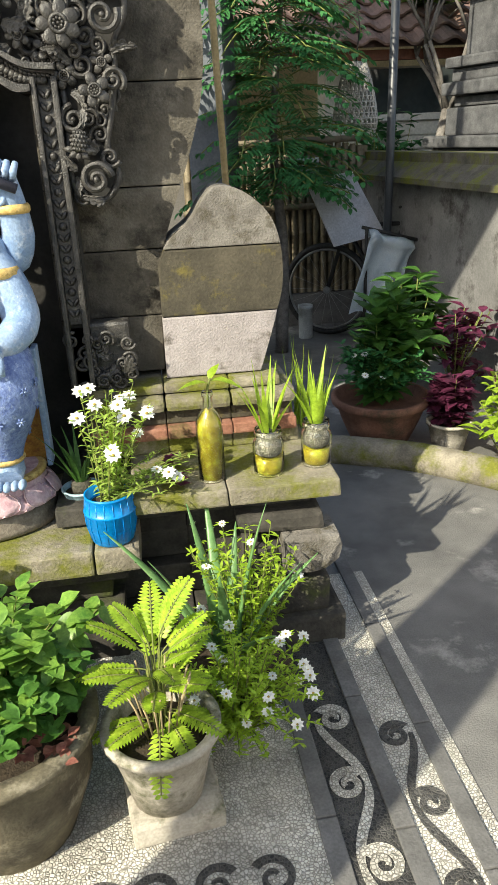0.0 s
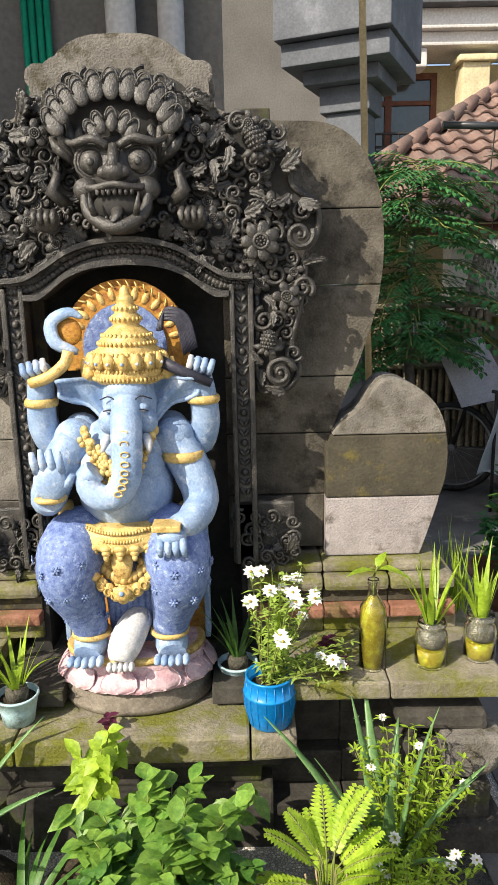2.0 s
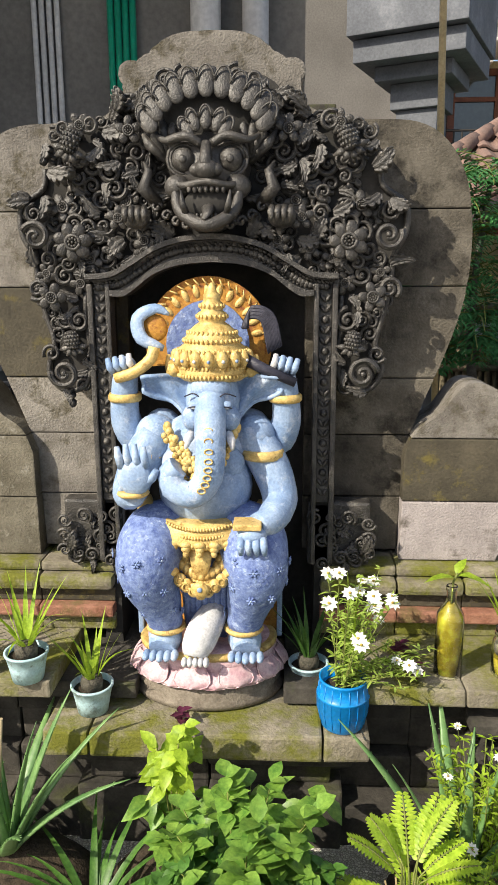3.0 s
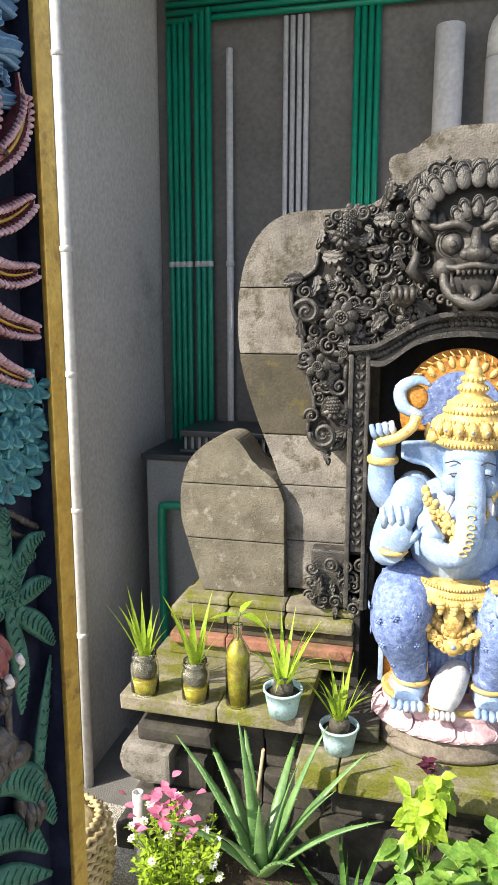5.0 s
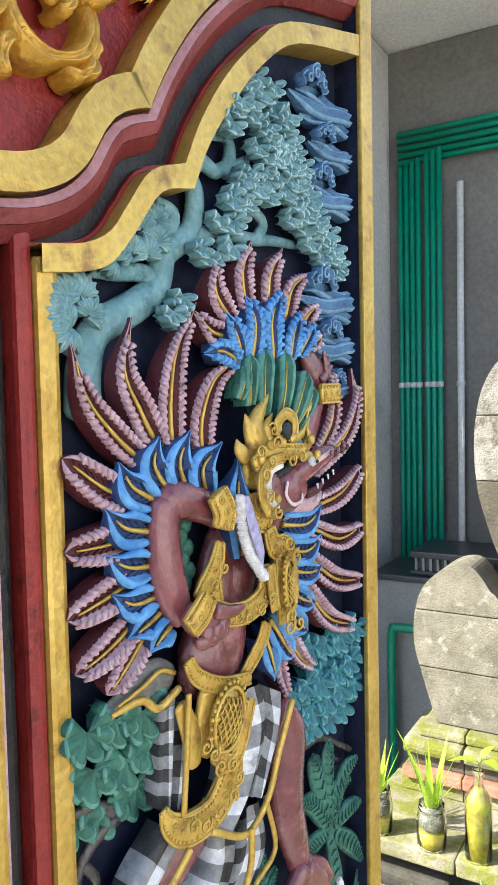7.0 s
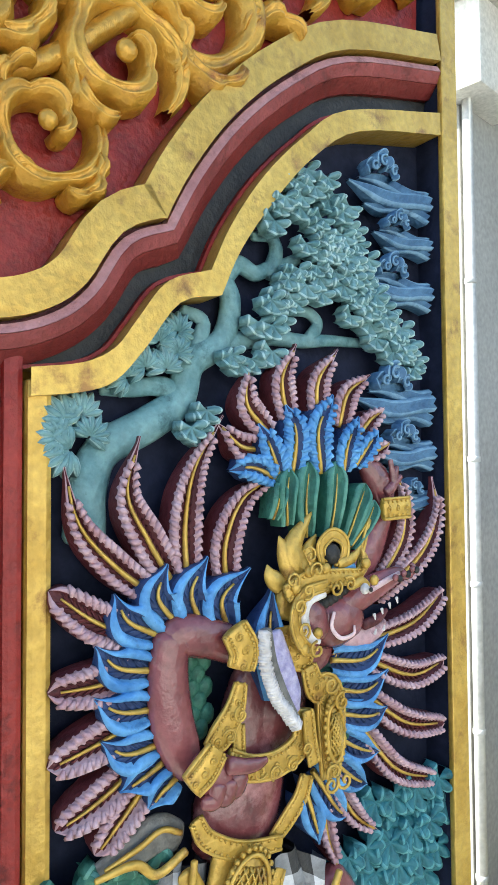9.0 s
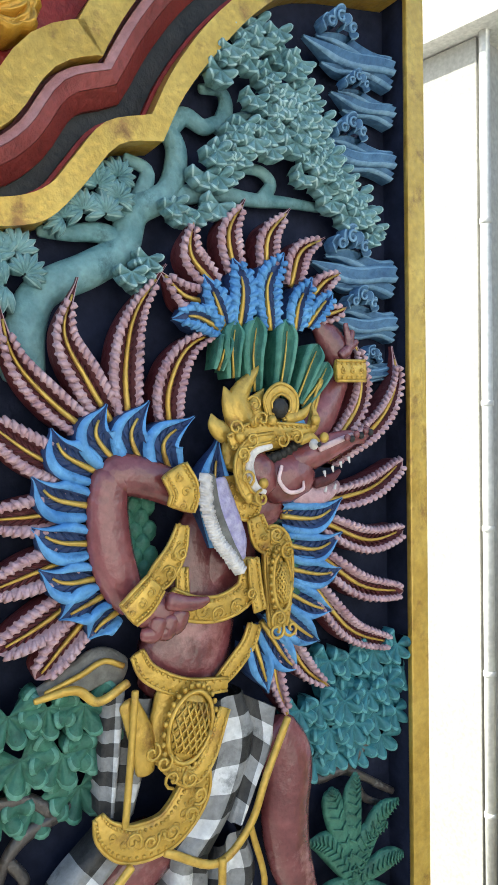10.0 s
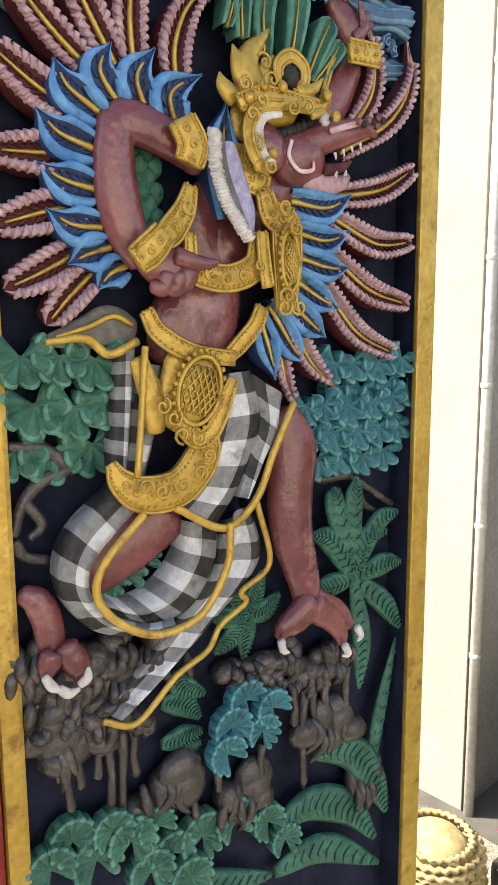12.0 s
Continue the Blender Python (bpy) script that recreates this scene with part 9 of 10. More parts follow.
straight_pipe("drain_pipe", 0.17, 2.80, 0.0, 2.50, 0.045, M_PVC, label="wide grey plastic drain pipe with bend", group="drain pipes")
bm = bmesh.new()
tube(bm, smooth_line([(0.17, 2.80, 2.50), (0.18, 2.80, 2.60), (0.25, 2.79, 2.66), (0.34, 2.78, 2.67)], 4), 0.045, 12)
tagged(part("drain_bend", bm, M_PVC), "grey plastic drain pipe bend", "pipe")
M_UNIT = stuff_mat("grey_metal_casing", (0.19, 0.195, 0.20), (0.25, 0.255, 0.26), 0.5, 4, 100, 0.05, spec=0.4)
M_UNITD = stuff_mat("dark_metal_cover", (0.022, 0.025, 0.03), (0.04, 0.044, 0.05), 0.4, 6, 100, 0.05, spec=0.5)
t = thing("cooling_unit", "dark grey metal water cooling unit against the wall", "cooling unit", (-0.80, 2.62, 0.0))
bm = bmesh.new()
box(bm, -0.27, 0.27, -0.14, 0.17, 0.0, 1.06, bevel=0.008)
part("casing", bm, M_UNIT, t)
bm = bmesh.new()
box(bm, -0.285, 0.285, -0.155, 0.18, 1.062, 1.085, bevel=0.006)
part("cover", bm, M_UNITD, t)
bm = bmesh.new()
box(bm, -0.14, 0.28, -0.12, 0.16, 1.087, 1.10, bevel=0.003)
box(bm, -0.13, 0.27, -0.09, 0.15, 1.10, 1.15, bevel=0.003)
box(bm, -0.14, 0.28, -0.12, 0.16, 1.15, 1.175, bevel=0.006)
part("top_vent", bm, M_UNITD, t, "dark vented top box")
for k in range(14):
    bm = bmesh.new()
    box(bm, -0.125 + k * 0.028, -0.115 + k * 0.028, -0.102, -0.0905, 1.10, 1.15)
    part("vent_slat", bm, M_UNIT, t)
bm = bmesh.new()
tube(bm, smooth_line([(-0.98, 2.42, 0.0), (-0.985, 2.42, 0.5), (-0.985, 2.42, 0.86), (-0.965, 2.42, 0.895), (-0.93, 2.42, 0.90), (-0.82, 2.42, 0.90)], 5), 0.017, 12)
tagged(part("water_pipe", bm, M_GREEN), "green plastic pipe with elbow before the cooling unit", "pipe", "green water pipes")

# ---- yard behind: fence, wall, things ----
M_BAMBOO = stuff_mat("old_bamboo", (0.10, 0.085, 0.055), (0.22, 0.18, 0.12), 0.7, 14, 120, 0.3, vary=0.3)
fence = thing("bamboo_fence", "weathered upright bamboo fence on a low wall", "fence", (0, 5.5, 0), kind="")
for k in range(24):
    x = 0.95 + k * 0.054
    bm = bmesh.new()
    h = 1.30 + random.uniform(-0.04, 0.03)
    prof = []
    for j in range(5):
        z = 0.24 + (h - 0.24) * j / 5
        prof += [(0.022, z), (0.0255, z + 0.004), (0.022, z + 0.01)]
    lathe(bm, prof + [(0.022, h)], 8)
    ob = part("bamboo_pole", bm, M_BAMBOO, fence)
    ob.location = (x, random.uniform(-0.01, 0.01), 0)
bm = bmesh.new()
box(bm, 0.92, 2.26, 0.030, 0.045, 0.236, 1.26)
part("matting", bm, M_BAMBOO, fence, "dark split bamboo matting")
for z in (0.86, 1.30):
    bm = bmesh.new()
    tube(bm, [(0.9, -0.035, z), (2.25, -0.035, z + 0.01)], 0.022, 8)
    part("fence_rail", bm, M_BAMBOO, fence)
bm = bmesh.new()
box(bm, 0.9, 2.3, -0.06, 0.06, 0.0, 0.235, bevel=0.01)
part("footing", bm, M_STRIP, fence)
M_SIGN = stuff_mat("weathered_sign_board", (0.20, 0.24, 0.24), (0.34, 0.38, 0.37), 0.7, 14, 120, 0.2, patch=(0.10, 0.12, 0.11), patch_amount=0.35)
M_INK = stuff_mat("dark_sign_ink", (0.015, 0.015, 0.015), (0.03, 0.03, 0.03), 0.7)
t = thing("notice_board", "small weathered notice board with dark lines of writing", "sign", (1.755, 5.42, 1.12), 0)
bm = bmesh.new()
box(bm, -0.12, 0.12, 0, 0.015, -0.075, 0.075, bevel=0.003)
part("board", bm, M_SIGN, t)
for k, (x0, x1, z) in enumerate(((-0.08, 0.06, 0.04), (-0.05, 0.05, 0.015), (-0.07, 0.0, -0.02), (-0.02, 0.09, -0.045))):
    bm = bmesh.new()
    box(bm, x0, x1, -0.004, -0.001, z - 0.008, z + 0.008)
    part("writing_bar", bm, M_INK, t)
M_BOARD = stuff_mat("dusty_pale_board", (0.46, 0.45, 0.47), (0.62, 0.61, 0.63), 0.6, 5, 90, 0.2, patch=(0.2, 0.19, 0.19), patch_amount=0.4)
t = thing("leaning_board", "dusty pale board leaning over an old bicycle", "board", (1.91, 4.92, 0.88), 0)
bm = bmesh.new()
vs = [(-0.25, 0.0, 0.20), (0.08, 0.05, 0.23), (0.28, -0.05, -0.16), (-0.08, -0.10, -0.22)]
a = [bm.verts.new(v) for v in vs]
b = [bm.verts.new((v[0], v[1] + 0.02, v[2])) for v in vs]
bm.faces.new(a[::-1])
bm.faces.new(b)
for i in range(4):
    bm.faces.new((a[i], a[(i + 1) % 4], b[(i + 1) % 4], b[i]))
bmesh.ops.recalc_face_normals(bm, faces=bm.faces)
part("panel", bm, M_BOARD, t)
M_BLACK = stuff_mat("black_rubber_and_iron", (0.012, 0.012, 0.012), (0.035, 0.033, 0.03), 0.6, 20, 100, 0.2)
M_STEEL = stuff_mat("dull_steel", (0.22, 0.22, 0.22), (0.34, 0.34, 0.33), 0.4, 20, 100, 0.1, metal=0.8)
t = thing("old_bicycle", "old black bicycle parked by the bamboo fence", "bicycle", (0, 0, 0))
for name, x, y in (("front_wheel", 1.86, 5.12), ("rear_wheel", 2.52, 4.72)):
    wheel = new(name)
    wheel.parent = t
    wheel.matrix_world = pose(x, y, 0.325, 90, 0, -30)
    bm = bmesh.new()
    tube(bm, [(math.cos(2 * math.pi * k / 40) * 0.305, math.sin(2 * math.pi * k / 40) * 0.305, 0) for k in range(41)], 0.02, 8)
    part("tyre", bm, M_BLACK, wheel)
    bm = bmesh.new()
    tube(bm, [(math.cos(2 * math.pi * k / 40) * 0.28, math.sin(2 * math.pi * k / 40) * 0.28, 0) for k in range(41)], 0.010, 6)
    for k in range(18):
        c, s = math.cos(2 * math.pi * k / 18), math.sin(2 * math.pi * k / 18)
        tube(bm, [(0.02 * c, 0.02 * s, 0), (0.28 * c, 0.28 * s, 0)], 0.0015, 4)
    lathe(bm, [(0.025, -0.03), (0.025, 0.03)], 10)
    part("rim", bm, M_STEEL, wheel)
bm = bmesh.new()
for pts in (((1.86, 5.12, 0.325), (1.98, 5.05, 0.78), (2.0, 5.04, 0.92)), ((1.98, 5.05, 0.74), (2.22, 4.90, 0.30)), ((1.98, 5.05, 0.76), (2.30, 4.86, 0.78)), ((2.22, 4.90, 0.30), (2.32, 4.85, 0.86)), ((2.22, 4.90, 0.30), (2.52, 4.72, 0.325)), ((2.30, 4.86, 0.78), (2.52, 4.72, 0.325))):
    tube(bm, pts, 0.015, 8)
part("frame", bm, M_BLACK, t)
bm = bmesh.new()
tube(bm, [(2.0, 5.04, 0.92), (2.12, 5.16, 0.95)], 0.012, 7)
tube(bm, [(2.0, 5.04, 0.92), (1.88, 4.92, 0.95)], 0.012, 7)
part("handlebar", bm, M_STEEL, t)
bm = bmesh.new()
tube(bm, [(2.28, 4.87, 0.88), (2.36, 4.83, 0.90), (2.44, 4.78, 0.91)], [0.02, 0.06, 0.08], 10, 0, 0.45, (0, 0, 1))
part("saddle", bm, M_BLACK, t)
# towel over a rail
M_TOWEL = stuff_mat("pale_blue_towel", (0.62, 0.70, 0.76), (0.74, 0.80, 0.84), 0.95, 20, 260, 0.6)
t = thing("hanging_towel", "pale blue towel hanging over a rack", "towel", (0, 0, 0))
bm = bmesh.new()
grid = []
for i in range(13):
    row = []
    u = i / 12
    for j in range(19):
        w = j / 18
        top = 0.80 - 0.10 * u
        z = top - 0.02 - (0.50 - 0.06 * u) * abs(w - 0.12) * 1.15 if w > 0.12 else top - 0.5 * abs(w - 0.12)
        x = 1.98 + 0.32 * u - 0.13 * max(0.0, w - 0.12) + 0.018 * math.sin(9 * u + 5 * w)
        y = 4.58 - 0.05 * math.sin(math.pi * min(1, w * 4)) - 0.05 * math.sin(11 * u + 2.2 * w) * (0.3 + w) + (0.08 if w < 0.12 else 0)
        row.append(bm.verts.new((x, y, z)))
    grid.append(row)
for i in range(12):
    for j in range(18):
        f = bm.faces.new((grid[i][j], grid[i + 1][j], grid[i + 1][j + 1], grid[i][j + 1]))
        f.smooth = True
bmesh.ops.solidify(bm, geom=bm.faces[:], thickness=0.008)
part("cloth", bm, M_TOWEL, t)
t = thing("towel_rack", "dark metal rack that carries a towel", "rack", (0, 0, 0))
bm = bmesh.new()
for pts in (((1.95, 4.60, 0.80), (2.36, 4.60, 0.69)), ((1.98, 4.60, 0.79), (1.98, 4.62, 0.0)), ((2.33, 4.60, 0.70), (2.33, 4.62, 0.0)), ((2.36, 4.66, 0.60), (2.20, 4.64, 0.0))):
    tube(bm, pts, 0.011, 8)
part("frame", bm, M_BLACK, t)
# white cylinder on the ground
bm = bmesh.new()
lathe(bm, [(0.048, 0.0), (0.05, 0.01), (0.05, 0.21), (0.054, 0.212), (0.054, 0.235), (0.044, 0.238), (0.04, 0.23), (0.01, 0.228)], 20)
can = part("standing_canister", bm, stuff_mat("dirty_white_plastic", (0.42, 0.42, 0.40), (0.58, 0.58, 0.55), 0.6, 16, 120, 0.1, patch=(0.2, 0.2, 0.18), patch_amount=0.4))
can.location = (1.69, 5.08, 0.0)
tagged(can, "dirty white cylinder standing on the wet cement", "canister")
# pole with a bracket and woven lamp
t = thing("lamp_pole", "dark metal pole with side arm", "lamp pole", (2.16, 4.70, 0.0))
bm = bmesh.new()
tube(bm, [(-0.02, 0, 0.0), (0.0, 0, 2.39)], 0.026, 10)
part("pole", bm, M_UNITD, t)
bm = bmesh.new()
tube(bm, [(0.0, 0, 2.37), (-0.55, 0.0, 2.39)], 0.022, 8)
part("arm", bm, M_UNITD, t)
bm = bmesh.new()
tube(bm, [(0.0, 0, 2.37), (0.02, 0, 2.9)], 0.008, 6)
part("aerial", bm, M_UNITD, t)
M_CANE = stuff_mat("grey_woven_bamboo", (0.22, 0.21, 0.19), (0.38, 0.36, 0.33), 0.8, 20, 120, 0.3, vary=0.25)
t = thing("woven_lamp", "grey woven bamboo bell-shaped lampshade hanging from a pole", "lamp", (1.925, 4.70, 1.36))
bm = bmesh.new()
tube(bm, [(0.0, 0, 0.36), (0.02, 0, 0.55), (-0.02, 0, 0.75), (0.0, 0, 1.02)], 0.004, 5)
part("cord", bm, M_BLACK, t)


def bell(z):
    return 0.06 + 0.075 * (1 - (z / 0.36) ** 1.8) if z > 0.04 else 0.125 + 0.2 * z


bm = bmesh.new()
for k in range(26):
    for s in (1, -1):
        pts = []
        for j in range(9):
            z = 0.36 * j / 8
            a = 2 * math.pi * k / 26 + s * j * 0.12
            pts.append((math.cos(a) * bell(z), math.sin(a) * bell(z), z))
        tube(bm, pts, 0.0042, 4)
for j in range(13):
    z = 0.36 * j / 12
    tube(bm, [(math.cos(2 * math.pi * k / 24) * bell(z), math.sin(2 * math.pi * k / 24) * bell(z), z) for k in range(25)], 0.004, 4)
part("shade", bm, M_CANE, t)

# mossy yard wall with sloping coping
M_MOSSTOP = stuff_mat("mossy_coping", (0.06, 0.055, 0.045), (0.13, 0.12, 0.10), 0.95, 8, 120, 0.5, patch=(0.12, 0.13, 0.012), patch_amount=0.65, patch_scale=5)
yard_wall = thing("wall_yard", "grey rendered yard wall with mossy sloping coping", "wall", (2.20, 5.65, 0.0), math.degrees(math.atan2(-3.4, 0.36)), kind="structure")
bm = bmesh.new()
box(bm, 0.0, 3.4, 0.0, 0.16, 0.0, 1.04, bevel=0.01)
part("render", bm, stuff_mat("damp_grey_render", (0.12, 0.117, 0.112), (0.22, 0.213, 0.205), 0.9, 3, 90, 0.3, patch=(0.05, 0.045, 0.04), patch_amount=0.4), yard_wall)
for k in range(8):
    bm = bmesh.new()
    x0, x1 = k * 0.43, k * 0.43 + 0.426
    prof = [(-0.09, 1.042), (-0.09, 1.075), (0.03, 1.16), (0.03, 1.215), (0.14, 1.22), (0.14, 1.16), (0.24, 1.075), (0.24, 1.042)]
    ends = [[bm.verts.new((x, yy, zz)) for yy, zz in prof] for x in (x0, x1)]
    bm.faces.new(ends[0])
    bm.faces.new(ends[1][::-1])
    for i in range(8):
        bm.faces.new((ends[0][i], ends[1][i], ends[1][(i + 1) % 8], ends[0][(i + 1) % 8]))
    bmesh.ops.recalc_face_normals(bm, faces=bm.faces)
    part("coping_stone", bm, M_MOSSTOP, yard_wall)
for r in range(9):
    for k in range(4):
        bm = bmesh.new()
        box(bm, 2.35 + k * 0.23 + (0.11 if r % 2 else 0), 2.57 + k * 0.23 + (0.11 if r % 2 else 0), -0.014 + random.uniform(0, 0.008), -0.001, 0.15 + r * 0.085, 0.228 + r * 0.085, bevel=0.004)
        part("brick", bm, M_BRICK, yard_wall)
# kerb of the planting bed
t = thing("planting_bed_kerb", "low worn cement kerb round a planting bed", "kerb", (0, 0, 0), kind="structure")
line = [Vector(q) for q in smooth_line([(1.22, 3.02, 0.04), (1.42, 2.93, 0.04), (1.66, 2.80, 0.04), (1.86, 2.62, 0.04), (2.05, 2.42, 0.04), (2.3, 2.2, 0.04)], 4)]
bm = bmesh.new()
tube(bm, line, 0.07, 10, 0, 1.0)
part("kerb", bm, M_LEDGE, t)
# stone shrine pillar behind the wall
M_DARKPILLAR = stuff_mat("dark_grey_carved_stone", (0.05, 0.05, 0.052), (0.13, 0.13, 0.132), 0.75, 10, 120, 0.5)
pillar = thing("stone_offering_pillar", "dark carved stone offering pillar with stepped mouldings", "pillar", (3.20, 5.2, 0.0), 15)
for z0, z1, w in ((0, 1.0, 0.30), (1.0, 1.14, 0.42), (1.14, 1.22, 0.36), (1.22, 1.30, 0.44), (1.30, 1.48, 0.33), (1.48, 1.55, 0.29), (1.55, 1.64, 0.36), (1.64, 1.72, 0.31), (1.72, 1.79, 0.35), (1.79, 2.15, 0.25), (2.15, 2.22, 0.32), (2.22, 2.42, 0.38)):
    bm = bmesh.new()
    box(bm, -w, w, -w, w, z0, z1 - 0.003, bevel=0.014, wobble=0.004)
    part("pillar_stone", bm, M_DARKPILLAR, pillar)
for s in (-1, 1):
    for z in (1.15, 1.42, 1.66):
        bm = bmesh.new()
        blob(bm, (s * 0.17, -0.33, z), (0.07, 0.06, 0.06), 0, 8, 6)
        part("boss", bm, M_DARKPILLAR, pillar)
# tall grey shrine with a box top
M_GREYP = stuff_mat("blue_grey_render", (0.085, 0.092, 0.105), (0.15, 0.16, 0.18), 0.85, 3, 80, 0.25, patch=(0.20, 0.21, 0.23), patch_amount=0.2, patch_scale=3)
tower = thing("grey_tower_shrine", "tall blue-grey rendered shrine with boxed top", "shrine", (1.07, 4.75, 0.0), -24)
for z0, z1, w, d in ((0, 2.46, 0.12, 0.12), (2.46, 2.60, 0.15, 0.15), (2.60, 2.68, 0.22, 0.24), (2.68, 2.80, 0.31, 0.36), (2.805, 3.6, 0.33, 0.42), (3.6, 3.75, 0.42, 0.52)):
    bm = bmesh.new()
    box(bm, -w, w, -d, d, z0, z1 - 0.002, bevel=0.006)
    part("shrine_block", bm, M_GREYP, tower)
bm = bmesh.new()
tube(bm, [(1.03, 3.6, 0.0), (0.98, 3.6, 1.6), (0.92, 3.6, 3.6)], 0.016, 8)
tagged(part("bamboo_cane", bm, stuff_mat("yellow_bamboo", (0.26, 0.19, 0.08), (0.40, 0.30, 0.15), 0.6, 14)), "tall thin yellow bamboo cane standing upright", "cane")

# ---- houses behind ----
M_CREAM = stuff_mat("cream_house_paint", (0.56, 0.47, 0.28), (0.66, 0.57, 0.36), 0.85, 1.2, 40, 0.1, patch=(0.45, 0.38, 0.24), patch_amount=0.25, patch_scale=1.2)
M_TRIM = stuff_mat("white_cornice_paint", (0.56, 0.54, 0.52), (0.66, 0.64, 0.62), 0.8, 1.5, 40, 0.1)
M_WOOD = stuff_mat("brown_window_wood", (0.10, 0.035, 0.02), (0.18, 0.07, 0.04), 0.6, 12, 80, 0.2)
M_TILE = stuff_mat("clay_roof_tile", (0.15, 0.095, 0.078), (0.28, 0.185, 0.152), 0.9, 3, 60, 0.4, patch=(0.15, 0.115, 0.10), patch_amount=0.5, patch_scale=2, vary=0.3)
M_PANE = stuff_mat("dark_window_pane", (0.03, 0.04, 0.045), (0.06, 0.07, 0.075), 0.08, 2, 20, 0.0, spec=0.8)
house = thing("cream_house", "cream two-storey house with white cornice and balcony", "house", (0, 0, 0))
for name, args, m in (("wall", (1.2, 7.5, 9.4, 9.7, 0.0, 3.95), M_CREAM), ("cornice", (1.0, 7.6, 8.75, 9.5, 3.98, 4.12), M_TRIM), ("cornice", (0.9, 7.7, 8.65, 9.5, 4.121, 4.32), M_TRIM), ("cornice", (0.8, 7.8, 8.5, 9.5, 4.321, 4.45), M_GREYP), ("parapet", (0.8, 7.8, 8.6, 9.6, 4.451, 6.5), M_TRIM), ("balcony_floor", (1.2, 7.5, 8.7, 9.399, 2.45, 2.6), M_TRIM), ("beam", (1.5, 2.5, 8.8, 9.1, 3.78, 3.979), M_TRIM), ("wall", (0.6, 7.5, 9.45, 9.75, -0.01, 2.44), M_CREAM)):
    bm = bmesh.new()
    box(bm, *args, bevel=0.02)
    part(name, bm, m, house)
for x in (3.05, 4.6, 6.2):
    col = new("column")
    col.parent = house
    col.location = (x, 8.95, 2.601)
    bm = bmesh.new()
    box(bm, -0.15, 0.15, -0.15, 0.15, 0.0, 1.22, bevel=0.01)
    part("shaft", bm, M_CREAM, col)
    bm = bmesh.new()
    box(bm, -0.21, 0.21, -0.21, 0.21, 1.222, 1.29, bevel=0.02)
    part("capital", bm, M_CREAM, col)
win = new("window")
win.parent = house
win.location = (2.2, 9.38, 2.65)
for name, args, m in (("frame", (-0.62, -0.55, -0.05, 0.015, 0, 1.2), M_WOOD), ("frame", (0.48, 0.55, -0.05, 0.015, 0, 1.2), M_WOOD), ("frame", (-0.06, 0.02, -0.05, 0.015, 0, 1.2), M_WOOD), ("frame", (-0.549, 0.479, -0.052, 0.012, 1.13, 1.2), M_WOOD), ("frame", (-0.549, 0.479, -0.048, 0.01, 0.85, 0.9), M_WOOD), ("pane", (-0.55, 0.48, -0.02, 0.0, 0.0, 1.13), M_PANE)):
    bm = bmesh.new()
    box(bm, *args)
    part(name, bm, m, win)
rail = new("railing")
rail.parent = house
for k in range(26):
    bm = bmesh.new()
    tube(bm, [(1.3 + k * 0.09, 8.78, 2.6), (1.3 + k * 0.09, 8.78, 3.08)], 0.010, 5)
    part("baluster", bm, M_BLACK, rail)
for z in (2.68, 2.95, 3.09):
    bm = bmesh.new()
    tube(bm, [(1.25, 8.78, z), (3.7, 8.78, z)], 0.014, 5)
    part("handrail", bm, M_BLACK, rail)
# low house with a hipped tile roof
low = thing("tiled_house", "low white house under an old red clay tile roof", "house", (0, 0, 0))
for name, args, m in (("wall", (2.15, 6.2, 6.35, 6.6, 0.0, 1.82), stuff_mat("white_board_wall", (0.50, 0.49, 0.45), (0.62, 0.61, 0.57), 0.8, 2, 50, 0.1)), ("eave_board", (0.9, 6.2, 5.9, 5.96, 1.83, 1.90), M_WOOD)):
    bm = bmesh.new()
    box(bm, *args, bevel=0.006)
    part(name, bm, m, low)
for k in range(12):
    bm = bmesh.new()
    box(bm, 2.16, 4.6, 6.325, 6.349, 0.1 + k * 0.11, 0.2 + k * 0.11, bevel=0.004)
    part("plank", bm, bpy.data.materials["white_board_wall"], low)
win = new("window")
win.parent = low
win.location = (2.85, 6.32, 1.42)
for name, args, m in (("frame", (-0.5, 0.6, -0.03, 0.0, 0.0, 0.05), M_TRIM), ("frame", (-0.5, -0.44, -0.03, 0.0, 0.051, 0.38), M_TRIM), ("frame", (0.54, 0.6, -0.03, 0.0, 0.051, 0.38), M_TRIM), ("pane", (-0.44, 0.54, -0.015, 0.0, 0.051, 0.38), M_PANE)):
    bm = bmesh.new()
    box(bm, *args)
    part(name, bm, m, win)
roof = new("roof")
roof.parent = low
EAVE, TOPZ = 1.90, 3.51
bm = bmesh.new()
v = [bm.verts.new(p) for p in ((0.75, 5.75, EAVE), (6.0, 5.75, EAVE), (6.0, 8.35, TOPZ), (3.35, 8.35, TOPZ), (0.75, 10.95, EAVE))]
bm.faces.new((v[0], v[1], v[2], v[3]))
bm.faces.new((v[4], v[0], v[3]))
bmesh.ops.solidify(bm, geom=bm.faces[:], thickness=0.03)
part("underlay", bm, M_TILE, roof)
tile = bmesh.new()
prev = None
for i in range(7):
    t = i / 6
    x = -0.105 + 0.21 * t
    h = 0.022 * math.sin(2 * math.pi * t)
    cur = [tile.verts.new((x, y, z + h)) for y, z in ((0, 0.03), (0, 0.012), (0.27, 0.008))] 
    if prev:
        tile.faces.new((prev[0], cur[0], cur[1], prev[1]))
        tile.faces.new((prev[0], prev[2], cur[2], cur[0]))
    prev = cur
bmesh.ops.recalc_face_normals(tile, faces=tile.faces)
first = part("roof_tile", tile, M_TILE, roof)
tile_mesh = first.data
slope_front = math.degrees(math.atan2(TOPZ - EAVE, 2.60))
count = 0
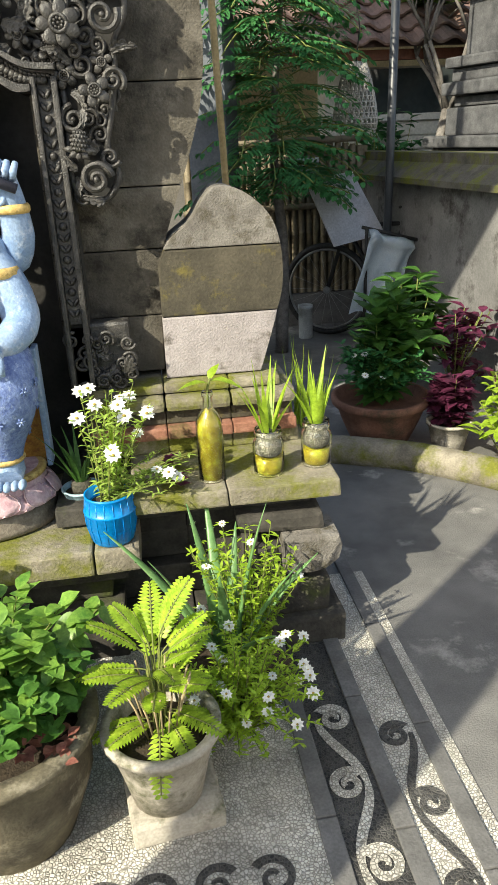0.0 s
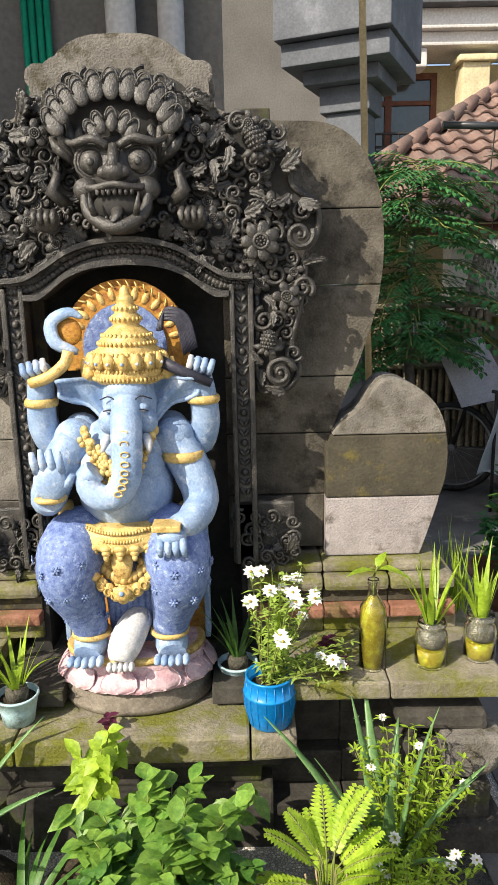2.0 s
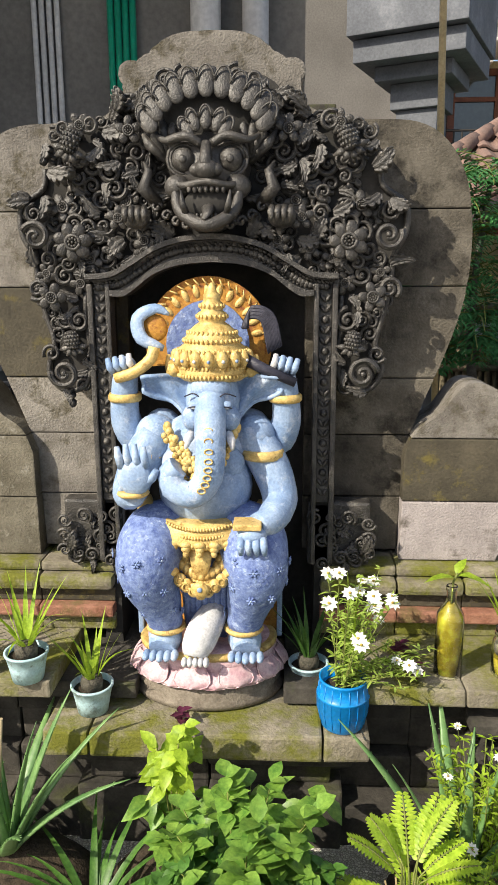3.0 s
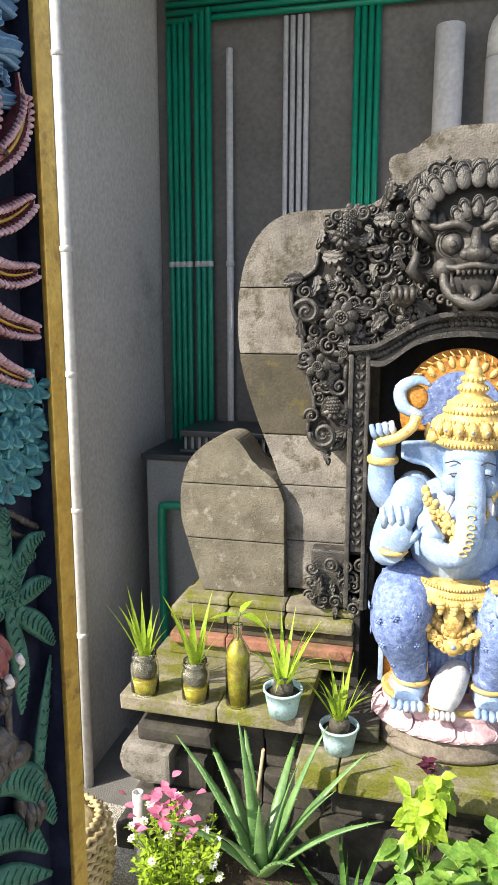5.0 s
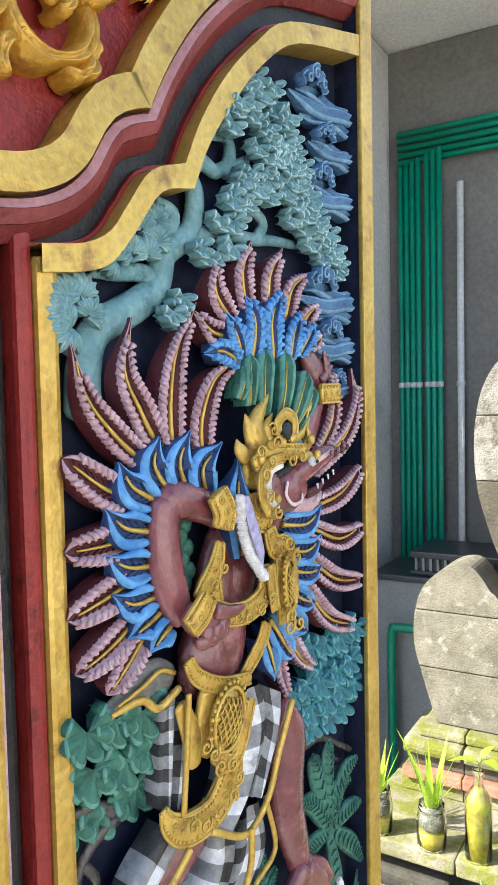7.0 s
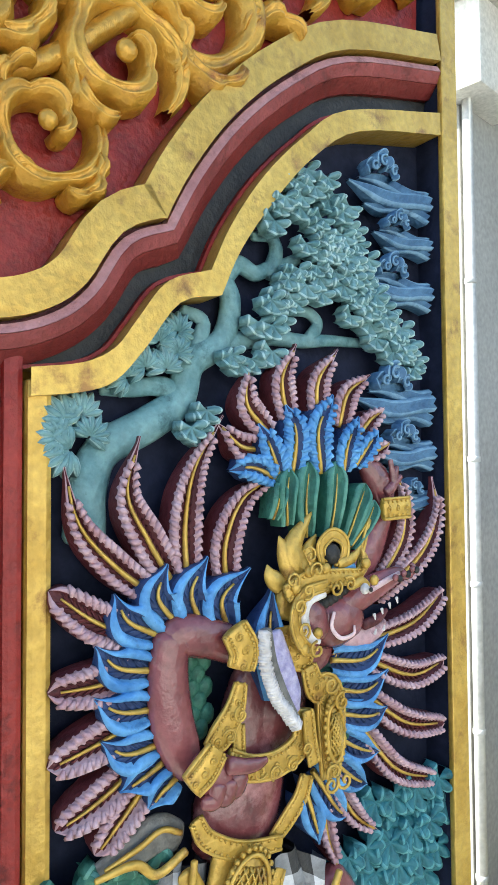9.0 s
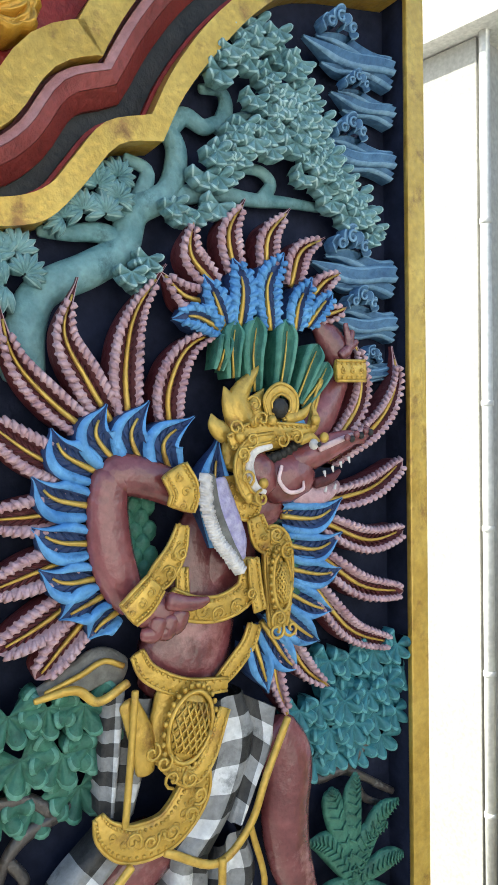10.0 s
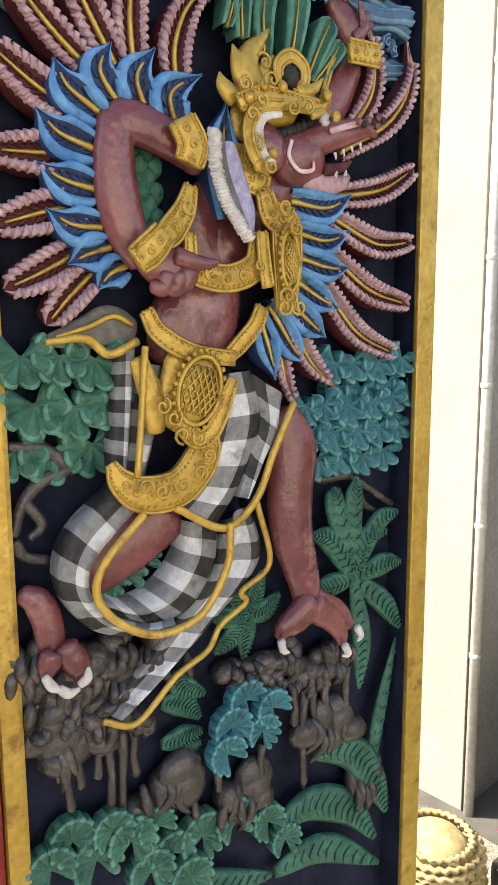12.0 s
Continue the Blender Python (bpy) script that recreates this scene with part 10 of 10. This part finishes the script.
for r in range(15):
    d = r * 0.205
    y, z = 5.72 + d * math.cos(radians(slope_front)), EAVE + 0.012 + d * math.sin(radians(slope_front))
    left = 0.75 + (y - 5.75) + 0.10
    x = math.ceil(left / 0.2) * 0.2
    while x < 4.4 and count < 296:
        ob = first if count == 0 else new("roof_tile", tile_mesh)
        ob.parent = roof
        ob.matrix_basis = pose(x, y, z + random.uniform(0, 0.006), slope_front - 3, random.uniform(-2, 2), random.uniform(-1.5, 1.5))
        x += 0.20
        count += 1
n = 16
for i in range(n):
    bm = bmesh.new()
    a, b = Vector((0.73, 5.73, EAVE + 0.04)), Vector((3.35, 8.35, TOPZ + 0.04))
    p, q = a.lerp(b, i / n), a.lerp(b, (i + 1.12) / n)
    tube(bm, [p, q + Vector((0, 0, 0.02))], [0.075, 0.065], 8)
    part("ridge_tile", bm, M_TILE, roof)
bm = bmesh.new()
side_slope = math.atan2(TOPZ - EAVE, 2.60)
for r in range(12):
    for k in range(14):
        d = r * 0.205
        y = 6.0 + d * math.cos(side_slope) + k * 0.2
        if y > 10.7 - d:
            continue
        x, z = 0.72 + d * math.cos(side_slope), EAVE + 0.02 + d * math.sin(side_slope)
        tube(bm, [(x, y, z), (x + 0.26 * math.cos(side_slope), y, z + 0.26 * math.sin(side_slope))], [0.07, 0.055], 6, 0, 0.5, (-math.sin(side_slope), 0, math.cos(side_slope)))
part("side_tiles", bm, M_TILE, roof)["kind"] = "stuff"
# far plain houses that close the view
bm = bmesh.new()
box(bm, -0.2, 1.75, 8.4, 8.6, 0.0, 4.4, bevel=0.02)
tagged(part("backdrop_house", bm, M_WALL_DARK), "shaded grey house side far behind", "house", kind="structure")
bm = bmesh.new()
box(bm, 0.42, 0.62, 5.6, 6.2, 0.0, 2.7, bevel=0.01)
for z in (1.6, 2.0, 2.4):
    box(bm, 0.38, 0.66, 5.55, 6.2, z, z + 0.1, bevel=0.02)
tagged(part("carved_gate_post", bm, M_SLATE), "dark carved gate post between the houses", "gate post")
# unseen wall, added to reflect sunlight onto the shaded door panel
bm = bmesh.new()
box(bm, 4.2, 4.5, -8.0, 2.0, 0.0, 3.2, bevel=0.02)
tagged(part("wall_east", bm, M_TRIM), "unseen pale wall added to bounce sun onto the panel", "wall", kind="structure")
# unseen wall, added only to close the place behind
bm = bmesh.new()
box(bm, -0.6, 4.2, -6.3, -6.0, 0.0, 3.2, bevel=0.02)
tagged(part("wall_south", bm, M_TRIM), "unseen pale wall added to close the yard", "wall", kind="structure")

# ---- trees and bed plants ----
tree = thing("feathery_tree", "dark green feathery-leaved small tree behind the shrine", "tree", (1.45, 4.75, 0.0))
bm = bmesh.new()
tube(bm, smooth_line([(0, 0, 0), (0.03, 0.02, 0.7), (-0.02, 0.0, 1.3), (0.05, 0, 2.1)], 4), [0.045 - 0.0025 * k for k in range(13)], 8)
part("trunk", bm, M_BARK, tree)
stems, leaves = bmesh.new(), bmesh.new()
rng = random.Random(77)
for i in range(150):
    z = rng.uniform(1.0, 2.2)
    a = rng.uniform(0, 6.283)
    ln = rng.uniform(0.35, 0.62) * (1.15 - 0.25 * abs(z - 1.5))
    d = Vector((math.cos(a) * 1.0, math.sin(a) * 0.8, rng.uniform(0.0, 0.5))).normalized()
    p = Vector((rng.uniform(-0.1, 0.1), rng.uniform(-0.1, 0.1), z))
    line = []
    for k in range(12):
        line.append(p.copy())
        p = p + d * ln / 11
        d = (d + Vector((0, 0, -0.085))).normalized()
    tube(stems, line, 0.004, 4)
    for k in range(2, 12):
        way = (line[k] - line[k - 1]).normalized()
        side = way.cross(Vector((0, 0, 1))).normalized()
        w = 0.13 * math.sin(math.pi * (k - 0.5) / 12.5)
        for s in (1, -1):
            for q in (0.35, 0.7, 1.0):
                leaf(leaves, line[k] + side * s * w * q * 0.8, side * s + way * 0.7 + Vector((0, 0, rng.uniform(-0.3, 0.1))), 0.055, 0.02, droop=0.2)
loose("branchwork", stems, M_STEM, tree)
part("crown", leaves, M_DEEP, tree)
plum = thing("frangipani_tree", "bare-branched frangipani tree with clusters of light leaves", "tree", (2.80, 5.35, 0.0))
bm, lf = bmesh.new(), bmesh.new()
rng = random.Random(31)


def grow(p, d, ln, r, depth):
    q = p + d * ln
    tube(bm, [p, p.lerp(q, 0.5) + Vector((rng.uniform(-0.03, 0.03), 0, 0.02)), q], [r, r * 0.85, r * 0.7], 6)
    if depth == 0:
        for _ in range(12):
            leaf(lf, q, rand_from(rng, 0.5), rng.uniform(0.12, 0.2), 0.055, droop=0.3)
        return
    for k in range(3 if depth > 1 else 2):
        a = rng.uniform(0, 6.283)
        grow(q, (d + Vector((math.cos(a) * 0.75, math.sin(a) * 0.6, 0.15))).normalized(), ln * 0.72, r * 0.62, depth - 1)


grow(Vector((0, 0, 0)), Vector((-0.12, 0, 1)).normalized(), 0.9, 0.05, 4)
loose("branchwork", bm, M_BARK, plum)
part("crown", lf, stuff_mat("yellow_green_leaf", (0.10, 0.19, 0.03), (0.24, 0.33, 0.07), 0.45, 14, 90, 0.1, patch=(0.36, 0.34, 0.09), patch_amount=0.25, patch_scale=9, vary=0.3, translucent=0.4, spec=0.4), plum)


def bed_bush(name, x, y, z, w, h, n, size, material, seed, label, cat="shrub"):
    t = thing(name, label, cat, (x, y, z))
    rng = random.Random(seed)
    st, lv = bmesh.new(), bmesh.new()
    for i in range(n):
        tip = Vector((rng.gauss(0, w * 0.5), rng.gauss(0, w * 0.5), h * rng.uniform(0.35, 1.0)))
        tube(st, [Vector((0, 0, 0)), Vector((tip.x * 0.4, tip.y * 0.4, tip.z * 0.6)), tip], 0.003, 4)
        for k in range(5):
            leaf(lv, tip - Vector((tip.x * 0.1 * k, tip.y * 0.1 * k, 0.02 * k)), rand_from(rng, 0.3), size * rng.uniform(0.6, 1.2), size * 0.55, droop=0.3)
    loose("stem_tangle", st, M_STEM, t)
    loose("foliage", lv, material, t)
    return t


t = thing("terracotta_bowl_plant", "wide old terracotta bowl full of leafy plants and white flowers", "potted plant", (1.60, 3.10, 0.0))
bm = bmesh.new()
lathe(bm, [(0.11, 0.0), (0.13, 0.02), (0.15, 0.06), (0.18, 0.13), (0.20, 0.19), (0.225, 0.205), (0.228, 0.235), (0.205, 0.238), (0.19, 0.20), (0.05, 0.20), (0.003, 0.205)], 36)
part("bowl", bm, M_TERRA, t)
flowering(t, 0.20, 90, 0.34, 0.20, 81, M_DEEP, 7, (0, 0), 0.045, 0.02, fr=0.016)
flowering(t, 0.20, 20, 0.52, 0.14, 82, M_LEAF, 0, (0.05, 0), 0.13, 0.06)
t = thing("small_pot_coleus", "small pale pot with purple coleus leaves", "potted plant", (1.86, 2.92, 0.0))
round_pot("pot", t, 0.065, 0.095, 0.15, M_CLAYPOT, 0.008)
flowering(t, 0.12, 16, 0.26, 0.09, 83, M_PURPLE, 0, (0, 0), 0.07, 0.042)
bed_bush("purple_shrub", 2.15, 3.55, 0.0, 0.16, 0.50, 34, 0.09, M_PURPLE, 84, "dark purple leafy shrub by the yard wall")
bed_bush("green_shrub", 1.98, 3.75, 0.0, 0.15, 0.65, 34, 0.17, M_LEAF, 85, "broad-leaved bright green shrub beside the wall")
bed_bush("sunlit_shrub", 2.05, 2.75, 0.0, 0.16, 0.42, 44, 0.075, M_LIME, 86, "bright lime-green sunlit shrub on the bed")
bed_bush("green_shrub", 2.55, 5.9, 0.0, 0.4, 1.5, 90, 0.12, M_DEEP, 87, "green shrub behind the yard wall")
t = thing("grass_tuft", "tuft of fine yellow-green grass behind the jars", "grass", (1.02, 2.16, 0.499))
bm = bmesh.new()
rng = random.Random(15)
for i in range(34):
    blade(bm, (rng.uniform(-0.03, 0.03), rng.uniform(-0.03, 0.02), 0.0), (rng.uniform(-0.25, 0.25), rng.uniform(-0.25, 0.2), 1), rng.uniform(0.15, 0.30), 0.006, 0.2, n=5)
loose("grass", bm, M_LIME, t)
